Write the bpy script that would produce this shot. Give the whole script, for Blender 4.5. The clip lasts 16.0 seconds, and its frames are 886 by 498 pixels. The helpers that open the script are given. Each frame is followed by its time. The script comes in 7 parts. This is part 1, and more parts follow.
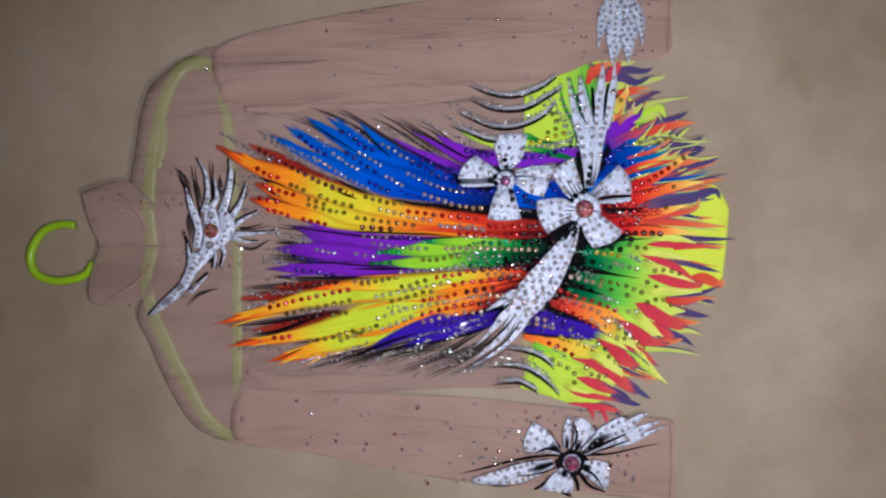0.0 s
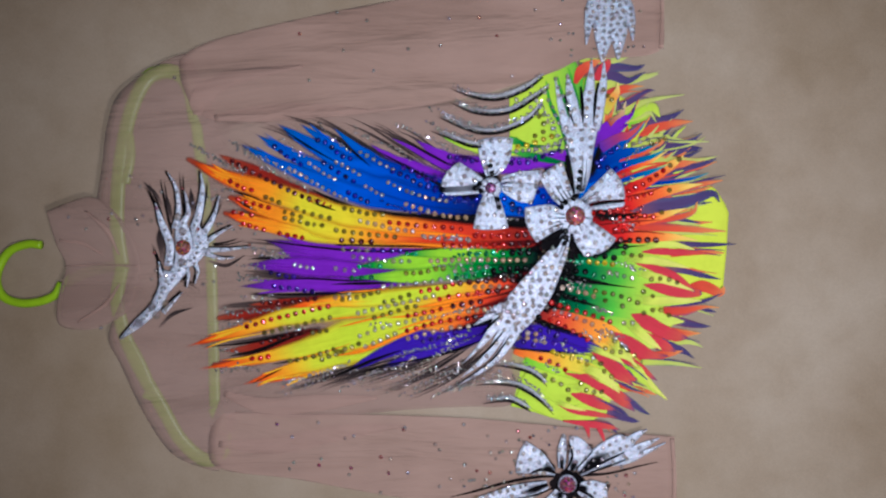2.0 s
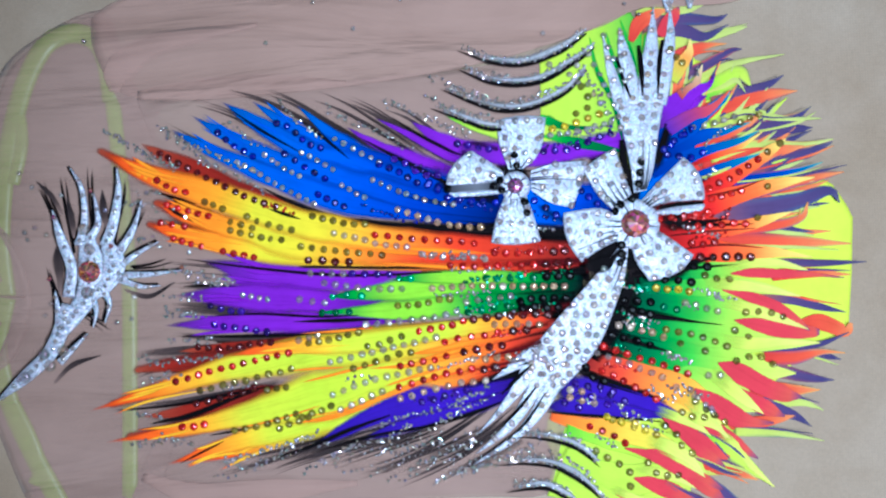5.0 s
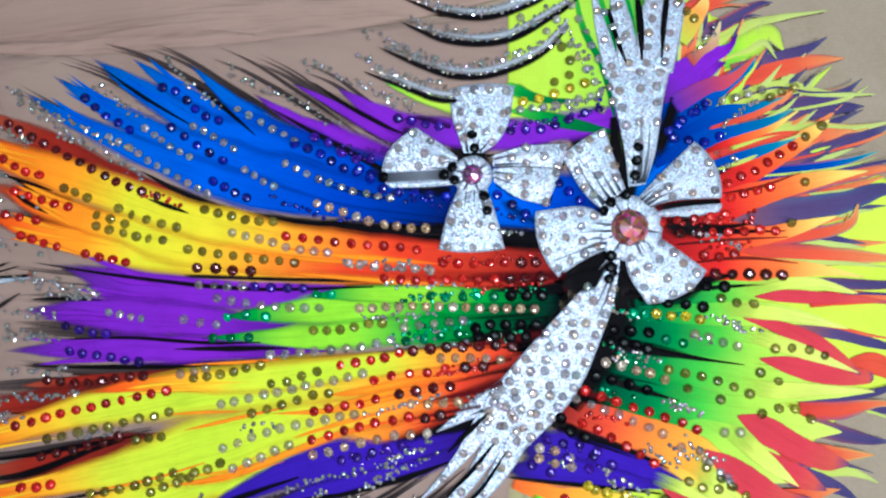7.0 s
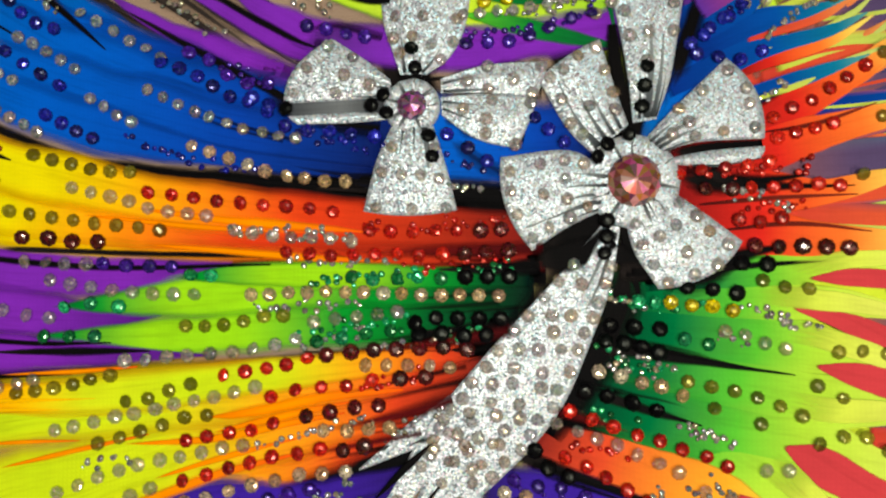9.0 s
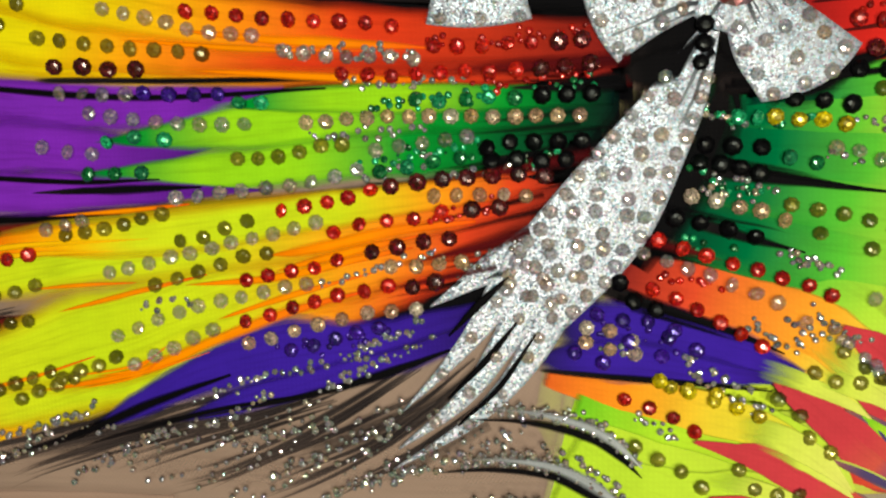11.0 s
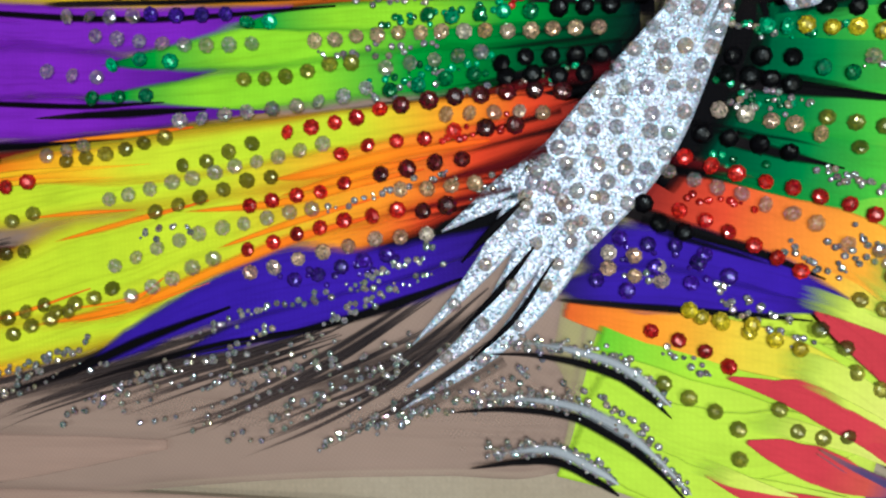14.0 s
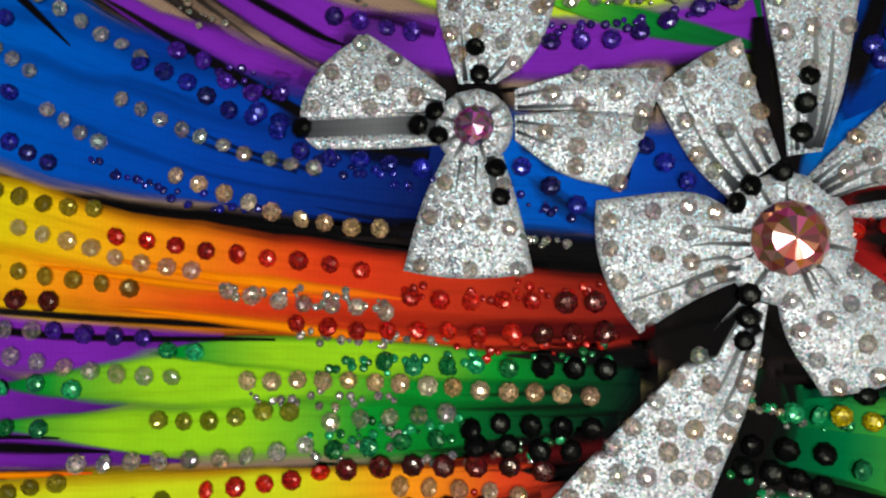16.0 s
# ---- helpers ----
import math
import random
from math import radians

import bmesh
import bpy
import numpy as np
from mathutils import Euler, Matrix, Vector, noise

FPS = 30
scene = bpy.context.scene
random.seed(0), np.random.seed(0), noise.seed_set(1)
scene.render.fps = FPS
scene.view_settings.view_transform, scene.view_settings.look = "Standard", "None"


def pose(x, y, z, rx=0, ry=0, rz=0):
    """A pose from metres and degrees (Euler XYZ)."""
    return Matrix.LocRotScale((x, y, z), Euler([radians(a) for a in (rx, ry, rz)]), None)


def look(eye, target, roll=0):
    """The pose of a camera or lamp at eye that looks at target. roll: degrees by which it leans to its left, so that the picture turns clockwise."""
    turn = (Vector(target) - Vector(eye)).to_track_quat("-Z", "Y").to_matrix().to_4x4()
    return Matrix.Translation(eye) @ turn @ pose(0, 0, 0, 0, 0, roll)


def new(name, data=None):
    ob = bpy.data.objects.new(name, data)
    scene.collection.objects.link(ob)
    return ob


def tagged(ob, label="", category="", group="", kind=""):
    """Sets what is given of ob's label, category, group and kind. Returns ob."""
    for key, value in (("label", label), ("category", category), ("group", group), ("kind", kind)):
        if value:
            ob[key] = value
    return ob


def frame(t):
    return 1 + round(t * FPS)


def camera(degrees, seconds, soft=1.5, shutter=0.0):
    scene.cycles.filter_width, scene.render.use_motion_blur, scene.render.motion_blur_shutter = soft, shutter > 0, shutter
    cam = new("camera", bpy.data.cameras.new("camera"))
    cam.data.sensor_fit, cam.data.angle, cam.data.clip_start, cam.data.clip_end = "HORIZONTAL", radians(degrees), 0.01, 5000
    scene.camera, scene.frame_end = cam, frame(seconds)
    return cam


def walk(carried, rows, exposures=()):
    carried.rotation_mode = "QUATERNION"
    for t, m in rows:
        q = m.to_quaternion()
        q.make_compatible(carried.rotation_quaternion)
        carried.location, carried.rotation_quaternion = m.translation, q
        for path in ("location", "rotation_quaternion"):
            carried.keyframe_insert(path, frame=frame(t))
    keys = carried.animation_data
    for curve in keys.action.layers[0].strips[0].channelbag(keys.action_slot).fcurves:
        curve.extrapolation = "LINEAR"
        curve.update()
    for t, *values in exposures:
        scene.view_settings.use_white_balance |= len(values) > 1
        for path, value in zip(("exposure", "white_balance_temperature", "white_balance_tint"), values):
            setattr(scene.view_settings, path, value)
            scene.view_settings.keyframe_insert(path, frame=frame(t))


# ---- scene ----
cam = camera(62.0, 16.0, soft=2.3)
# seconds, eye in millimetres, turn in degrees
ROWS = [
    (0.0, 20.54, -11.35, 724.07, 0.911, 1.750, -0.162),
    (0.5, 27.82, -10.08, 719.59, 0.124, 1.369, -0.646),
    (1.0, 24.83, -5.18, 710.68, 0.568, -0.106, -0.962),
    (1.5, 35.28, -5.18, 700.94, 1.085, 1.127, -1.037),
    (2.0, 42.09, 5.17, 686.27, 0.453, 2.376, -1.442),
    (2.5, 27.94, 1.88, 662.65, 0.169, 1.803, -0.957),
    (3.0, 25.08, -4.60, 637.82, 1.366, 1.717, -1.220),
    (5.5, 46.02, -9.44, 456.79, 4.094, 3.635, -1.714),
    (6.0, 54.51, -10.61, 429.53, 4.392, 3.544, -1.046),
    (6.5, 60.15, -10.93, 399.62, 5.083, 3.664, -0.625),
    (7.0, 61.62, -4.56, 368.20, 5.278, 2.760, -0.608),
    (7.5, 68.86, 1.15, 330.06, 4.976, 1.772, 0.270),
    (8.0, 79.07, 5.56, 298.51, 4.349, 1.018, 0.069),
    (10.5, 76.90, -16.33, 238.12, 0.435, 3.995, -1.479),
    (11.0, 63.60, -20.24, 236.94, -5.325, 4.335, -2.021),
    (11.5, 66.81, -37.59, 250.60, -8.841, 7.302, -3.806),
    (12.0, 63.00, -66.64, 261.82, -9.043, 6.612, -3.875),
    (12.5, 61.83, -91.36, 273.30, -10.261, 4.979, -3.988),
    (13.0, 65.37, -104.32, 270.67, -7.599, 5.905, -3.545),
    (13.5, 64.35, -76.04, 245.05, -4.825, 6.522, -3.242),
    (14.0, 64.93, -65.31, 225.65, -0.297, 6.222, -1.786),
    (14.5, 62.36, -41.01, 209.90, 1.312, 4.690, -1.294),
    (15.0, 69.06, -20.39, 204.81, 2.808, 5.117, 0.790),
    (15.5, 68.83, 2.17, 196.04, 4.446, 5.165, 0.898),
    (16.0, 69.26, 19.43, 187.79, 4.872, 5.141, 1.135),
]
EXPOSURES = [(0.0, 0.08, 5550, 11), (3.0, 0.22, 5250, 6), (5.5, 0.7, 4650, -1), (7.0, 0.55, 5100, -4), (8.0, 0.45, 6300, -8), (10.5, 0.12, 8100, -15), (11.0, 0.2, 7200, -11), (11.5, -0.34, 6300, -7), (12.0, -0.45, 5700, -10), (12.5, -0.75, 5300, -8), (13.0, -0.5, 5100, -8), (13.5, 0.02, 5200, -8), (14.0, 0.27, 5600, -8), (14.5, -0.02, 6300, -18), (15.0, -0.02, 6200, -12), (16.0, -0.02, 7000, -8)]
walk(cam, [(t, pose(x / 1000, y / 1000, z / 1000, rx, ry, rz)) for t, x, y, z, rx, ry, rz in ROWS], EXPOSURES)

# ---- light ----
world = bpy.data.worlds.new("world")
scene.world = world
world.use_nodes = True
world.node_tree.nodes["Background"].inputs[0].default_value = (0.9, 0.85, 0.8, 1)
world.node_tree.nodes["Background"].inputs[1].default_value = 0.05


def lamp(name, kind, energy, colour, m, size):
    data = bpy.data.lights.new(name, kind)
    data.energy, data.color = energy, colour
    if kind == "AREA":
        data.size = size
    elif kind == "SPOT":
        data.shadow_soft_size, data.spot_size, data.spot_blend = size, radians(84), 1.0
    else:
        data.shadow_soft_size = size
    ob = new(name, data)
    ob.matrix_world = m
    return ob


lamp("torch_light", "SPOT", 20.5, (1.0, 0.97, 0.95), look((0.11, -0.02, 0.82), (0.08, -0.02, 0.0)), 0.014)
lamp("room_light", "AREA", 15.0, (1.0, 0.9, 0.8), look((0.85, -0.45, 1.7), (0.0, 0.0, 0.0)), 0.2)

# ---- materials ----


def lin(c):
    return tuple((v / 255 / 12.92 if v < 10 else ((v / 255 + 0.055) / 1.055) ** 2.4) for v in c)


class Nodes:
    """A short way to write a node material."""

    def __init__(self, name):
        self.mat = bpy.data.materials.new(name)
        self.mat.use_nodes = True
        self.tree = self.mat.node_tree
        self.bsdf = self.tree.nodes["Principled BSDF"]

    def add(self, kind, **settings):
        n = self.tree.nodes.new(kind)
        for key, value in settings.items():
            if key == "op":
                n.operation = value
            elif key == "blend":
                n.data_type = "RGBA"
                n.blend_type = value
            elif key == "attribute":
                n.attribute_name = value
            elif key == "feature":
                n.feature = value
            else:
                n.inputs[key.replace("_", " ")].default_value = value
        return n

    def link(self, a, b):
        self.tree.links.new(a, b)

    def put(self, **values):
        for key, value in values.items():
            self.bsdf.inputs[key.replace("_", " ")].default_value = value

    def coords(self):
        return self.add("ShaderNodeTexCoord").outputs["Object"]

    def noise(self, scale, detail=3.0, rough=0.6, vector=None):
        n = self.add("ShaderNodeTexNoise", Scale=scale, Detail=detail, Roughness=rough)
        self.link(vector or self.coords(), n.inputs["Vector"])
        return n

    def ramp(self, fac, stops):
        n = self.add("ShaderNodeValToRGB")
        el = n.color_ramp.elements
        while len(el) < len(stops):
            el.new(0.5)
        for e, (p, c) in zip(el, stops):
            e.position, e.color = p, (*c, 1)
        self.link(fac, n.inputs["Fac"])
        return n.outputs["Color"]

    def mix(self, blend, fac, a, b):
        n = self.add("ShaderNodeMix", blend=blend)
        for k, v in ((0, fac), (6, a), (7, b)):
            if isinstance(v, (int, float)):
                n.inputs[k].default_value = v
            elif isinstance(v, tuple):
                n.inputs[k].default_value = (*v, 1)
            else:
                self.link(v, n.inputs[k])
        return n.outputs[2]

    def bump(self, height, strength, distance):
        n = self.add("ShaderNodeBump", Strength=strength, Distance=distance)
        self.link(height, n.inputs["Height"])
        self.link(n.outputs["Normal"], self.bsdf.inputs["Normal"])


def weave(m, count, turn=0.0):
    """Threads crossing at right angles: their height, 0 to 1."""
    mapping = m.add("ShaderNodeMapping")
    mapping.inputs["Rotation"].default_value = (0, 0, turn)
    m.link(m.coords(), mapping.inputs["Vector"])
    waves = []
    for axis in "XY":
        w = m.add("ShaderNodeTexWave", Scale=count / 20 * 3.1416, Distortion=1.2, Detail=2.0)
        w.inputs["Detail Scale"].default_value = 3.0
        w.bands_direction = axis
        m.link(mapping.outputs[0], w.inputs["Vector"])
        waves.append(w.outputs["Fac"])
    return m.mix("MULTIPLY", 1.0, waves[0], waves[1])


def cover_material():
    """Worn woven cloth: blotches at two scales over a plain weave."""
    m = Nodes("beige_cover")
    big = m.noise(4.0, 5.0, 0.6)
    blot = m.noise(26.0, 5.0, 0.65)
    fine = m.noise(520.0, 3.0, 0.7)
    base = m.ramp(big.outputs["Fac"], [(0.3, lin((136, 116, 92))), (0.5, lin((152, 134, 114))), (0.7, lin((164, 148, 130)))])
    patchy = m.ramp(blot.outputs["Fac"], [(0.3, (0.91, 0.89, 0.86)), (0.55, (1.0, 1.0, 1.0)), (0.75, (1.03, 1.03, 1.05))])
    speck = m.ramp(fine.outputs["Fac"], [(0.3, (0.88, 0.88, 0.88)), (0.7, (1.0, 1.0, 1.0))])
    threads = weave(m, 1100)
    tone = m.ramp(threads, [(0.0, (0.97, 0.97, 0.97)), (0.6, (1.0, 1.0, 1.0))])
    colour = m.mix("MULTIPLY", 0.9, m.mix("MULTIPLY", 1.0, m.mix("MULTIPLY", 0.9, base, patchy), speck), tone)
    m.link(colour, m.bsdf.inputs["Base Color"])
    m.put(Roughness=0.9, Sheen_Weight=0.1)
    m.bump(threads, 0.3, 0.0004)
    return m.mat


def nude_material(name, colour, alpha):
    """Fine stretch mesh with soft folds that run along the limb, their shade painted into the colour."""
    m = Nodes(name)
    big = m.noise(14.0, 4.0, 0.6)
    mapping = m.add("ShaderNodeMapping")
    mapping.inputs["Scale"].default_value = (2.4, 15.0, 2.0)
    m.link(m.coords(), mapping.inputs["Vector"])
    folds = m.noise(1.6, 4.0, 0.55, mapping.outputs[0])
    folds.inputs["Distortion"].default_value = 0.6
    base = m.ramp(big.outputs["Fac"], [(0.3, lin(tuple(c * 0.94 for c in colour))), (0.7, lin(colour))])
    # shade of the folds put into the base colour, darker where they dip
    fold_shade = m.ramp(folds.outputs["Fac"], [(0.3, (0.72, 0.68, 0.66)), (0.5, (0.94, 0.93, 0.92)), (0.7, (1.0, 1.0, 1.0))])
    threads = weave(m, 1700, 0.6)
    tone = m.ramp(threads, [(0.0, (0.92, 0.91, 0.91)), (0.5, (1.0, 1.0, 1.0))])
    m.link(m.mix("MULTIPLY", 0.7, m.mix("MULTIPLY", 0.8, base, fold_shade), tone), m.bsdf.inputs["Base Color"])
    m.put(Roughness=0.8, Sheen_Weight=0.1, Alpha=alpha, Specular_IOR_Level=0.2)
    m.bump(folds.outputs["Fac"], 0.9, 0.018)
    return m.mat


def dyed_material(name, rough=0.6, threads_per_metre=1300, streak=0.75):
    """Airbrushed cloth: the dye of each strip, streaked along it and feathered at its edges."""
    m = Nodes(name)
    source = m.add("ShaderNodeAttribute", attribute="dye")
    flow = m.add("ShaderNodeAttribute", attribute="flow")
    brush = m.noise(0.55, 4.0, 0.65, flow.outputs["Vector"])
    blot = m.noise(55.0, 4.0, 0.65)
    tone = m.ramp(blot.outputs["Fac"], [(0.25, (0.82, 0.82, 0.82)), (0.6, (1.0, 1.0, 1.0))])
    streaks = m.ramp(brush.outputs["Fac"], [(0.25, (0.68, 0.64, 0.64)), (0.5, (0.96, 0.95, 0.95)), (0.7, (1.0, 1.0, 1.0))])
    threads = weave(m, threads_per_metre)
    line = m.ramp(threads, [(0.0, (0.96, 0.96, 0.96)), (0.5, (1.0, 1.0, 1.0))])
    dye = m.mix("MULTIPLY", streak, source.outputs["Color"], streaks)
    m.link(m.mix("MULTIPLY", 0.8, m.mix("MULTIPLY", 0.8, dye, tone), line), m.bsdf.inputs["Base Color"])
    up = m.add("ShaderNodeMath", op="MULTIPLY")
    m.link(source.outputs["Alpha"], up.inputs[0])
    up.inputs[1].default_value = 2.3
    down = m.add("ShaderNodeMath", op="MULTIPLY")
    m.link(brush.outputs["Fac"], down.inputs[0])
    down.inputs[1].default_value = 1.1
    cover = m.add("ShaderNodeMath", op="SUBTRACT")
    cover.use_clamp = True
    m.link(up.outputs[0], cover.inputs[0])
    m.link(down.outputs[0], cover.inputs[1])
    m.link(cover.outputs[0], m.bsdf.inputs["Alpha"])
    m.put(Roughness=rough, Specular_IOR_Level=0.02)
    m.bump(threads, 0.25, 0.0002)
    return m.mat


def glitter_material(name, dark, light):
    """Silver flakes, each turned its own way, with a faint play of colour and worn, duller patches."""
    m = Nodes(name)
    v = m.add("ShaderNodeTexVoronoi", Scale=1900.0)
    m.link(m.coords(), v.inputs["Vector"])
    flake = m.add("ShaderNodeSeparateColor")
    m.link(v.outputs["Color"], flake.inputs[0])
    base = m.ramp(flake.outputs["Red"], [(0.0, lin(dark)), (0.5, lin(light)), (0.93, lin(light)), (1.0, (0.9, 0.92, 0.95))])
    tint = m.ramp(flake.outputs["Green"], [(0.0, (0.35, 0.85, 1.0)), (0.18, (0.94, 0.97, 1.0)), (0.5, (1.0, 0.98, 1.0)), (0.76, (0.98, 0.98, 1.0)), (0.86, (1.0, 0.56, 0.78)), (0.94, (1.0, 0.9, 0.5)), (1.0, (0.5, 1.0, 0.75))])
    dull = m.ramp(m.noise(160.0, 3.0, 0.6).outputs["Fac"], [(0.32, (0.74, 0.76, 0.8)), (0.6, (1.0, 1.0, 1.0))])
    m.link(m.mix("MULTIPLY", 0.8, m.mix("MULTIPLY", 0.8, base, tint), dull), m.bsdf.inputs["Base Color"])
    normal = m.add("ShaderNodeNewGeometry").outputs["Normal"]
    off = m.add("ShaderNodeVectorMath", op="SUBTRACT")
    m.link(v.outputs["Color"], off.inputs[0])
    off.inputs[1].default_value = (0.5, 0.5, 0.5)
    scaled = m.add("ShaderNodeVectorMath", op="SCALE")
    scaled.inputs["Scale"].default_value = 0.55
    m.link(off.outputs[0], scaled.inputs[0])
    total = m.add("ShaderNodeVectorMath", op="ADD")
    m.link(normal, total.inputs[0])
    m.link(scaled.outputs[0], total.inputs[1])
    unit = m.add("ShaderNodeVectorMath", op="NORMALIZE")
    m.link(total.outputs[0], unit.inputs[0])
    m.link(unit.outputs[0], m.bsdf.inputs["Normal"])
    m.put(Metallic=0.3, Roughness=0.42)
    return m.mat


def gem_material(name, stops, metallic=0.3, rough=0.22, play=0.015, coat=0.35, gloss=0.4, clear=0.0):
    """Foil-backed cut glass: one tone for each stone out of the ramp, and a painted glint of its own for each facet."""
    m = Nodes(name)
    info = m.add("ShaderNodeObjectInfo").outputs["Random"]
    geometry = m.add("ShaderNodeNewGeometry")
    both = m.add("ShaderNodeMath", op="ADD")
    m.link(info, both.inputs[0])
    m.link(geometry.outputs["Random Per Island"], both.inputs[1])
    part_of = m.add("ShaderNodeMath", op="FRACT")
    m.link(both.outputs[0], part_of.inputs[0])
    n = len(stops) - 1
    tone = m.ramp(part_of.outputs[0], [(i / n, lin(c)) for i, c in enumerate(stops)])
    grid = m.add("ShaderNodeVectorMath", op="SNAP")
    m.link(geometry.outputs["True Normal"], grid.inputs[0])
    grid.inputs[1].default_value = (0.02, 0.02, 0.02)
    facet = m.add("ShaderNodeTexWhiteNoise")
    m.link(grid.outputs[0], facet.inputs["Vector"])
    # foil reflections painted in: each facet's colour is brightened or darkened at random
    painted_glint = m.ramp(facet.outputs["Value"], [(0.0, (0.35, 0.35, 0.35)), (0.5, (0.7, 0.7, 0.7)), (0.85, (1.0, 1.0, 1.0)), (1.0, (1.6, 1.6, 1.6))])
    colour = m.mix("MULTIPLY", 1.0, m.mix("MIX", play, tone, facet.outputs["Color"]), painted_glint)
    m.link(colour, m.bsdf.inputs["Base Color"])
    m.put(Metallic=metallic, Roughness=rough, Coat_Weight=coat, Coat_Roughness=0.2, Specular_IOR_Level=gloss, Alpha=1.0 - clear)
    return m.mat


def plain_material(name, colour, rough, **more):
    m = Nodes(name)
    grain = m.noise(90.0, 3.0, 0.6)
    tone = m.ramp(grain.outputs["Fac"], [(0.3, lin(tuple(c * 0.92 for c in colour))), (0.7, lin(colour))])
    m.link(tone, m.bsdf.inputs["Base Color"])
    m.put(Roughness=rough, **more)
    return m.mat


COVER = cover_material()
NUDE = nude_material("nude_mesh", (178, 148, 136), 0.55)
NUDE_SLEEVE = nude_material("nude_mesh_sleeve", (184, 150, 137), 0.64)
DYED = dyed_material("dyed_lycra")
CHIFFON = dyed_material("dyed_chiffon", 0.7, 1100, 0.45)
SILVER = glitter_material("silver_glitter", (124, 126, 144), (192, 195, 210))
HANGER = plain_material("green_plastic", (150, 190, 10), 0.35, Specular_IOR_Level=0.5)
WALL = plain_material("wall_paint", (200, 192, 180), 0.9)
FLOORING = plain_material("floor_laminate", (130, 100, 72), 0.5)
GEMS = {
    "red": gem_material("red_gem", [(130, 6, 8), (205, 16, 12), (160, 8, 8), (225, 34, 22)]),
    "dark_red": gem_material("dark_red_gem", [(50, 4, 10), (96, 8, 14), (66, 6, 10)], coat=0.25),
    "blue": gem_material("blue_gem", [(6, 12, 100), (12, 28, 170), (5, 10, 84)], coat=0.2, gloss=0.3),
    "violet": gem_material("violet_gem", [(34, 8, 104), (64, 18, 160), (26, 7, 84)], coat=0.2, gloss=0.3),
    "green": gem_material("green_gem", [(3, 70, 34), (8, 120, 62), (40, 180, 120), (3, 52, 28)]),
    "olive": gem_material("olive_gem", [(74, 68, 12), (120, 110, 22), (150, 138, 40), (66, 62, 20)], coat=0.35, clear=0.3),
    "yellow": gem_material("yellow_gem", [(180, 160, 10), (222, 196, 24), (150, 130, 8)]),
    "black": gem_material("jet_gem", [(5, 5, 8), (9, 8, 12), (6, 10, 10)], 0.0, 0.3, 0.0, 0.0, 0.12),
    "crystal": gem_material("crystal_gem", [(116, 110, 112), (204, 196, 192), (166, 162, 196), (206, 176, 138), (162, 186, 184), (108, 102, 112), (210, 206, 208)], 0.4, 0.16, 0.22, 1.0, 0.7, clear=0.36),
    "pale": gem_material("pale_gem", [(140, 126, 124), (190, 172, 160), (156, 144, 170), (196, 160, 128), (172, 174, 174), (104, 94, 100)], 0.4, 0.16, 0.22, 1.0, 0.7, clear=0.48),
    "champagne": gem_material("champagne_gem", [(190, 152, 134), (226, 200, 178), (160, 132, 142), (222, 176, 112), (136, 112, 116), (226, 210, 204), (190, 156, 180)], 0.45, 0.14, 0.2, 1.0, 0.7, clear=0.42),
    "gold": gem_material("gold_crystal_gem", [(196, 150, 100), (226, 190, 150), (180, 128, 96), (222, 204, 184)], 0.3, 0.16, 0.08, clear=0.28),
    "spark": gem_material("fine_crystal_gem", [(150, 144, 146), (220, 212, 208), (184, 180, 214), (230, 200, 160), (180, 206, 200), (130, 124, 132), (226, 222, 224)], 0.7, 0.1, 0.3, 1.0),
    "aurora": gem_material("aurora_gem", [(150, 24, 150), (206, 84, 34), (186, 44, 96), (104, 30, 170)], 0.6, 0.12, 0.3, 0.5),
}

# ---- building blocks, plan in millimetres ----
MM = 0.001


def drape(x, y):
    """How far the shoulders and the collar are lifted off the bed by the hanger, in millimetres."""
    def ease(v):
        v = min(1.0, max(0.0, v))
        return v * v * (3 - 2 * v)
    return 15.0 * ease((-185 - x) / 110) * (0.4 + 0.6 * ease((y + 110) / 210))


def draped(x, y, z):
    """A place on the garment, in metres, laid over the hanger."""
    h = drape(x / MM, y / MM)
    return x + (0.02 - x) * h / 715, y + (-0.005 - y) * h / 715, z + h * MM


def put_mesh(name, verts, faces, material, parent=None, label="", smooth=True, dye=None, flow=None):
    data = bpy.data.meshes.new(name)
    if parent and name != "hook":
        verts = [draped(*v) for v in verts]
    data.from_pydata(verts, [], faces)
    data.materials.append(material)
    if smooth:
        data.polygons.foreach_set("use_smooth", [True] * len(data.polygons))
    if dye:
        layer = data.color_attributes.new("dye", "FLOAT_COLOR", "POINT")
        layer.data.foreach_set("color", [c for rgba in dye for c in (*rgba, 1.0)[:4]])
    if flow:
        path = data.attributes.new("flow", "FLOAT_VECTOR", "POINT")
        path.data.foreach_set("vector", [c for v in flow for c in v])
    ob = new(name, data)
    ob.parent = parent
    if label:
        tagged(ob, label)
    return ob


def thing(name, label, category, group=""):
    ob = new(name)
    ob.empty_display_size = 0.05
    return tagged(ob, label, category, group)


def spline(pts, count):
    """Points at even steps of the parameter along a smooth curve through pts."""
    p = np.array(pts, float)
    if len(p) == 2:
        p = np.array([p[0], (p[0] + p[1]) / 2, p[1]])
    ext = np.vstack([2 * p[0] - p[1], p, 2 * p[-1] - p[-2]])
    out = []
    for s in np.linspace(0, len(p) - 1 - 1e-9, count):
        i, f = int(s), s - int(s)
        a, b, c, d = ext[i:i + 4]
        out.append(0.5 * (2 * b + (c - a) * f + (2 * a - 5 * b + 4 * c - d) * f * f + (3 * b - a - 3 * c + d) * f ** 3))
    return np.array(out)


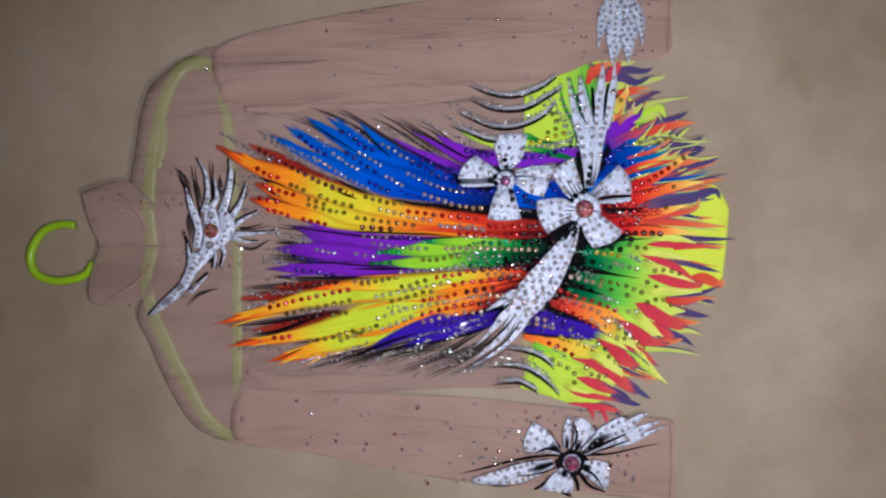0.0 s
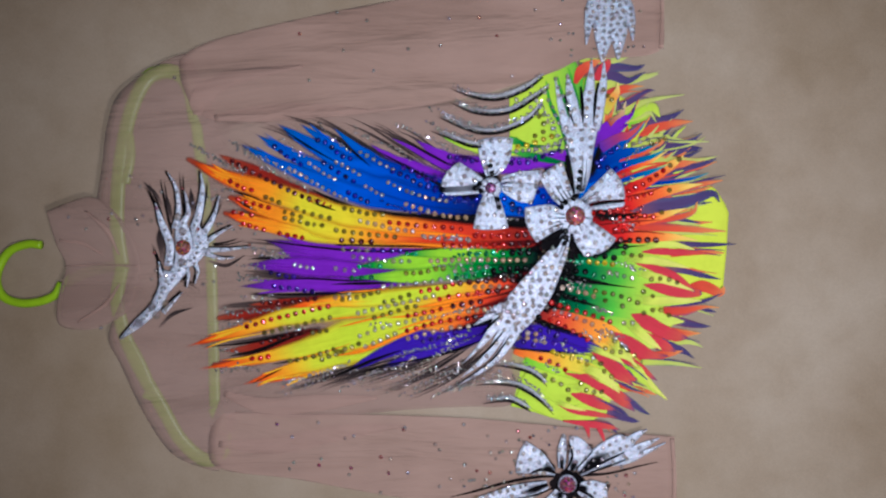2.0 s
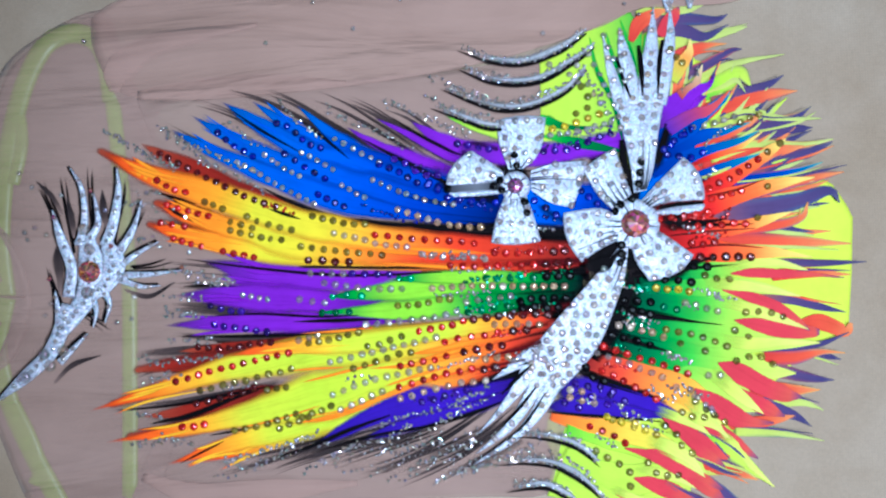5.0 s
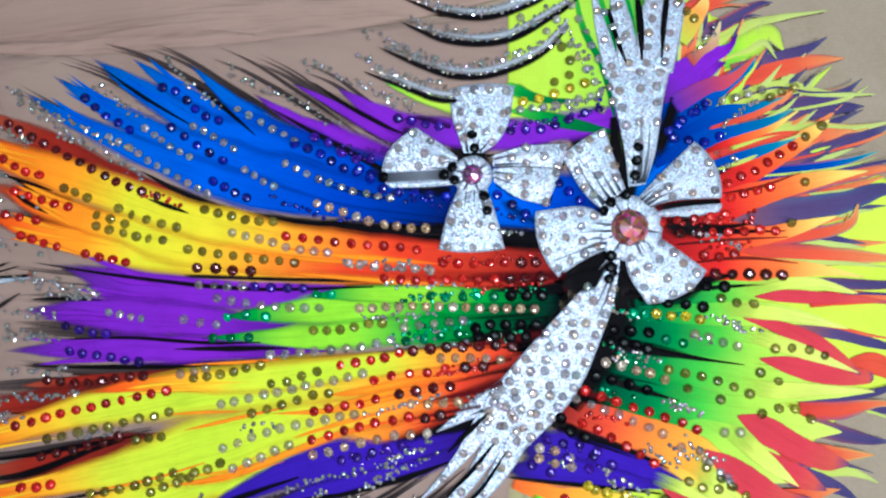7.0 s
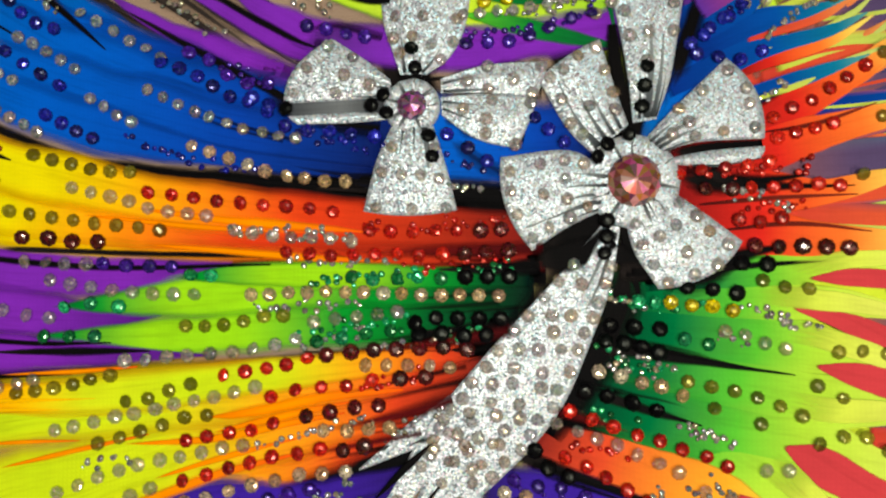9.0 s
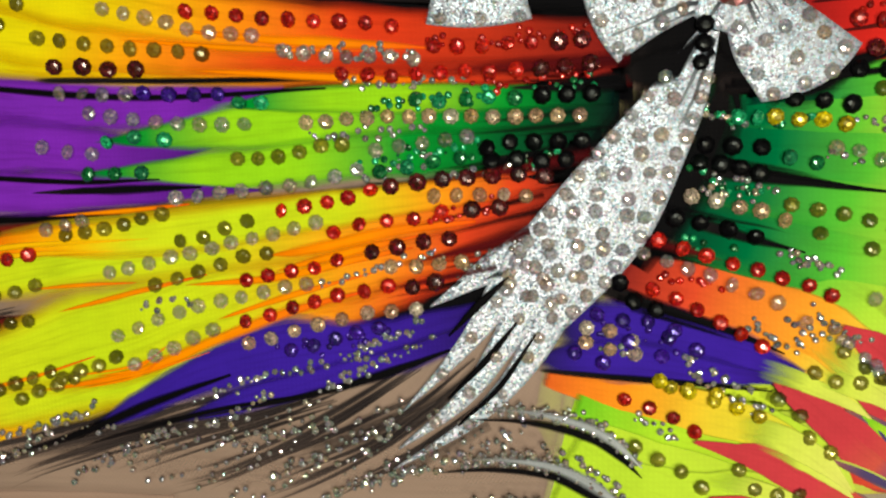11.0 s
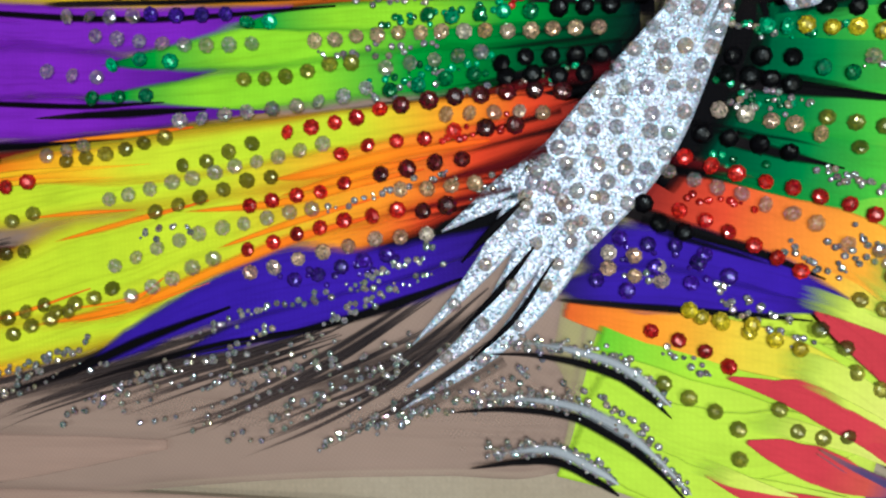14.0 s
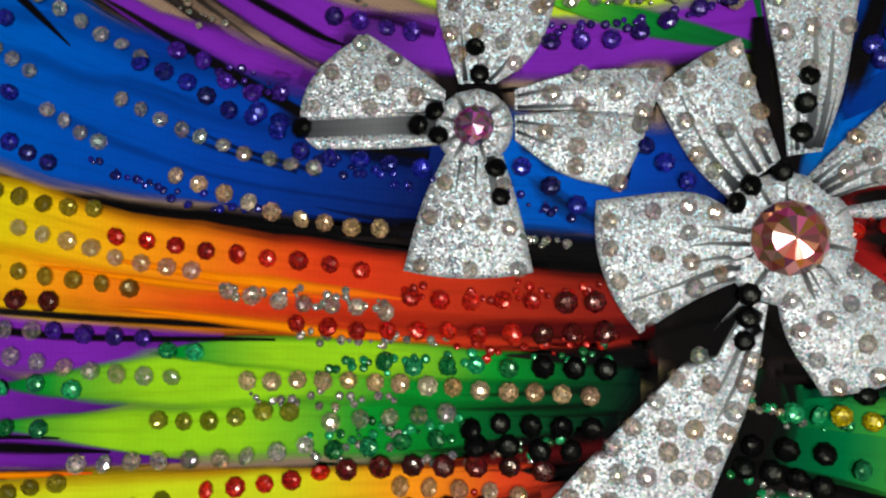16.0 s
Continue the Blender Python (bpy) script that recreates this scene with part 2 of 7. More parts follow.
def even(pts, step, jitter=0.0):
    """Points at about that distance from one another along the curve."""
    line = spline(pts, 40 * len(pts))[:, :2]
    run = np.r_[0, np.cumsum(np.hypot(*np.diff(line, axis=0).T))]
    n = max(1, round(run[-1] / step))
    at = np.linspace(0, run[-1], n + 1)
    xy = np.stack([np.interp(at, run, line[:, 0]), np.interp(at, run, line[:, 1])], 1)
    return xy + np.random.normal(0, jitter, xy.shape)


def shade(ramp, u):
    """The colour at u along a list of (place, rgb in 0..255)."""
    for (a, ca), (b, cb) in zip(ramp, ramp[1:]):
        if u <= b:
            f = min(1, max(0, (u - a) / max(1e-6, b - a)))
            return tuple(x + (y - x) * f for x, y in zip(lin(ca), lin(cb)))
    return lin(ramp[-1][1])


def ribbon(pts, z, ramp, edge=None, edge_share=0.6, dome=0.0, ragged=0.06, across=6, lift=0.0, thick=0.1, soft=0.0, strength=1.0, fade=0.07):
    """A tapered strip along pts (x, y, full width): its vertices, faces and dye. It has a rounded top and closed sides."""
    n = max(10, 7 * len(pts))
    line = spline(pts, n)
    run = np.gradient(line[:, :2], axis=0)
    run /= np.linalg.norm(run, axis=1)[:, None] + 1e-9
    side = np.stack([-run[:, 1], run[:, 0]], 1)
    verts, faces, dye, flow = [], [], [], []
    along = np.r_[0, np.cumsum(np.hypot(*np.diff(line[:, :2], axis=0).T))]
    seed = random.uniform(0, 90)
    wobble = np.random.normal(0, ragged, (n, 2))
    wobble[1:-1] = (wobble[:-2] + wobble[1:-1] + wobble[2:]) / 2
    for i in range(n):
        u = i / (n - 1)
        half = max(0.06, line[i, 2] / 2)
        for j in range(-1, across + 2):
            v = min(1, max(-1, 2 * j / across - 1))
            w = half * (1 + wobble[i, 0 if v < 0 else 1])
            x, y = line[i, :2] + side[i] * w * v
            h = z + dome * (1 - v * v) + lift * u * u
            if j in (-1, across + 1):
                h -= thick + dome * 0.2
            verts.append((x * MM, y * MM, h * MM))
            flow.append((along[i] * 0.05, half * v, seed))
            c = shade(ramp, u)
            if edge:
                k = min(1, max(0, (abs(v) - 1 + edge_share) / edge_share)) ** 1.3
                e = shade(edge, u)
                c = tuple(p + (q - p) * k for p, q in zip(c, e))
            if soft:
                a = 0.0 if j in (-1, across + 1) else min(1, (1 - abs(v)) / soft) * min(1, (u + 0.02) / fade) * strength
                c = (*c, a)
            dye.append(c)
    row = across + 3
    for i in range(n - 1):
        for j in range(row - 1):
            a = i * row + j
            faces.append((a, a + row, a + row + 1, a + 1))
    for end in (0, n - 1):
        ring = [end * row + j for j in range(row)]
        faces.append(ring if end == 0 else ring[::-1])
    return verts, faces, dye, flow


layer = {"z": 0.0, "step": 0.015}


def begin(z, step=0.015):
    """Start a new pile of thin layers at that height."""
    layer["z"], layer["step"] = z, step


def lick(name, parent, pts, ramp, edge=None, z=None, material=None, **more):
    """One painted or cut flame-shaped strip."""
    layer["z"] += layer["step"]
    if material is None:
        more = {"soft": 0.75, "across": 12, **more}
    elif material is CHIFFON:
        more = {"soft": 0.22, "across": 10, **more}
    verts, faces, dye, flow = ribbon(pts, (0.0 if z is None else z) + layer["z"], ramp, edge, **more)
    return put_mesh(name, verts, faces, material or DYED, parent, dye=dye, flow=flow)


def patch(name, parent, outline, z, material, ramp=None, dome=1.0, thick=1.0, label="", rings=26, wave=0.0, smooth_outline=True, axis=0):
    """A sheet of cloth of that outline, a little domed, with its edge turned down."""
    o = spline(list(outline) + [outline[0]], 10 * len(outline))[:-1] if smooth_outline else np.array(outline, float)
    o = o[:, :2]
    c = o.mean(axis=0)
    n = len(o)
    lo, hi = o[:, axis].min(), o[:, axis].max()
    verts, faces, dye = [], [], []

    def vertex(x, y, h):
        verts.append((x * MM, y * MM, h * MM))
        if ramp:
            dye.append(shade(ramp, ((x, y)[axis] - lo) / (hi - lo)))

    vertex(*c, z + dome)
    for k in range(1, rings + 1):
        s = k / rings
        for x, y in c + (o - c) * s:
            ripple = wave * noise.noise((x * 0.012, y * 0.05, 3.0)) * (1 - s ** 4)
            vertex(x, y, z + dome * (1 - s ** 3) + ripple)
    for x, y in o:
        vertex(x, y, z - thick)
    for i in range(n):
        j = (i + 1) % n
        faces.append((0, 1 + i, 1 + j))
        for k in range(rings):
            a, b = 1 + k * n, 1 + (k + 1) * n
            faces.append((a + i, b + i, b + j, a + j))
    return put_mesh(name, verts, faces, material, parent, label, dye=dye or None)


def gem_shape(facets=8, table=0.13):
    """A flat-backed cut stone of diameter 1: small table, three rows of facets and girdle."""
    verts, faces, f = [], [], facets
    for r, h, shift in ((0.5, 0.0, 0.0), (0.5, 0.07, 0.0), (0.41, 0.19, 0.5), (0.29, 0.265, 0.0), (table, 0.295, 0.5)):
        for i in range(f):
            a = 2 * math.pi * (i + shift) / f
            verts.append((r * math.cos(a), r * math.sin(a), h))
    for i in range(f):
        j = (i + 1) % f
        faces.append((i, j, f + j, f + i))
        for k in (1, 2, 3):
            a, b = k * f, (k + 1) * f
            if k != 2:
                faces += [(a + i, a + j, b + i), (a + j, b + j, b + i)]
            else:
                faces += [(a + i, b + j, b + i), (a + i, a + j, b + j)]
    faces.append(tuple(4 * f + i for i in range(f)))
    return verts, faces


GEM = gem_shape()
gem_data = {}
gem_count = {"single": 0}
SINGLE = (20.0, 190.0, -35.0, 75.0)


def stone_pose(x, y, z, size):
    tilt = [random.gauss(0, 13.0) for _ in range(2)]
    x, y, z = (v / MM for v in draped(x * MM, y * MM, z * MM))
    return pose(x * MM, y * MM, z * MM, tilt[0], tilt[1], random.uniform(0, 45)) @ Matrix.Diagonal((size * MM, size * MM, size * MM, 1))


joined = {"verts": [], "faces": [], "slots": []}


def stones(colour, places, size=5.0, z=1.0, parent=None):
    """Stones at the places given: on a bow, and near the bows, one by one; elsewhere joined into one scatter."""
    x0, x1, y0, y1 = SINGLE
    for x, y in places:
        m = stone_pose(x, y, z, size * random.uniform(0.92, 1.06))
        near = x0 < x < x1 and y0 < y < y1 and gem_count["single"] < 300
        if parent or near:
            gem_count["single"] += not parent
            if colour not in gem_data:
                data = bpy.data.meshes.new("rhinestone")
                data.from_pydata(GEM[0], [], GEM[1])
                data.materials.append(GEMS[colour])
                gem_data[colour] = data
            ob = new("rhinestone", gem_data[colour])
            ob.parent = parent or leotard
            ob.matrix_basis = m
        else:
            base = len(joined["verts"])
            joined["verts"] += [tuple(m @ Vector(v)) for v in GEM[0]]
            joined["faces"] += [tuple(base + i for i in f) for f in GEM[1]]
            joined["slots"] += [list(GEMS).index(colour)] * len(GEM[1])


def join_stones():
    ob = put_mesh("rhinestone_scatter", joined["verts"], joined["faces"], GEMS["red"], None, "many small cut glass rhinestones in all colours", smooth=False)
    ob.parent = leotard
    ob.data.materials.clear()
    for material in GEMS.values():
        ob.data.materials.append(material)
    ob.data.polygons.foreach_set("material_index", joined["slots"])
    tagged(ob, kind="stuff")


def row(colour, pts, step=7.6, size=5.0, z=1.0, jitter=0.25):
    stones(colour, even(pts, step, jitter), size, z)


def counted_row(colour, pts, count, size=5.2):
    """That many stones at even steps along a line."""
    line = even(pts, 1e9 if count < 2 else 1.0)
    run = np.r_[0, np.cumsum(np.hypot(*np.diff(line, axis=0).T))]
    at = np.linspace(0, run[-1], count)
    places = np.stack([np.interp(at, run, line[:, 0]), np.interp(at, run, line[:, 1])], 1) + np.random.normal(0, 0.2, (count, 2))
    stones(colour, places, size * (1.15 if colour in ("black", "dark_red") else 1.0), 1.0)


def dust(pts, spread, step=2.0, size=2.0, z=0.8, colour="spark"):
    """Small crystals strewn along a line."""
    xy = even(pts, step, spread)
    for grain in (0.6, 0.9, 1.25):
        stones(colour, xy[np.random.random(len(xy)) < 0.5], size * grain, z)


def scatter_on(pts, step, colour, size, z, margin=0.78, parent=None):
    """Stones in staggered rows over a strip (x, y, width)."""
    line = spline(pts, 60)
    run = np.r_[0, np.cumsum(np.hypot(*np.diff(line[:, :2], axis=0).T))]
    out = []
    for k, s in enumerate(np.arange(step * 0.6, run[-1] - step * 0.2, step * 0.87)):
        x, y, w = (np.interp(s, run, line[:, i]) for i in range(3))
        i = min(58, int(np.searchsorted(run, s)))
        d = line[i + 1, :2] - line[i, :2]
        d /= np.linalg.norm(d) + 1e-9
        reach = w / 2 * margin
        offs = np.arange(-reach + (step / 2 if k % 2 else 0), reach + 0.01, step)
        if len(offs):
            offs = offs - (offs[0] + offs[-1]) / 2 + (step / 4 if k % 2 else -step / 4) * (len(offs) > 1)
        for o in offs:
            out.append((x - d[1] * o + random.gauss(0, 0.4), y + d[0] * o + random.gauss(0, 0.4)))
    stones(colour, out, size, z, parent)


def tube(name, pts, radius, material, parent=None, z=0.0, flat=1.0):
    """A round bar along a plan line."""
    line = spline([(x, y) for x, y in pts], 10 * len(pts))
    run = np.gradient(line, axis=0)
    run /= np.linalg.norm(run, axis=1)[:, None] + 1e-9
    verts, faces, k = [], [], 10
    for (x, y), (dx, dy) in zip(line, run):
        for i in range(k):
            a = 2 * math.pi * i / k
            o, h = radius * math.cos(a), radius * flat * math.sin(a)
            verts.append(((x - dy * o) * MM, (y + dx * o) * MM, (z + h) * MM))
    for i in range(len(line) - 1):
        for j in range(k):
            a, b = i * k + j, i * k + (j + 1) % k
            faces.append((a, b, b + k, a + k))
    faces.append(tuple(range(k))[::-1])
    faces.append(tuple((len(line) - 1) * k + j for j in range(k)))
    return put_mesh(name, verts, faces, material, parent)


# ---- colour runs of the dyes ----
BLACK = [(0, (30, 24, 26)), (0.3, (12, 10, 13)), (1, (8, 7, 11))]
SMOKE = [(0, (126, 104, 98)), (0.35, (66, 55, 54)), (0.8, (40, 34, 36)), (1, (76, 64, 62))]
BLUE = [(0, (30, 62, 130)), (0.15, (4, 90, 180)), (0.55, (2, 84, 200)), (0.8, (4, 58, 170)), (1, (8, 24, 90))]
BLUE_EDGE = [(0, (30, 40, 80)), (0.3, (6, 60, 160)), (1, (10, 20, 90))]
VIOLET = [(0, (60, 36, 96)), (0.2, (112, 36, 176)), (0.7, (118, 34, 180)), (1, (70, 20, 120))]
VIOLET_EDGE = [(0, (40, 26, 60)), (0.4, (96, 28, 156)), (1, (50, 16, 90))]
INDIGO = [(0, (30, 24, 60)), (0.2, (52, 26, 150)), (0.7, (56, 26, 158)), (1, (34, 16, 90))]
FIRE = [(0, (205, 60, 18)), (0.15, (240, 96, 18)), (0.32, (246, 150, 22)), (0.42, (220, 210, 36)), (0.56, (226, 204, 34)), (0.7, (242, 140, 30)), (0.82, (222, 60, 30)), (1, (100, 16, 22))]
FIRE_EDGE = [(0, (190, 40, 16)), (0.3, (240, 110, 16)), (0.6, (242, 150, 22)), (0.8, (200, 36, 26)), (1, (80, 12, 20))]
LEMON_FIRE = [(0, (200, 50, 20)), (0.14, (240, 100, 20)), (0.28, (240, 180, 30)), (0.36, (206, 212, 44)), (0.5, (194, 212, 42)), (0.62, (200, 210, 42)), (0.74, (240, 150, 34)), (0.86, (214, 62, 34)), (1, (70, 14, 22))]
RUST = [(0, (150, 70, 50)), (0.3, (140, 36, 26)), (0.8, (100, 28, 24)), (1, (70, 26, 24))]
GREENS = [(0, (10, 70, 40)), (0.14, (24, 140, 50)), (0.32, (150, 205, 40)), (0.5, (150, 206, 40)), (0.68, (26, 142, 48)), (0.85, (7, 76, 38)), (1, (6, 24, 24))]
GREENS_EDGE = [(0, (8, 50, 34)), (0.3, (40, 150, 44)), (0.6, (36, 150, 50)), (1, (4, 24, 22))]
LIME = [(0, (112, 188, 44)), (0.3, (176, 210, 54)), (1, (196, 212, 76))]
FAN_GREEN = [(0, (4, 40, 36)), (0.16, (10, 104, 60)), (0.32, (90, 180, 56)), (0.48, (172, 208, 66)), (0.7, (192, 212, 80)), (1, (204, 214, 96))]
FAN_GREEN_EDGE = [(0, (4, 28, 26)), (0.28, (60, 160, 54)), (0.46, (170, 206, 66)), (0.8, (206, 216, 88)), (1, (214, 214, 100))]
FAN_FIRE = [(0, (110, 24, 30)), (0.2, (214, 70, 46)), (0.5, (240, 160, 50)), (0.75, (224, 214, 80)), (1, (214, 216, 90))]
FAN_RED = [(0, (90, 12, 22)), (0.3, (206, 36, 34)), (0.6, (236, 110, 50)), (0.85, (236, 196, 90)), (1, (230, 206, 110))]
CORAL = [(0, (190, 56, 68)), (0.55, (194, 58, 70)), (0.82, (196, 80, 70)), (1, (110, 72, 108))]
NAVY = [(0, (150, 90, 80)), (0.3, (84, 66, 108)), (0.8, (66, 60, 104)), (1, (96, 92, 112))]
TANGERINE = [(0, (192, 56, 50)), (0.5, (208, 82, 56)), (1, (216, 140, 84))]
ORANGE = [(0, (240, 120, 16)), (0.5, (246, 140, 20)), (1, (236, 84, 26))]
LEMON = [(0, (186, 196, 78)), (1, (182, 190, 112))]
TEAL = [(0, (3, 40, 130)), (0.45, (4, 70, 160)), (0.8, (20, 110, 150)), (1, (90, 150, 150))]
METAL = [(0, (200, 205, 215)), (1, (200, 205, 215))]

# ---- the place: a bed in a plain room ----


def box(name, x0, y0, z0, x1, y1, z1, material, label, kind="structure", category=""):
    v = [(x, y, z) for z in (z0, z1) for y in (y0, y1) for x in (x0, x1)]
    f = [(0, 2, 3, 1), (4, 5, 7, 6), (0, 1, 5, 4), (2, 6, 7, 3), (0, 4, 6, 2), (1, 3, 7, 5)]
    ob = put_mesh(name, v, f, material, None, label, smooth=False)
    return tagged(ob, kind=kind, category=category)


box("floor", -2.2, -2.0, -0.60, 2.2, 2.0, -0.50, FLOORING, "brown laminate floor of the room")
box("wall_north", -2.2, 2.0, -0.50, 2.2, 2.1, 2.0, WALL, "plain painted wall")
box("wall_south", -2.2, -2.1, -0.50, 2.2, -2.0, 2.0, WALL, "plain painted wall")
box("wall_west", -2.3, -2.1, -0.50, -2.2, 2.1, 2.0, WALL, "plain painted wall")
box("wall_east", 2.2, -2.1, -0.50, 2.3, 2.1, 2.0, WALL, "plain painted wall")
box("ceiling", -2.3, -2.1, 2.0, 2.3, 2.1, 2.1, WALL, "plain painted ceiling")


def bed_cover():
    """A woven cover on a bed, slightly uneven, with rounded sides falling to the floor."""
    nx, ny = 130, 120
    verts, faces = [], []
    for j in range(ny + 1):
        for i in range(nx + 1):
            x, y = -1.1 + 2.2 * i / nx, -1.0 + 2.0 * j / ny
            z = -0.0062 + 0.0011 * noise.noise((x * 5, y * 6, 0)) + 0.0006 * noise.noise((x * 17, y * 21, 4))
            out = max(abs(x) - 1.0, abs(y) - 0.9, 0) / 0.1
            z -= 0.49 * out ** 2
            verts.append((x, y, z))
    for j in range(ny):
        for i in range(nx):
            a = j * (nx + 1) + i
            faces.append((a, a + 1, a + nx + 2, a + nx + 1))
    return put_mesh("bed_cover", verts, faces, COVER)


tagged(bed_cover(), "beige woven bed cover, smooth and flat", "bed cover")

# ---- the hanger ----
hanger = thing("clothes_hanger", "lime green plastic clothes hanger inside the leotard", "hanger")
tube("hook", [(-370.0, 25.0), (-384.0, 26.0), (-401.0, 20.0), (-412.0, 5.0), (-415.0, -10.0), (-408.0, -24.0), (-392.0, -30.0), (-373.0, -29.0), (-358.0, -23.0), (-351.0, -12.0)], 4.2, HANGER, hanger, -1.8)
tube("neck_bar", [(-351.0, -12.0), (-333.0, -3.0), (-305.0, 3.0), (-293.0, 3.0)], 5.6, HANGER, hanger, -9.5, 0.5)
tube("shoulder_bar", [(-293.0, 3.0), (-297.0, 36.0), (-296.0, 72.0), (-291.0, 112.0), (-281.0, 152.0), (-266.0, 180.0), (-248.0, 188.0), (-232.0, 183.0), (-223.5, 168.0), (-219.0, 139.0)], 7.4, HANGER, hanger, -5.2, 0.35)
tube("shoulder_bar", [(-293.0, 3.0), (-299.0, -30.0), (-291.0, -67.0), (-276.0, -100.0), (-258.0, -132.0), (-240.0, -164.0), (-217.0, -183.0), (-201.0, -175.0), (-200.0, -154.0), (-207.0, -133.0)], 7.0, HANGER, hanger, -5.2, 0.35)
tube("inner_bar", [(-288.5, -70.0), (-277.0, -92.0), (-269.0, -114.0), (-272.0, -124.0)], 5.6, HANGER, hanger, -5.2, 0.4)
tube("inner_bar", [(-287.0, 142.0), (-283.0, 110.0), (-289.0, 82.0)], 5.6, HANGER, hanger, -5.2, 0.4)
tube("cross_bar", [(-219.0, 139.0), (-214.0, 90.0), (-208.0, 22.0), (-207.0, -47.0), (-207.0, -133.0)], 5.6, HANGER, hanger, -5.2, 0.35)

# ---- the leotard: cloth ----
leotard = thing("leotard", "long-sleeved nude mesh leotard with rainbow flames and rhinestones", "leotard")
BODY = [(-314.0, 69.0), (-308.0, 102.0), (-303.0, 136.0), (-290.0, 168.0), (-252.0, 194.0), (-225.0, 203.0), (-227.0, 193.0), (-229.0, 174.0), (-215.0, 147.0), (-192.0, 139.0), (-125.0, 140.0), (-37.0, 145.0), (41.0, 150.0), (96.0, 154.0), (118.0, 98.0), (122.0, -1.0), (116.0, -68.0), (94.0, -123.0), (68.0, -136.0), (38.0, -136.0), (-7.0, -137.0), (-51.0, -140.0), (-96.0, -144.0), (-140.0, -143.0), (-179.0, -140.0), (-204.0, -138.0), (-211.0, -165.0), (-201.0, -190.0), (-219.0, -189.0), (-249.0, -174.0), (-274.0, -136.0), (-294.0, -92.0), (-306.0, -64.0), (-293.0, -30.0), (-280.0, 3.0), (-292.0, 42.0)]
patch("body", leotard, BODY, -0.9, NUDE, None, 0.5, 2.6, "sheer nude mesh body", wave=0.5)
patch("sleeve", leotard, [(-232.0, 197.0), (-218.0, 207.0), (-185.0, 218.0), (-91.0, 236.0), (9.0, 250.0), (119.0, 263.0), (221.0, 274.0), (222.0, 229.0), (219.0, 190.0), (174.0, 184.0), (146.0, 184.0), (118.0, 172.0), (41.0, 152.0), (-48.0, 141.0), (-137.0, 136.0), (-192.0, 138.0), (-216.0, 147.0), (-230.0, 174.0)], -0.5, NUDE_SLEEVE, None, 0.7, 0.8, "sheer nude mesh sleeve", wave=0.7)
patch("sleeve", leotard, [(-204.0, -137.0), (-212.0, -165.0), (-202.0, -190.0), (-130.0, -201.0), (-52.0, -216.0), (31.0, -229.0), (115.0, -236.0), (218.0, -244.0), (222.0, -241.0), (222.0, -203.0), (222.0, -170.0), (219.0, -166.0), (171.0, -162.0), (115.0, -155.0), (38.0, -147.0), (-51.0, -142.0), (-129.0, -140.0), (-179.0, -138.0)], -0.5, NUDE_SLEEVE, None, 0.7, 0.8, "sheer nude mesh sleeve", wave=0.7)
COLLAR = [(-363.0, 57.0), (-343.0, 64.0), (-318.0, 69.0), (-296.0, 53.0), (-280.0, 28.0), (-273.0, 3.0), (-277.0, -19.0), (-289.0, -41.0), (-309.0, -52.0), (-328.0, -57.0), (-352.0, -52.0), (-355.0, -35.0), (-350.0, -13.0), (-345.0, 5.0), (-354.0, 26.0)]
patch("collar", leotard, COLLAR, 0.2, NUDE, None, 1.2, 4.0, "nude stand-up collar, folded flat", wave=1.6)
for outline in (BODY, COLLAR):
    patch("back_layer", leotard, [(x + 1.5, y * 0.995) for x, y in outline], -5.9, NUDE, None, 0.2, 0.2, "back of the garment seen through the mesh")

# ---- skirt: chiffon petals, the outer ones below ----


def petal(pts, ramp, edge=None, z=-2.0, lift=1.5):
    if edge is None and ramp is not CORAL and random.random() < 0.5:
        edge = [(0, ramp[0][1]), (0.4, random.choice(((120, 66, 84), (206, 96, 62), (70, 92, 128)))), (1, random.choice(((72, 66, 104), (206, 204, 110))))]
    lick("skirt_petal", leotard, pts, ramp, edge, z=z, material=CHIFFON, dome=0.4, thick=0.3, lift=lift, ragged=0.03)
    if ramp is CORAL:
        return
    # narrow wisps that split off beside it
    for k in range(random.choice((0, 1, 1))):
        side = random.choice((-1, 1)) * random.uniform(1.5, 4.0)
        (x0, y0, _), (x1, y1, _) = pts[0], pts[-1]
        run = math.hypot(x1 - x0, y1 - y0) + 1e-6
        nx, ny = -(y1 - y0) / run * side, (x1 - x0) / run * side
        grow = random.uniform(0.82, 1.04)
        wisp = [(x0 + (x - x0) * grow + nx * (0.4 + i / len(pts)), y0 + (y - y0) * grow + ny * (0.4 + i / len(pts)), max(0.5, w * 0.3)) for i, (x, y, w) in enumerate(pts)]
        lick("skirt_petal", leotard, wisp, random.choice((NAVY, LEMON, TANGERINE, LEMON)), None, z=z + 0.1, material=CHIFFON, dome=0.3, thick=0.3, lift=lift, ragged=0.05)


begin(0.0, 0.004)
patch("underskirt", leotard, [(136.0, 161.0), (167.0, 176.0), (183.0, 148.0), (204.0, 140.0), (217.0, 120.0), (202.0, 113.0), (219.0, 68.0), (251.0, 71.0), (267.0, 60.0), (275.0, 46.0), (278.0, 38.0), (275.0, 3.0), (271.0, -30.0), (266.0, -38.0), (253.0, -41.0), (239.0, -51.0), (217.0, -71.0), (198.0, -90.0), (186.0, -112.0), (165.0, -125.0), (135.0, -134.0), (85.0, -126.0), (73.0, -100.0), (92.0, 1.0)], -3.4, CHIFFON, [(0, (190, 210, 60)), (1, (204, 216, 66))], 0.6, 0.6, "lemon yellow chiffon underskirt", smooth_outline=False)
hub = [(140.0, 42.0)][0]
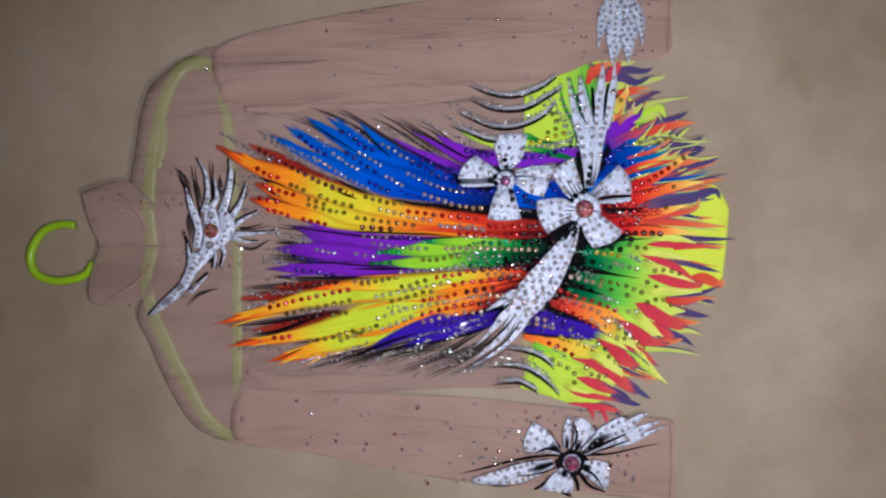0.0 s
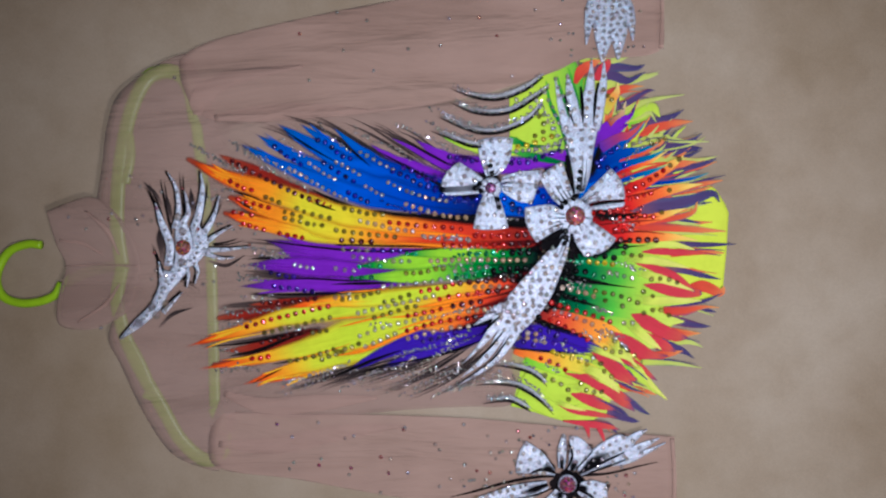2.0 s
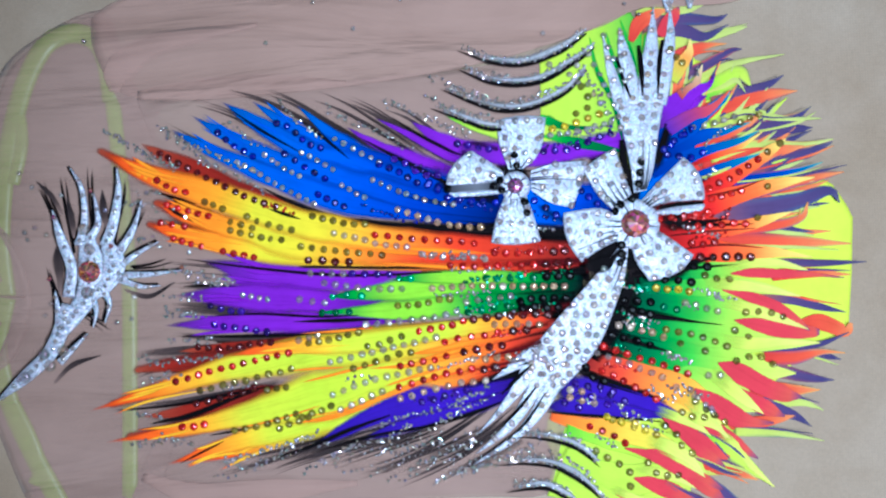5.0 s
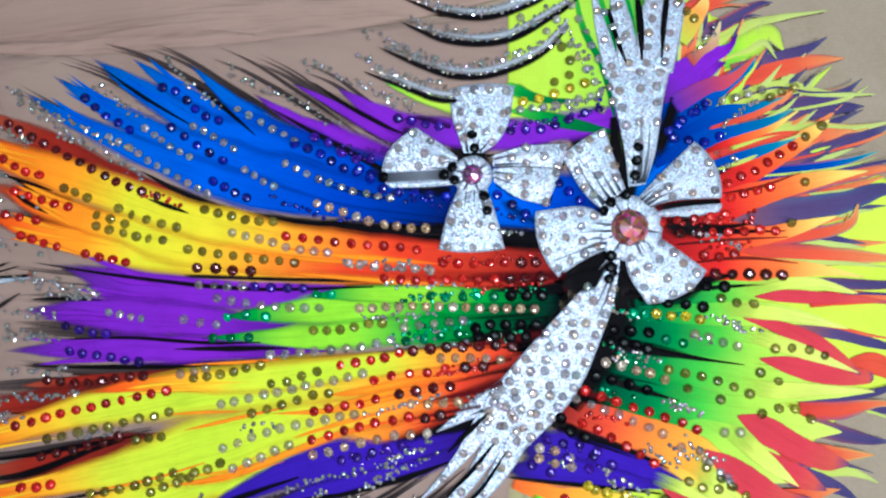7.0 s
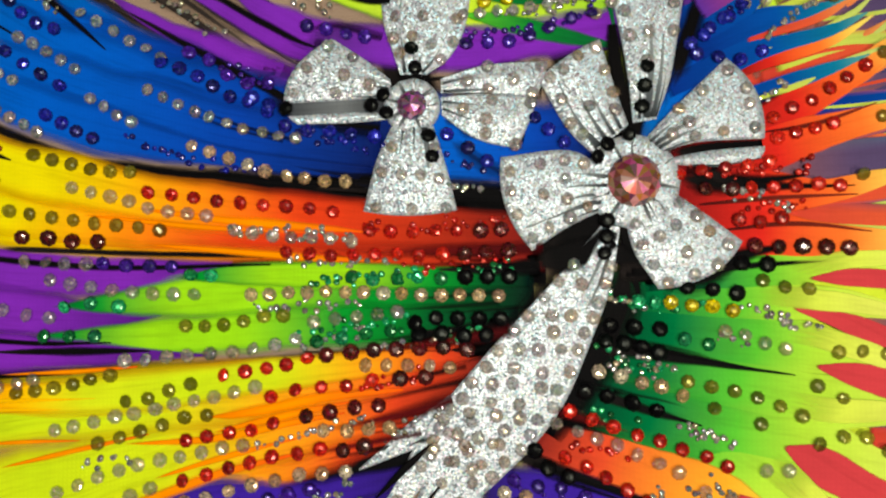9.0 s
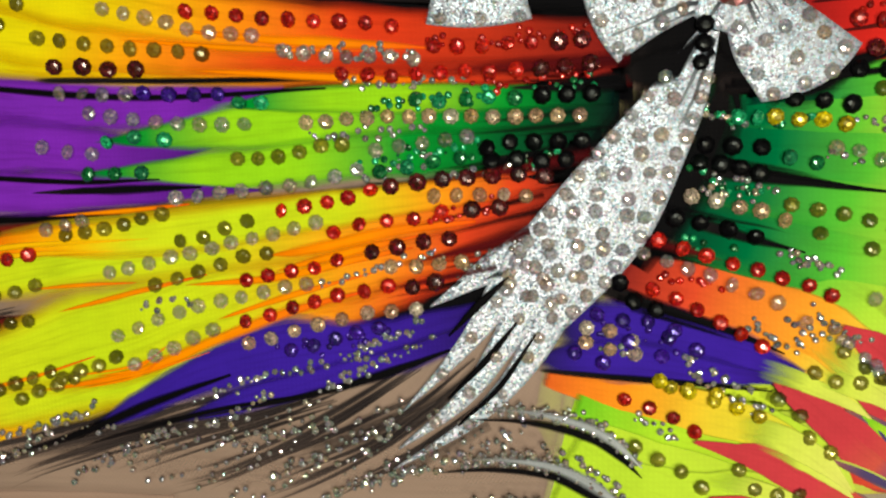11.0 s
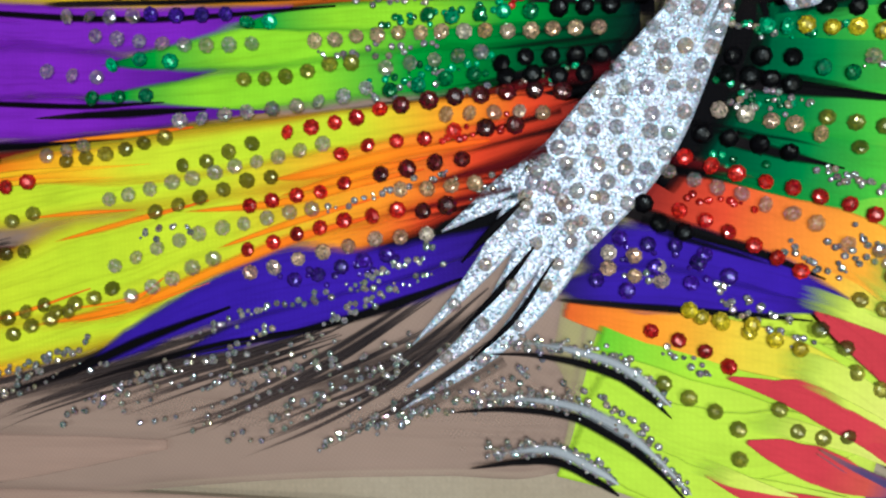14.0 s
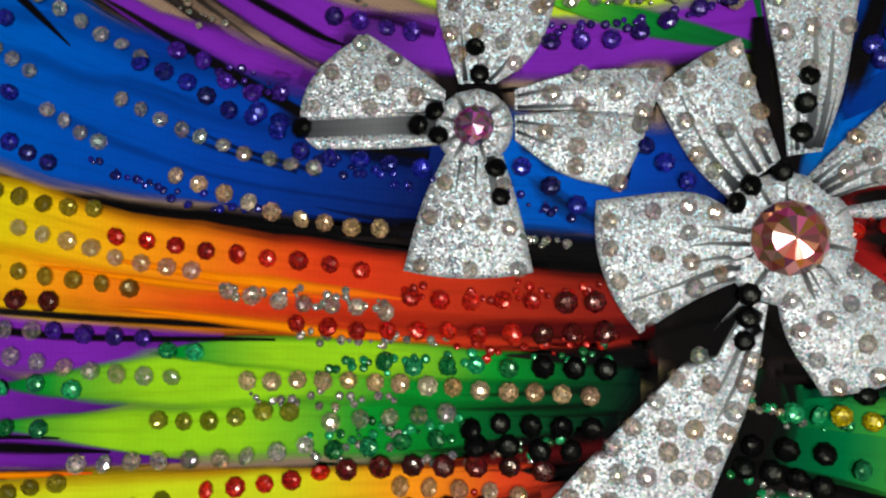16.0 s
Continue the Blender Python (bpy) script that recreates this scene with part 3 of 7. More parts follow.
for k in range(46):
    a = radians(74 - 84 * (k + random.random()) / 46)
    r = random.uniform(96, 126) * (1 + 0.08 * math.cos(2 * a))
    bend = random.uniform(-0.08, 0.12)
    line = [(hub[0] + r * f * math.cos(a + bend * f * f), hub[1] + r * f * math.sin(a + bend * f * f), w) for f, w in ((0.45, 8), (0.65, 8.5), (0.85, 5), (1.0, 0.6))]
    lick("skirt_petal", leotard, line, (TANGERINE, NAVY, LEMON, TANGERINE, NAVY, LEMON, LIME)[k % 7], None, z=-3.0, material=CHIFFON, dome=0.4, thick=0.3, lift=1.2, ragged=0.04)
# outer fringe of the upper half
for p, c in (
    ([(148.0, 173.0, 12.2), (174.0, 176.0, 10.6), (196.0, 174.0, 5.7), (205.0, 177.0, 0.8)], NAVY),
    ([(145.0, 180.0, 7.0), (160.0, 183.0, 8.4), (178.0, 182.0, 5.6), (189.0, 184.0, 0.7)], LEMON),
    ([(155.0, 161.0, 14.2), (184.0, 162.0, 9.1), (206.0, 166.0, 5.6), (217.0, 168.0, 0.8)], LEMON),
    ([(155.0, 166.0, 11.9), (173.0, 168.0, 12.0), (189.0, 163.0, 7.0), (205.0, 170.0, 0.7)], NAVY),
    ([(157.0, 141.0, 14.0), (180.0, 154.0, 10.7), (193.0, 157.0, 4.3), (203.0, 157.0, 0.8)], TANGERINE),
    ([(164.0, 134.0, 10.9), (186.0, 142.0, 8.4), (205.0, 152.0, 4.9), (213.0, 153.0, 0.7)], NAVY),
    ([(174.0, 129.0, 9.1), (197.0, 140.0, 7.1), (215.0, 145.0, 4.0), (240.0, 148.0, 0.8)], LEMON),
    ([(185.0, 125.0, 14.2), (201.0, 132.0, 17.5), (211.0, 137.0, 12.4), (217.0, 128.0, 1.6)], LIME),
    ([(191.0, 118.0, 10.6), (213.0, 124.0, 8.4), (228.0, 128.0, 5.6), (239.0, 134.0, 0.8)], NAVY),
    ([(180.0, 110.0, 12.0), (209.0, 118.0, 12.0), (231.0, 122.0, 8.1), (247.0, 123.0, 0.8)], TANGERINE),
    ([(190.0, 101.0, 12.6), (216.0, 109.0, 8.5), (237.0, 105.0, 4.3), (261.0, 104.0, 0.8)], LEMON),
    ([(193.0, 97.0, 16.0), (222.0, 100.0, 12.1), (244.0, 105.0, 7.3), (255.0, 112.0, 0.8)], NAVY),
    ([(203.0, 93.0, 14.4), (229.0, 97.0, 10.7), (247.0, 98.0, 5.7), (255.0, 98.0, 0.8)], NAVY),
    ([(188.0, 80.0, 10.5), (217.0, 88.0, 8.4), (249.0, 87.0, 4.9), (268.0, 90.0, 0.6)], LEMON),
    ([(184.0, 70.0, 17.9), (213.0, 80.0, 12.6), (235.0, 84.0, 7.8), (249.0, 86.0, 1.0)], TANGERINE),
    ([(198.0, 69.0, 10.5), (230.0, 76.0, 9.1), (252.0, 82.0, 8.0), (267.0, 88.0, 1.1)], NAVY),
    ([(201.0, 65.0, 9.1), (230.0, 68.0, 6.8), (247.0, 71.0, 4.2), (260.0, 75.0, 0.8)], TEAL),
    ([(193.0, 53.0, 16.0), (225.0, 60.0, 11.2), (254.0, 65.0, 7.3), (273.0, 68.0, 0.8)], TANGERINE),
):
    petal(p, c, z=-2.6)
# outer fringe of the middle and the lower half
for p, c in (
    ([(164.0, 45.0, 20.0), (206.0, 44.0, 18.7), (242.0, 50.0, 12.1), (263.0, 56.0, 7.0), (269.0, 48.0, 0.9)], NAVY),
    ([(191.0, 31.0, 9.1), (223.0, 34.0, 7.8), (244.0, 39.0, 5.6), (249.0, 49.0, 0.7)], TANGERINE),
    ([(184.0, 26.0, 15.0), (215.0, 24.0, 14.0), (246.0, 23.0, 8.0), (274.0, 21.0, 1.1)], TANGERINE),
    ([(210.0, 8.0, 7.0), (231.0, 10.0, 6.6), (258.0, 9.0, 4.8), (283.0, 9.0, 0.7)], NAVY),
    ([(223.0, 2.0, 8.4), (248.0, 3.0, 7.1), (272.0, 1.0, 1.1)], TANGERINE),
    ([(215.0, -10.0, 9.1), (236.0, -14.0, 7.4), (252.0, -19.0, 5.6), (268.0, -23.0, 0.6)], NAVY),
    ([(234.0, -34.0, 6.2), (251.0, -29.0, 11.9), (267.0, -35.0, 8.4), (271.0, -30.0, 2.1)], TANGERINE),
    ([(202.0, -43.0, 7.2), (226.0, -43.0, 9.1), (250.0, -43.0, 4.3), (269.0, -36.0, 0.6)], NAVY),
    ([(215.0, -51.0, 9.0), (235.0, -51.0, 10.5), (252.0, -48.0, 4.2), (266.0, -49.0, 0.6)], TANGERINE),
    ([(239.0, -48.0, 4.2), (252.0, -50.0, 5.6), (263.0, -53.0, 0.7)], NAVY),
    ([(218.0, -57.0, 10.7), (234.0, -62.0, 9.1), (247.0, -65.0, 5.6), (258.0, -66.0, 0.6)], NAVY),
    ([(200.0, -70.0, 17.8), (223.0, -72.0, 12.2), (237.0, -72.0, 6.6), (249.0, -72.0, 0.6)], TANGERINE),
    ([(212.0, -80.0, 10.6), (233.0, -79.0, 6.8), (244.0, -82.0, 3.0), (250.0, -85.0, 0.8)], LEMON),
    ([(199.0, -77.0, 14.0), (215.0, -82.0, 12.6), (232.0, -88.0, 6.2), (242.0, -95.0, 0.6)], NAVY),
    ([(181.0, -90.0, 14.0), (205.0, -92.0, 9.2), (221.0, -90.0, 6.3), (232.0, -88.0, 0.6)], TANGERINE),
    ([(194.0, -96.0, 10.5), (217.0, -98.0, 7.7), (234.0, -101.0, 3.1), (249.0, -104.0, 0.6)], LEMON),
    ([(174.0, -102.0, 14.6), (189.0, -113.0, 10.5), (199.0, -118.0, 4.8), (202.0, -119.0, 0.6)], NAVY),
    ([(172.0, -119.0, 14.0), (192.0, -121.0, 9.0), (208.0, -126.0, 3.6), (214.0, -129.0, 0.7)], LEMON),
    ([(171.0, -126.0, 10.0), (184.0, -135.0, 8.0), (195.0, -143.0, 4.8), (201.0, -146.0, 0.6)], NAVY),
    ([(169.0, -118.0, 12.0), (186.0, -121.0, 8.0), (199.0, -125.0, 4.8), (207.0, -128.0, 0.6)], TANGERINE),
    ([(149.0, -139.0, 10.0), (169.0, -146.0, 8.0), (184.0, -151.0, 4.8), (191.0, -152.0, 0.6)], NAVY),
    ([(147.0, -151.0, 4.0), (163.0, -155.0, 5.1), (168.0, -160.0, 2.8), (170.0, -163.0, 0.4)], NAVY),
):
    petal(p, c, z=-2.2)
# lime hip panels
HIP = [(0, (178, 208, 58)), (0.6, (188, 210, 66)), (1, (198, 210, 84))]
begin(0.0)
patch("hip_panel", leotard, [(79.0, 150.0), (94.0, 162.0), (111.0, 170.0), (128.0, 178.0), (141.0, 182.0), (148.0, 169.0), (146.0, 123.0), (134.0, 90.0), (117.0, 88.0), (96.0, 91.0), (78.0, 96.0)], -0.7, CHIFFON, [(0, (186, 210, 60)), (0.5, (178, 208, 60)), (1, (86, 168, 56))], 0.6, 0.9, "lime green lycra hip panel", smooth_outline=False)
patch("hip_panel", leotard, [(83.0, -90.0), (95.0, -94.0), (113.0, -100.0), (135.0, -104.0), (152.0, -97.0), (177.0, -100.0), (169.0, -120.0), (161.0, -144.0), (149.0, -150.0), (122.0, -151.0), (106.0, -146.0), (89.0, -140.0), (73.0, -136.0), (78.0, -116.0)], -0.9, CHIFFON, HIP, 0.6, 0.9, "lime green lycra hip panel", smooth_outline=False)

begin(0.3)
for p in ([(113.0, 166.0, 1.2), (117.0, 143.0, 4.8), (127.0, 120.0, 5.1), (132.0, 93.0, 1.5)], [(124.0, 169.0, 1.1), (128.0, 150.0, 4.8), (134.0, 127.0, 4.8), (137.0, 100.0, 1.4)], [(134.0, 177.0, 1.1), (139.0, 157.0, 4.8), (142.0, 138.0, 4.8), (143.0, 115.0, 1.4)], [(150.0, 167.0, 1.1), (149.0, 149.0, 4.8), (151.0, 134.0, 3.2), (151.0, 123.0, 1.2)], [(78.0, 114.0, 3.6), (83.0, 110.0, 9.6), (97.0, 105.0, 5.6), (115.0, 104.0, 1.6)], [(79.0, 100.0, 2.1), (93.0, 97.0, 8.4), (111.0, 92.0, 9.3), (132.0, 87.0, 1.8)]):
    lick("green_stroke", leotard, p, [(0, (90, 180, 50)), (0.5, (24, 120, 50)), (1, (16, 80, 50))])

# yellow top petals of the fan, green or fiery at the root
begin(0.1)
for p, c, e in (
    ([(84.0, -108.0, 12.0), (102.0, -119.0, 16.0), (122.0, -126.0, 22.0), (142.0, -125.0, 20.0), (161.0, -124.0, 10.0), (171.0, -128.0, 1.2)], HIP, None),
    ([(78.0, -124.0, 12.0), (98.0, -133.0, 16.0), (114.0, -140.0, 16.0), (138.0, -141.0, 8.0), (157.0, -142.0, 0.8)], HIP, None),
    ([(119.0, -103.0, 12.0), (139.0, -102.0, 18.0), (154.0, -107.0, 16.0), (167.0, -116.0, 10.0), (174.0, -123.0, 0.8)], HIP, None),
    ([(139.0, -69.0, 15.0), (162.0, -79.0, 21.0), (184.0, -99.0, 17.9), (199.0, -116.0, 9.0), (216.0, -132.0, 0.9)], LIME, None),
    ([(87.0, -89.0, 17.5), (114.0, -98.0, 18.0), (143.0, -108.0, 18.0), (162.0, -118.0, 16.0), (172.0, -124.0, 1.2)], LIME, None),
    ([(76.0, -85.0, 4.9), (97.0, -90.0, 12.6), (124.0, -96.0, 15.4), (150.0, -105.0, 12.0), (172.0, -122.0, 1.1)], [(0, (214, 90, 40)), (0.3, (240, 140, 40)), (0.55, (226, 196, 60)), (1, (196, 214, 70))], None),
    ([(118.0, -31.0, 18.5), (151.0, -44.0, 24.0), (183.0, -63.0, 28.0), (199.0, -77.0, 17.5), (211.0, -85.0, 0.9)], FAN_GREEN, FAN_GREEN_EDGE),
    ([(99.0, -51.0, 17.5), (130.0, -60.0, 21.6), (162.0, -74.0, 28.0), (182.0, -86.0, 14.2), (187.0, -100.0, 0.9)], FAN_FIRE, None),
    ([(109.0, -65.0, 12.0), (139.0, -74.0, 15.0), (161.0, -86.0, 10.5), (177.0, -98.0, 0.9)], FAN_FIRE, None),
    ([(117.0, -34.0, 24.4), (158.0, -47.0, 24.9), (194.0, -53.0, 24.0), (214.0, -59.0, 14.0), (234.0, -61.0, 1.0)], FAN_GREEN, FAN_GREEN_EDGE),
    ([(118.0, -19.0, 21.0), (159.0, -29.0, 21.0), (199.0, -38.0, 20.0), (226.0, -41.0, 10.5), (250.0, -42.0, 0.9)], FAN_GREEN, FAN_GREEN_EDGE),
    ([(122.0, -10.0, 24.4), (167.0, -15.0, 24.5), (201.0, -21.0, 17.8), (224.0, -27.0, 9.0), (241.0, -32.0, 1.2)], FAN_GREEN, FAN_GREEN_EDGE),
    ([(123.0, -0.0, 17.5), (161.0, -3.0, 18.0), (195.0, -4.0, 14.0), (216.0, -6.0, 8.5), (240.0, -12.0, 0.6)], FAN_GREEN, FAN_GREEN_EDGE),
    ([(140.0, 3.0, 20.0), (172.0, 6.0, 21.5), (200.0, 8.0, 11.1), (224.0, 10.0, 7.7), (244.0, 5.0, 0.8)], FAN_GREEN, FAN_GREEN_EDGE),
    ([(145.0, 24.0, 28.0), (176.0, 20.0, 24.4), (200.0, 17.0, 14.4), (225.0, 17.0, 7.1), (249.0, 13.0, 0.6)], FAN_RED, None),
    ([(146.0, 35.0, 24.4), (177.0, 34.0, 20.0), (202.0, 34.0, 10.2), (220.0, 38.0, 7.1), (238.0, 43.0, 0.7)], FAN_RED, None),
    ([(150.0, 43.0, 17.5), (182.0, 50.0, 20.0), (207.0, 56.0, 12.6), (232.0, 62.0, 8.1), (254.0, 65.0, 0.6)], FAN_RED, None),
    ([(165.0, 57.0, 17.5), (190.0, 64.0, 16.0), (212.0, 74.0, 10.5), (227.0, 84.0, 8.0), (237.0, 91.0, 0.8)], FAN_RED, None),
    ([(149.0, 71.0, 17.8), (171.0, 81.0, 14.2), (189.0, 86.0, 8.0), (207.0, 91.0, 4.9), (220.0, 97.0, 0.7)], TEAL, None),
    ([(160.0, 85.0, 18.4), (182.0, 95.0, 10.4), (200.0, 98.0, 5.6), (215.0, 103.0, 0.7)], TEAL, None),
    ([(162.0, 59.0, 12.0), (184.0, 70.0, 7.2), (202.0, 76.0, 5.7), (220.0, 82.0, 0.7)], TEAL, None),
    ([(150.0, 89.0, 21.0), (168.0, 98.0, 20.0), (183.0, 108.0, 10.5), (198.0, 119.0, 5.6), (203.0, 125.0, 0.8)], TEAL, None),
    ([(151.0, 106.0, 17.5), (166.0, 115.0, 17.9), (177.0, 124.0, 12.2), (189.0, 129.0, 5.0), (194.0, 136.0, 0.8)], VIOLET, None),
    ([(172.0, 75.0, 1.2), (188.0, 81.0, 4.8), (207.0, 87.0, 3.7), (222.0, 96.0, 0.8)], FAN_RED, None),
    ([(178.0, 88.0, 1.6), (195.0, 93.0, 3.6), (207.0, 98.0, 4.1), (221.0, 107.0, 0.7)], TANGERINE, None),
    ([(181.0, 84.0, 1.2), (200.0, 89.0, 2.8), (215.0, 97.0, 2.5), (222.0, 103.0, 0.7)], LEMON, None),
    ([(175.0, 65.0, 1.2), (195.0, 72.0, 3.1), (213.0, 80.0, 2.8), (226.0, 85.0, 0.7)], LEMON, None),
    ([(161.0, 100.0, 12.0), (178.0, 109.0, 10.6), (191.0, 114.0, 5.6), (203.0, 125.0, 0.7)], [(0, (80, 40, 150)), (0.5, (170, 60, 90)), (1, (206, 84, 60))], None),
    ([(165.0, 133.0, 10.5), (173.0, 145.0, 10.4), (178.0, 152.0, 6.4), (179.0, 161.0, 0.7)], [(0, (180, 190, 60)), (0.5, (230, 150, 70)), (1, (226, 216, 120))], None),
    ([(170.0, 122.0, 10.4), (180.0, 129.0, 7.1), (184.0, 137.0, 3.6), (186.0, 143.0, 0.8)], [(0, (160, 60, 60)), (1, (220, 200, 150))], None),
    ([(140.0, 161.0, 4.0), (146.0, 173.0, 10.6), (156.0, 179.0, 8.0), (165.0, 182.0, 1.2)], TANGERINE, None),
    ([(159.0, 164.0, 6.2), (165.0, 172.0, 10.7), (170.0, 179.0, 8.0), (173.0, 183.0, 0.9)], CORAL, None),
):
    lick("skirt_petal", leotard, p, c, e, z=0.0, material=CHIFFON, dome=0.12, lift=0.5, ragged=0.03, thick=0.3)

begin(0.75)
# coral petals between the yellow tips
for p in (
    [(196.0, 4.0, 0.9), (211.0, 4.0, 7.0), (230.0, 3.0, 6.3), (247.0, 2.0, 3.5), (268.0, -1.0, 0.6)],
    [(190.0, -6.0, 1.1), (207.0, -11.0, 7.4), (223.0, -19.0, 11.2), (237.0, -29.0, 7.7), (244.0, -34.0, 1.0)],
    [(197.0, -26.0, 1.1), (210.0, -29.0, 9.1), (227.0, -33.0, 11.9), (245.0, -35.0, 8.4), (250.0, -35.0, 4.0)],
    [(185.0, -53.0, 1.1), (197.0, -59.0, 13.8), (212.0, -68.0, 13.6), (226.0, -74.0, 11.2), (236.0, -76.0, 2.1)],
    [(190.0, -67.0, 2.4), (203.0, -76.0, 9.2), (215.0, -83.0, 10.5), (225.0, -88.0, 1.2)],
    [(169.0, -69.0, 1.1), (181.0, -78.0, 12.8), (193.0, -87.0, 14.7), (205.0, -91.0, 7.3), (218.0, -92.0, 1.1)],
    [(148.0, -87.0, 0.9), (159.0, -95.0, 9.0), (173.0, -104.0, 15.2), (186.0, -111.0, 8.4), (196.0, -113.0, 1.1)],
    [(123.0, -106.0, 1.2), (140.0, -111.0, 7.1), (157.0, -119.0, 11.2), (172.0, -127.0, 9.2), (184.0, -133.0, 1.4)],
    [(130.0, -108.0, 0.6), (148.0, -111.0, 8.0), (163.0, -122.0, 11.2), (175.0, -132.0, 10.8), (186.0, -142.0, 1.2)],
    [(151.0, -88.0, 0.6), (164.0, -98.0, 10.0), (175.0, -110.0, 12.0), (186.0, -119.0, 1.2)],
    [(128.0, -125.0, 1.2), (140.0, -129.0, 10.0), (155.0, -135.0, 11.2), (169.0, -141.0, 1.2)],
    [(116.0, -135.0, 0.6), (130.0, -141.0, 5.2), (149.0, -144.0, 6.0), (171.0, -148.0, 1.0)],
    [(170.0, -86.0, 1.2), (181.0, -95.0, 10.0), (194.0, -105.0, 10.0), (207.0, -114.0, 1.0)],
    [(120.0, -150.0, 1.3), (135.0, -152.0, 5.2), (149.0, -154.0, 7.2), (163.0, -156.0, 4.8), (172.0, -159.0, 0.8)],
    [(140.0, -153.0, 4.8), (143.0, -159.0, 4.4), (144.0, -167.0, 0.6)],
    [(152.0, -154.0, 5.2), (156.0, -163.0, 3.9), (159.0, -173.0, 0.6)],
):
    petal(p, CORAL, z=0.0, lift=0.4)
for p in (
    [(170.0, -96.0, 0.8), (179.0, -101.0, 3.0), (186.0, -110.0, 2.0), (190.0, -115.0, 0.4)],
    [(165.0, -112.0, 0.8), (177.0, -117.0, 4.4), (186.0, -122.0, 3.2), (196.0, -125.0, 0.5)],
    [(148.0, -127.0, 0.6), (161.0, -135.0, 4.0), (173.0, -141.0, 4.5), (180.0, -146.0, 1.2)],
):
    petal(p, NAVY, z=0.0, lift=0.3)
petal([(175.0, -98.0, 0.8), (185.0, -105.0, 8.0), (192.0, -111.0, 12.0), (199.0, -119.0, 4.0)], LIME, z=0.0, lift=0.3)

TIP = [(0, (176, 210, 70)), (0.4, (204, 214, 84)), (1, (216, 212, 110))]
begin(1.3)
for p in (
    [(181.0, -12.0, 8.4), (201.0, -17.0, 9.0), (221.0, -24.0, 7.0), (243.0, -33.0, 0.6)],
    [(171.0, -1.0, 8.0), (195.0, -3.0, 8.4), (216.0, -6.0, 5.7), (240.0, -12.0, 0.7)],
    [(182.0, 5.0, 7.0), (207.0, 10.0, 7.3), (228.0, 10.0, 4.3), (245.0, 5.0, 0.7)],
    [(179.0, -36.0, 9.0), (202.0, -41.0, 9.8), (226.0, -41.0, 5.6), (250.0, -42.0, 0.6)],
    [(174.0, -53.0, 14.0), (190.0, -67.0, 10.8), (202.0, -78.0, 7.0), (212.0, -86.0, 0.6)],
    [(156.0, -69.0, 12.0), (172.0, -82.0, 10.2), (182.0, -92.0, 5.5), (188.0, -101.0, 0.6)],
    [(138.0, -80.0, 9.6), (155.0, -86.0, 7.1), (171.0, -94.0, 3.6), (178.0, -99.0, 0.6)],
    [(140.0, -102.0, 10.5), (156.0, -110.0, 10.6), (166.0, -118.0, 5.8), (173.0, -125.0, 0.6)],
    [(178.0, -93.0, 6.2), (190.0, -103.0, 7.7), (202.0, -118.0, 4.8), (216.0, -132.0, 0.7)],
    [(131.0, -101.0, 8.0), (148.0, -104.0, 10.0), (162.0, -112.0, 8.0), (173.0, -123.0, 0.6)],
    [(122.0, -118.0, 8.0), (140.0, -121.0, 7.2), (156.0, -126.0, 3.9), (167.0, -132.0, 0.6)],
    [(108.0, -129.0, 8.0), (122.0, -135.0, 6.0), (134.0, -139.0, 2.8), (142.0, -141.0, 0.4)],
    [(158.0, -83.0, 8.5), (170.0, -88.0, 8.0), (181.0, -93.0, 4.8), (190.0, -101.0, 0.6)],
):
    lick("skirt_petal", leotard, p, TIP, None, z=0.0, material=CHIFFON, fade=0.6, dome=0.1, lift=0.3, ragged=0.03, thick=0.3)

# ---- dyed flames over the body ----


def flames(runs, ramp, edge, start=0.1, name="flame"):
    begin(start)
    grow = 1.0 if ramp is BLACK else 1.22
    for p in runs:
        lick(name, leotard, [(x, y, w * grow) for x, y, w in p], ramp, edge, fade=0.07 if ramp is BLACK else 0.15, soft=1.0 if ramp in (BLACK, ORANGE) else 0.75, strength=0.8 if ramp is ORANGE else 1.0)
        if ramp is not BLACK and ramp is not RUST and len(p) > 3 and p[0][2] < 2 and p[0][0] < -100:
            # split brush ends beside the tip
            for k in range(4):
                far, off = random.uniform(-0.35, 0.12), random.uniform(-0.5, 0.5)
                (x0, y0, _), (x1, y1, w1), (x2, y2, w2) = p[:3]
                end = [(x0 + (x1 - x0) * (0.3 - far), y0 + (y1 - y0) * (0.3 - far) + off * w1 * 1.5, 0.5), (x1, y1 + off * w1 * 1.1, w1 * 0.3), (x1 + (x2 - x1) * random.uniform(0.35, 0.95), y1 + (y2 - y1) * 0.65 + off * w2 * 0.8, 0.3)]
                lick(name, leotard, end, ramp[:3], None, soft=0.9, strength=0.9, fade=0.25)


def halo(runs, start):
    """Soft rust-brown airbrush round the tips of the flames."""
    begin(start)
    for p in runs:
        lick("rust_stroke", leotard, [(x, y, w + 7) for x, y, w in p[:3]], RUST, soft=0.9, strength=0.75)


def hairs(runs, ramp, start, name):
    """Thin brush hairs, a few to each stroke."""
    begin(start, 0.001)
    for p in runs:
        for k in range(4):
            dx, dy = random.gauss(0, 1.6), random.gauss(0, 2.6)
            n = random.uniform(0.3, 0.62)
            cut = [(x + dx * (1 - i / len(p)), y + dy * (1 - 0.6 * i / len(p)), max(0.5, w * n)) for i, (x, y, w) in enumerate(p)]
            lick(name, leotard, cut, ramp, soft=0.9, strength=0.8, fade=0.35)


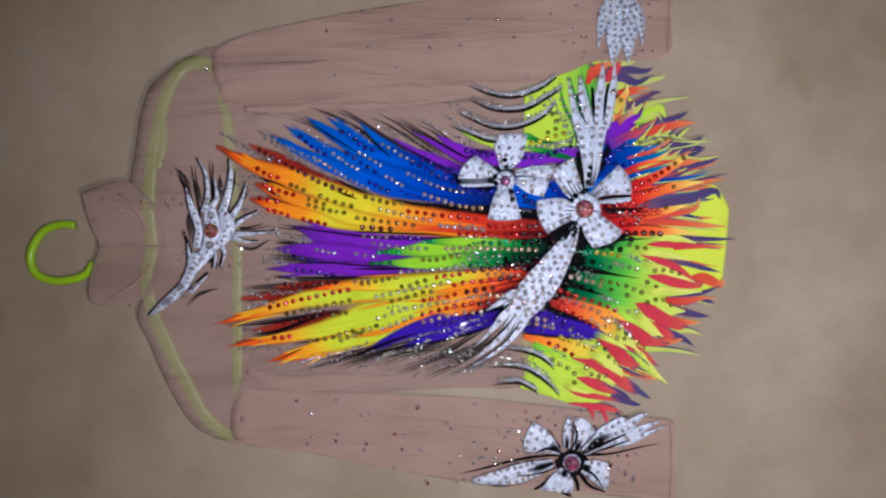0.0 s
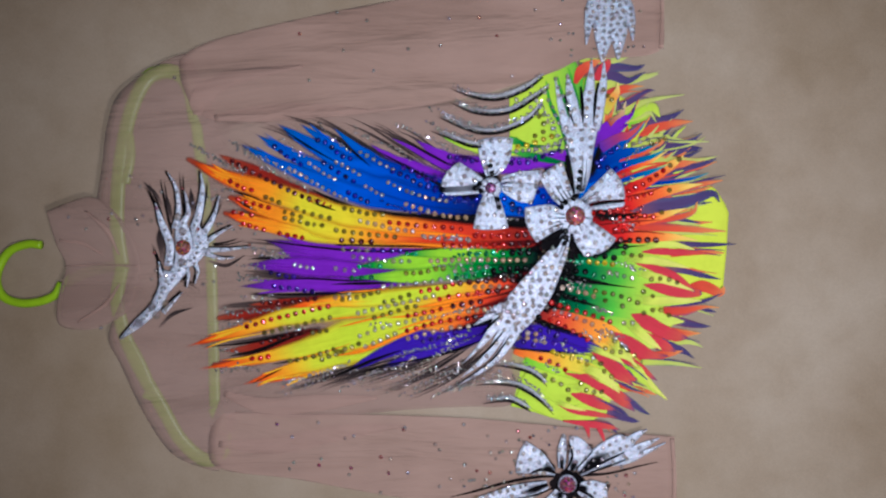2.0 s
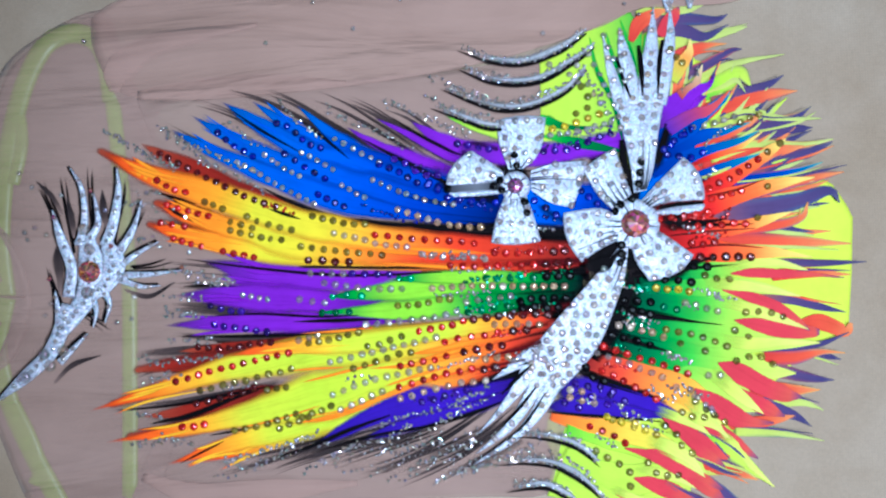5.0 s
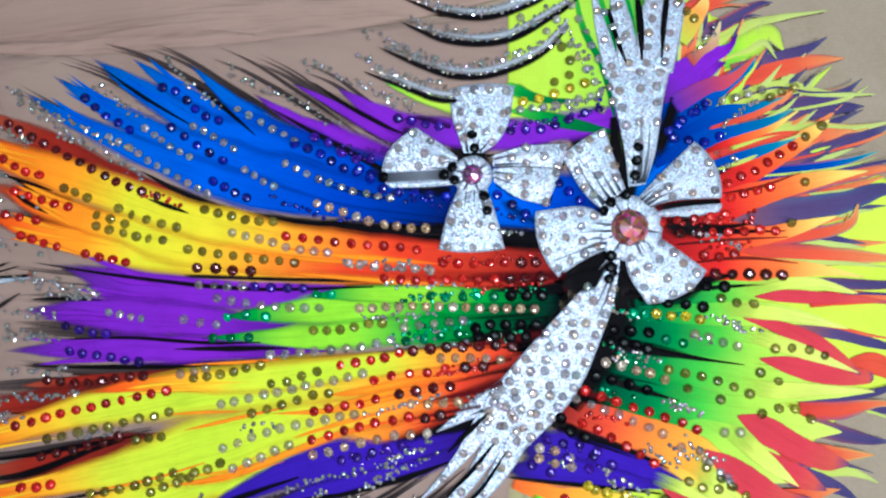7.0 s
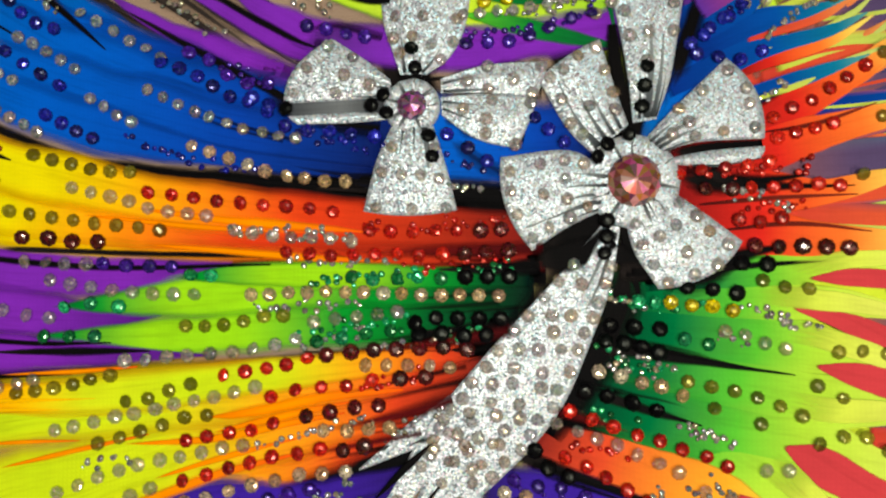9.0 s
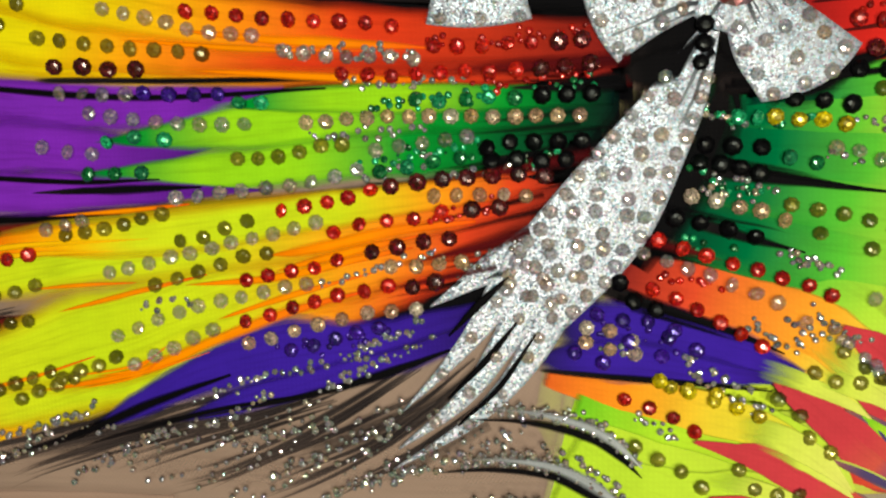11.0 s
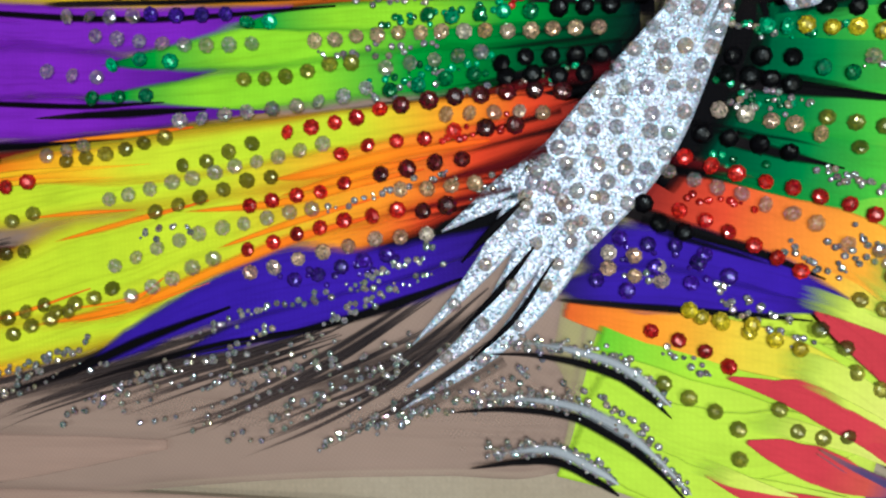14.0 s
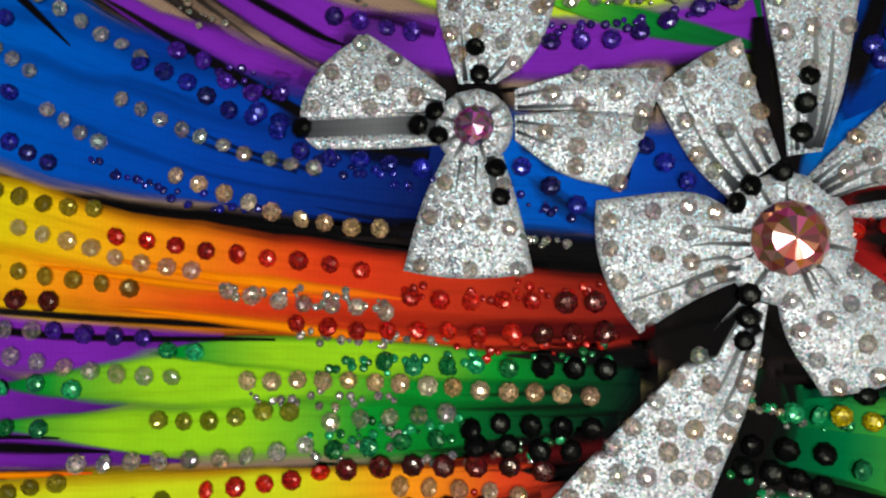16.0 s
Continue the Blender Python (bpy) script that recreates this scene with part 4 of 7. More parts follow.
# smoky tips round the flames
hairs((
    [(-165.0, 136.0, 0.9), (-134.0, 125.0, 6.0), (-100.0, 106.0, 7.8), (-63.0, 90.0, 1.8)],
    [(-141.0, 143.0, 1.0), (-111.0, 134.0, 5.5), (-76.0, 115.0, 7.8), (-46.0, 93.0, 1.8)],
    [(-114.0, 142.0, 0.9), (-89.0, 131.0, 5.4), (-61.0, 113.0, 7.2), (-28.0, 93.0, 1.8)],
    [(-81.0, 137.0, 0.9), (-56.0, 126.0, 5.4), (-28.0, 108.0, 9.0), (2.0, 87.0, 2.1)],
    [(-62.0, 134.0, 0.9), (-35.0, 121.0, 4.8), (-11.0, 104.0, 9.3), (19.0, 83.0, 1.8)],
    [(-32.0, 127.0, 0.9), (-11.0, 118.0, 5.6), (10.0, 102.0, 7.2), (31.0, 86.0, 1.8)],
    [(-185.0, 122.0, 0.9), (-157.0, 106.0, 6.2), (-116.0, 84.0, 9.0), (-68.0, 60.0, 3.0)],
    [(-210.0, 96.0, 0.9), (-184.0, 88.0, 4.9), (-155.0, 76.0, 3.5), (-141.0, 72.0, 1.2)],
    [(-200.0, 25.0, 1.2), (-153.0, 19.0, 4.2), (-83.0, 12.0, 5.6), (-12.0, 10.0, 3.6), (37.0, 13.0, 1.1)],
    [(-183.0, 8.0, 0.9), (-146.0, 7.0, 9.1), (-100.0, -1.0, 6.0), (-62.0, -2.0, 1.2)],
    [(-184.0, -6.0, 0.9), (-153.0, -8.0, 10.6), (-110.0, -13.0, 6.0), (-62.0, -16.0, 1.0)],
    [(-187.0, -23.0, 0.9), (-142.0, -28.0, 9.3), (-93.0, -29.0, 7.0), (-34.0, -27.0, 1.1)],
    [(-211.0, -40.0, 1.0), (-173.0, -37.0, 9.7), (-124.0, -35.0, 7.7), (-75.0, -31.0, 1.1)],
    [(-213.0, -57.0, 0.9), (-179.0, -47.0, 7.0), (-138.0, -41.0, 5.7), (-103.0, -39.0, 0.9)],
    [(-223.0, -76.0, 1.1), (-185.0, -73.0, 5.6), (-144.0, -67.0, 7.0), (-103.0, -59.0, 1.2)],
    [(-191.0, -86.0, 0.9), (-157.0, -81.0, 7.7), (-123.0, -76.0, 4.8), (-96.0, -70.0, 1.0)],
    [(-160.0, -114.0, 1.1), (-122.0, -107.0, 3.6), (-89.0, -100.0, 4.9), (-48.0, -87.0, 1.1)],
    [(-115.0, -117.0, 0.9), (-78.0, -106.0, 5.6), (-41.0, -94.0, 6.6), (6.0, -82.0, 1.8)],
    [(-88.0, -116.0, 0.9), (-48.0, -104.0, 4.8), (-14.0, -95.0, 4.8), (20.0, -81.0, 0.9)],
    [(-62.0, -123.0, 1.0), (-28.0, -114.0, 4.2), (6.0, -98.0, 7.2), (37.0, -79.0, 1.8)],
    [(-35.0, -127.0, 1.1), (-1.0, -115.0, 4.2), (30.0, -99.0, 6.0), (54.0, -80.0, 1.5)],
    [(-156.0, -123.0, 0.8), (-126.0, -116.0, 3.6), (-97.0, -108.0, 4.7), (-69.0, -98.0, 2.8), (-42.0, -93.0, 0.8)],
    [(-117.0, -122.0, 0.8), (-93.0, -113.0, 3.0), (-63.0, -105.0, 5.0), (-33.0, -98.0, 1.2)],
    [(-75.0, -117.0, 0.9), (-47.0, -108.0, 2.0), (-20.0, -100.0, 4.9), (7.0, -92.0, 0.8)],
    [(-43.0, -123.0, 0.6), (-16.0, -111.0, 3.0), (7.0, -102.0, 3.2), (33.0, -91.0, 0.8)],
    [(-25.0, -125.0, 0.6), (-3.0, -116.0, 2.0), (19.0, -107.0, 4.0), (41.0, -93.0, 0.8)],
    [(-3.0, -127.0, 0.6), (17.0, -117.0, 2.0), (36.0, -107.0, 4.3), (54.0, -94.0, 0.8)],
), SMOKE, 0.02, "smoky_stroke")

# airbrushed smoke round the flames
begin(0.0, 0.001)
for p, k in (
    ([(-198.0, -12.0, 10.5), (-153.0, -7.0, 45.5), (-107.0, -4.0, 49.0), (-62.0, -6.0, 21.0)], 0.5),
    ([(-214.0, -40.0, 6.0), (-172.0, -44.0, 27.0), (-124.0, -42.0, 24.5)], 0.5),
    ([(-212.0, -82.0, 6.0), (-171.0, -79.0, 24.5), (-130.0, -75.0, 17.5)], 0.5),
    ([(-201.0, 55.0, 6.0), (-169.0, 51.0, 40.0), (-133.0, 43.0, 32.5)], 0.45),
    ([(-211.0, 104.0, 8.1), (-177.0, 93.0, 18.0), (-133.0, 75.0, 18.0)], 0.45),
    ([(-174.0, 128.0, 9.2), (-118.0, 115.0, 30.0), (-70.0, 99.0, 30.0), (-22.0, 87.0, 21.0)], 0.5),
    ([(-83.0, 131.0, 6.0), (-29.0, 111.0, 27.7), (7.0, 96.0, 27.0), (37.0, 89.0, 12.0)], 0.5),
    ([(-151.0, -119.0, 7.5), (-105.0, -108.0, 24.6), (-62.0, -101.0, 16.0), (-24.0, -96.0, 14.0)], 0.55),
    ([(-43.0, -117.0, 5.0), (-2.0, -108.0, 18.0), (33.0, -97.0, 22.0), (58.0, -84.0, 12.0)], 0.55),
    ([(6.0, -123.0, 4.0), (32.0, -114.0, 14.0), (58.0, -100.0, 12.0)], 0.45),
):
    lick("smoky_stroke", leotard, p, SMOKE, soft=1.0, strength=k, fade=0.5)
# dark ground between the flames
begin(0.02)
for p in (
    [(-108.0, 62.0, 2.1), (-62.0, 46.0, 13.6), (9.0, 38.0, 16.0), (107.0, 31.0, 17.5)],
    [(-153.0, 22.0, 2.1), (-90.0, 15.0, 12.0), (-5.0, 10.0, 9.2), (106.0, 9.0, 20.0)],
    [(-145.0, -28.0, 2.4), (-89.0, -28.0, 7.8), (-13.0, -26.0, 10.5), (91.0, -21.0, 15.0)],
    [(-95.0, -96.0, 1.8), (-41.0, -83.0, 9.0), (14.0, -66.0, 10.2), (82.0, -50.0, 24.4)],
    [(110.0, 95.0, 6.0), (124.0, 71.0, 39.0), (137.0, 47.0, 63.0), (151.0, 29.0, 51.0), (159.0, 18.0, 12.0)],
    [(49.0, 92.0, 12.0), (60.0, 71.0, 27.0), (60.0, 53.0, 24.0), (59.0, 35.0, 12.0)],
):
    lick("black_stroke", leotard, p, BLACK, soft=0.7)

flames((
    [(2.0, 65.0, 33.0), (48.0, 56.0, 36.0), (92.0, 53.0, 36.0), (123.0, 53.0, 30.0)],
    [(-89.0, 130.0, 0.6), (-70.0, 113.0, 7.2), (-49.0, 95.0, 15.4), (-16.0, 76.0, 19.8), (19.0, 62.0, 21.0)],
    [(-120.0, 134.0, 0.6), (-98.0, 118.0, 9.2), (-73.0, 101.0, 16.2), (-40.0, 85.0, 27.7), (5.0, 68.0, 27.0)],
    [(-142.0, 135.0, 0.6), (-116.0, 118.0, 11.7), (-85.0, 98.0, 19.7), (-45.0, 79.0, 31.2), (2.0, 65.0, 33.0), (54.0, 56.0, 27.0)],
    [(-163.0, 126.0, 0.6), (-136.0, 109.0, 9.6), (-99.0, 89.0, 19.2), (-54.0, 72.0, 28.8), (-4.0, 58.0, 27.0), (48.0, 49.0, 15.0)],
    [(-178.0, 117.0, 0.6), (-150.0, 101.0, 9.6), (-110.0, 82.0, 16.2), (-62.0, 63.0, 21.0), (-9.0, 50.0, 9.2), (45.0, 43.0, 6.0)],
), BLUE, BLUE_EDGE)
flames((
    [(-55.0, 113.0, 0.9), (-31.0, 98.0, 7.8), (-4.0, 85.0, 14.4), (25.0, 74.0, 13.2)],
    [(-35.0, 118.0, 0.9), (-11.0, 105.0, 4.8), (13.0, 91.0, 9.0), (31.0, 86.0, 12.0)],
    [(-11.0, 115.0, 0.9), (7.0, 103.0, 9.6), (25.0, 94.0, 15.0), (43.0, 89.0, 15.0)],
    [(19.0, 93.0, 15.0), (49.0, 89.0, 18.0), (78.0, 87.0, 18.0), (107.0, 91.0, 16.8), (134.0, 95.0, 18.0), (155.0, 104.0, 18.0)],
    [(152.0, 101.0, 15.0), (167.0, 112.0, 21.0), (179.0, 119.0, 12.0), (188.0, 122.0, 0.9)],
), VIOLET, VIOLET_EDGE)
flames((
    [(13.0, 117.0, 0.6), (34.0, 108.0, 6.6), (52.0, 103.0, 10.8), (66.0, 100.0, 9.0)],
), LIME, [(0, (60, 140, 40)), (1, (30, 120, 50))])
flames((
    [(-113.0, 73.0, 0.9), (-88.0, 60.0, 6.0), (-50.0, 46.0, 5.4), (2.0, 41.0, 4.2), (48.0, 36.0, 1.8)],
    [(-155.0, 122.0, 0.6), (-133.0, 108.0, 3.5), (-105.0, 90.0, 0.9)],
    [(-134.0, 128.0, 0.6), (-112.0, 112.0, 3.6), (-84.0, 95.0, 0.9)],
    [(-86.0, 118.0, 0.6), (-70.0, 106.0, 4.2), (-52.0, 90.0, 0.9)],
    [(-46.0, 105.0, 0.6), (-22.0, 91.0, 4.2), (8.0, 74.0, 4.8), (19.0, 68.0, 1.8)],
    [(-23.0, 118.0, 0.6), (-5.0, 105.0, 4.2), (16.0, 93.0, 3.5), (25.0, 89.0, 0.9)],
), BLACK, None, 0.25, "black_stroke")

flames((
    [(-200.0, 108.0, 1.2), (-170.0, 92.0, 14.4), (-137.0, 75.0, 16.8), (-101.0, 59.0, 12.0), (-76.0, 50.0, 2.4)],
    [(-141.0, 76.0, 1.6), (-108.0, 64.0, 8.4), (-76.0, 53.0, 5.7), (-47.0, 47.0, 0.9)],
), RUST, None)
halo(([(-194.0, 51.0, 0.8), (-168.0, 43.0, 11.9), (-118.0, 31.0, 18.9)], [(-189.0, 66.0, 0.8), (-162.0, 55.0, 13.6), (-118.0, 42.0, 19.2)], [(-228.0, 104.0, 0.7), (-192.0, 85.0, 14.8), (-144.0, 68.0, 24.0)], [(-203.0, -49.0, 0.7), (-165.0, -44.0, 10.5), (-124.0, -38.0, 12.2)], [(-220.0, -72.0, 0.6), (-185.0, -62.0, 11.2), (-141.0, -50.0, 18.2)], [(-208.0, -93.0, 0.7), (-174.0, -89.0, 9.8), (-133.0, -82.0, 16.8)]), 0.1)
flames((
    [(-194.0, 51.0, 0.8), (-168.0, 43.0, 11.9), (-118.0, 31.0, 18.9), (-47.0, 22.0, 18.6), (23.0, 17.0, 12.0), (106.0, 14.0, 13.6)],
    [(-189.0, 66.0, 0.8), (-162.0, 55.0, 13.6), (-118.0, 42.0, 19.2), (-76.0, 34.0, 33.6), (-12.0, 28.0, 25.2), (93.0, 18.0, 15.0)],
    [(-228.0, 104.0, 0.7), (-192.0, 85.0, 14.8), (-144.0, 68.0, 24.0), (-90.0, 49.0, 22.8), (-33.0, 35.0, 19.8), (23.0, 27.0, 19.6), (107.0, 21.0, 15.0)],
), FIRE, FIRE_EDGE, 0.2)
flames((
    [(-182.0, 64.0, 0.8), (-171.0, 57.0, 4.2), (-160.0, 51.0, 0.7)],
    [(-191.0, 74.0, 0.7), (-173.0, 68.0, 3.2), (-158.0, 63.0, 0.7)],
    [(-108.0, 58.0, 0.7), (-97.0, 54.0, 4.2), (-86.0, 50.0, 0.8)],
    [(-168.0, 26.0, 0.7), (-118.0, 18.0, 3.2), (-55.0, 11.0, 3.5), (9.0, 11.0, 1.1)],
    [(23.0, 38.0, 1.0), (58.0, 36.0, 5.6), (93.0, 33.0, 9.7), (111.0, 25.0, 3.6)],
), BLACK, None, 0.4, "black_stroke")

flames((
    [(-159.0, 26.0, 1.1), (-118.0, 14.0, 19.0), (-88.6, 10.5, 20.0), (-58.9, 8.6, 20.0), (-29.7, 8.6, 13.0), (-4.7, 12.2, 0.9)],
    [(-176.0, 1.0, 1.1), (-139.0, 0.0, 17.0), (-110.0, -3.0, 22.0), (-89.0, -4.6, 20.0), (-62.0, -6.5, 15.0), (-30.0, -6.5, 0.9)],
    [(-185.0, -19.0, 0.6), (-145.0, -19.0, 11.5), (-110.0, -18.5, 17.0), (-89.4, -19.0, 16.0), (-59.7, -20.0, 11.0), (-14.0, -20.7, 0.9)],
), VIOLET, VIOLET_EDGE, 0.15)
flames((
    [(-72.0, -3.3, 0.9), (-43.6, -1.8, 9.5), (-10.7, 0.5, 19.0), (27.0, 0.6, 20.0), (63.9, -1.1, 18.0), (101.7, -0.9, 15.0)],
    [(-80.0, -13.5, 0.9), (-53.6, -14.1, 8.0), (-20.6, -13.5, 15.0), (17.4, -11.0, 17.0), (56.3, -10.5, 16.0), (96.1, -9.7, 12.0)],
    [(-27.0, 6.5, 0.9), (-1.0, 7.8, 8.5), (36.5, 6.7, 11.0), (73.1, 5.5, 8.2), (100.1, 4.6, 6.3)],
), GREENS, GREENS_EDGE, 0.25)
flames((
    [(-88.5, 17.9, 3.4), (-39.2, 15.6, 3.2), (-10.3, 14.6, 3.0), (22.0, 13.5, 0.6)],
    [(59.9, -13.5, 1.2), (78.1, -13.2, 8.0), (97.8, -11.6, 11.0), (110.5, -4.8, 7.3)],
    [(67.8, 8.5, 0.7), (87.6, 8.2, 6.0), (103.8, 9.8, 11.0)],
    [(72.4, -19.5, 0.9), (81.4, -19.9, 6.0), (88.7, -17.6, 7.3), (96.1, -11.5, 3.7)],
    [(125.9, -20.8, 6.0), (136.4, -20.2, 4.0), (157.0, -23.0, 2.6), (179.1, -27.4, 0.5)],
), BLACK, None, 0.5, "black_stroke")
flames((
    [(-93.0, -19.0, 0.7), (-62.0, -19.0, 4.9), (-34.0, -19.0, 1.1)],
    [(-167.0, 7.0, 0.6), (-150.0, 7.0, 3.6), (-130.0, 6.0, 0.7)],
    [(-152.0, -14.0, 0.6), (-117.0, -13.0, 2.8), (-75.0, -16.0, 2.8), (-48.0, -16.0, 0.8)],
    [(-169.0, -27.0, 0.9), (-117.0, -28.0, 2.8), (-62.0, -27.0, 1.0)],
), BLACK, None, 0.4, "black_stroke")

flames((
    [(-173.0, -37.0, 1.2), (-141.0, -35.0, 7.7), (-103.0, -33.0, 7.8), (-62.0, -30.0, 2.8)],
    [(-196.0, -50.0, 0.9), (-158.0, -46.0, 7.8), (-117.0, -42.0, 8.4), (-82.0, -38.0, 1.8)],
    [(-198.0, -80.0, 1.1), (-161.0, -76.0, 11.2), (-123.0, -67.0, 11.9), (-89.0, -61.0, 2.8)],
), RUST, None, 0.1)
flames((
    [(-158.0, -112.0, 0.7), (-123.0, -100.0, 13.0), (-89.0, -91.0, 17.6), (-48.0, -79.0, 13.8), (-7.0, -62.0, 14.0), (41.0, -49.0, 8.1)],
    [(-182.0, -113.0, 0.7), (-150.0, -103.0, 9.1), (-116.0, -94.0, 17.5), (-68.0, -82.0, 22.8), (-21.0, -66.0, 28.0), (28.0, -52.0, 20.1), (66.0, -43.0, 10.7)],
    [(-226.0, -97.0, 0.7), (-176.0, -90.0, 9.0), (-133.0, -82.0, 16.8), (-75.0, -68.0, 36.4), (-13.0, -51.0, 36.4), (42.0, -41.0, 21.0), (83.0, -30.0, 16.0)],
    [(-236.0, -76.0, 0.6), (-190.0, -63.5, 10.5), (-141.0, -50.0, 18.2), (-82.0, -41.0, 28.0), (-13.0, -35.0, 26.6), (49.0, -29.0, 16.2), (87.0, -20.0, 14.0)],
    [(-141.0, -41.0, 1.0), (-100.0, -36.0, 9.6), (-48.0, -34.0, 16.0), (8.0, -28.0, 14.0), (56.0, -23.0, 10.5), (91.0, -17.0, 9.0)],
), LEMON_FIRE, FIRE_EDGE, 0.15)
flames((
    [(-216.0, -75.0, 0.7), (-178.0, -73.0, 3.0), (-140.0, -67.0, 4.2), (-106.0, -61.0, 0.7)],
    [(-191.0, -85.0, 0.6), (-161.0, -79.0, 6.3), (-134.0, -69.0, 4.9), (-116.0, -64.0, 0.7)],
    [(-150.0, -93.0, 0.7), (-136.0, -91.0, 2.4), (-119.0, -88.0, 0.6)],
    [(-170.0, -111.0, 0.7), (-153.0, -103.0, 2.8), (-140.0, -97.0, 0.7)],
), BLACK, None, 0.35, "black_stroke")
flames((
    [(-89.0, -60.0, 0.6), (-62.0, -54.0, 3.2), (-34.0, -48.0, 0.7)],
    [(-34.0, -64.0, 0.7), (-7.0, -56.0, 3.5), (21.0, -49.0, 0.6)],
    [(-133.0, -89.0, 0.6), (-102.0, -83.0, 2.4), (-75.0, -75.0, 0.6)],
    [(-13.0, -48.0, 0.6), (14.0, -42.0, 4.9), (38.0, -37.0, 0.8)],
    [(-62.0, 30.0, 0.8), (-19.0, 25.0, 2.8), (23.0, 22.0, 0.7)],
    [(-103.2, -87.9, 0.4), (-61.3, -80.9, 4.8), (-31.8, -69.9, 5.5), (-6.6, -61.1, 5.1), (18.1, -55.0, 1.5)],
    [(-46.8, -51.6, 0.7), (-12.0, -49.7, 4.4), (18.4, -43.9, 3.7), (35.2, -40.9, 0.7)],
    [(-15.7, -42.7, 0.7), (3.4, -40.3, 5.5), (29.8, -35.3, 6.2), (55.7, -33.1, 1.8)],
    [(-42.7, 32.4, 0.7), (-10.0, 27.3, 4.4), (20.2, 24.3, 4.8), (42.5, 22.1, 1.1)],
    [(-41.1, 19.2, 0.7), (-6.5, 16.0, 3.7), (27.4, 12.9, 3.7), (49.6, 11.8, 0.7)],
    [(-89.6, -27.1, 0.4), (-59.8, -25.9, 2.6), (-38.3, -24.5, 0.7)],
    [(-98.3, -51.7, 0.4), (-78.3, -50.5, 2.2), (-58.5, -50.1, 0.5)],
), ORANGE, None, 0.48, "orange_stroke")
flames((
    [(-83.0, -103.0, 0.4), (-62.0, -93.0, 10.0), (-36.0, -81.0, 16.9), (-10.0, -75.0, 27.7), (17.0, -72.0, 16.9), (42.0, -66.0, 10.0), (63.0, -61.0, 6.0)],
    [(-51.0, -99.0, 0.4), (-24.0, -91.0, 10.0), (3.0, -84.0, 10.0), (29.0, -78.0, 10.0), (55.0, -69.0, 8.0)],
    [(78.0, -67.0, 20.0), (109.0, -70.0, 21.6), (138.0, -79.0, 17.5), (165.0, -89.0, 1.2)],
    [(71.0, -79.0, 6.0), (101.0, -79.0, 16.0), (131.0, -84.0, 9.6), (155.0, -87.0, 1.1)],
), INDIGO, [(0, (20, 18, 50)), (1, (36, 20, 110))], 0.5)
flames((
    [(-109.0, -109.0, 0.5), (-83.0, -102.0, 4.0), (-55.0, -91.0, 4.8), (-28.0, -82.0, 1.5)],
    [(-42.0, -97.0, 0.5), (-10.0, -91.0, 2.8), (20.0, -84.0, 5.5), (46.0, -75.0, 1.6)],
    [(-81.0, -106.0, 0.4), (-55.0, -99.0, 2.8), (-28.0, -93.0, 2.8), (-1.0, -89.0, 0.6)],
    [(92.0, -54.0, 7.0), (109.0, -61.0, 7.7), (132.0, -69.0, 4.9), (152.0, -78.0, 0.9)],
    [(74.0, -82.0, 2.1), (101.0, -85.0, 3.6), (131.0, -88.0, 2.8), (148.0, -90.0, 0.7)],
    [(124.0, -17.0, 10.9), (142.0, -22.0, 6.3), (169.0, -26.0, 3.2), (190.0, -29.0, 0.7)],
    [(123.0, -35.0, 6.2), (141.0, -41.0, 4.9), (158.0, -46.0, 0.9)],
    [(126.0, 16.0, 6.0), (132.0, 12.5, 13.0), (138.0, 9.0, 9.0), (146.0, 6.0, 1.0)],
    [(130.0, 7.0, 12.0), (155.0, 7.0, 5.7), (182.0, 9.0, 3.2), (207.0, 10.0, 0.7)],
    [(161.0, 42.0, 5.7), (174.0, 37.0, 7.0), (195.0, 36.0, 3.2), (213.0, 36.0, 0.6)],
), BLACK, None, 0.75, "black_stroke")

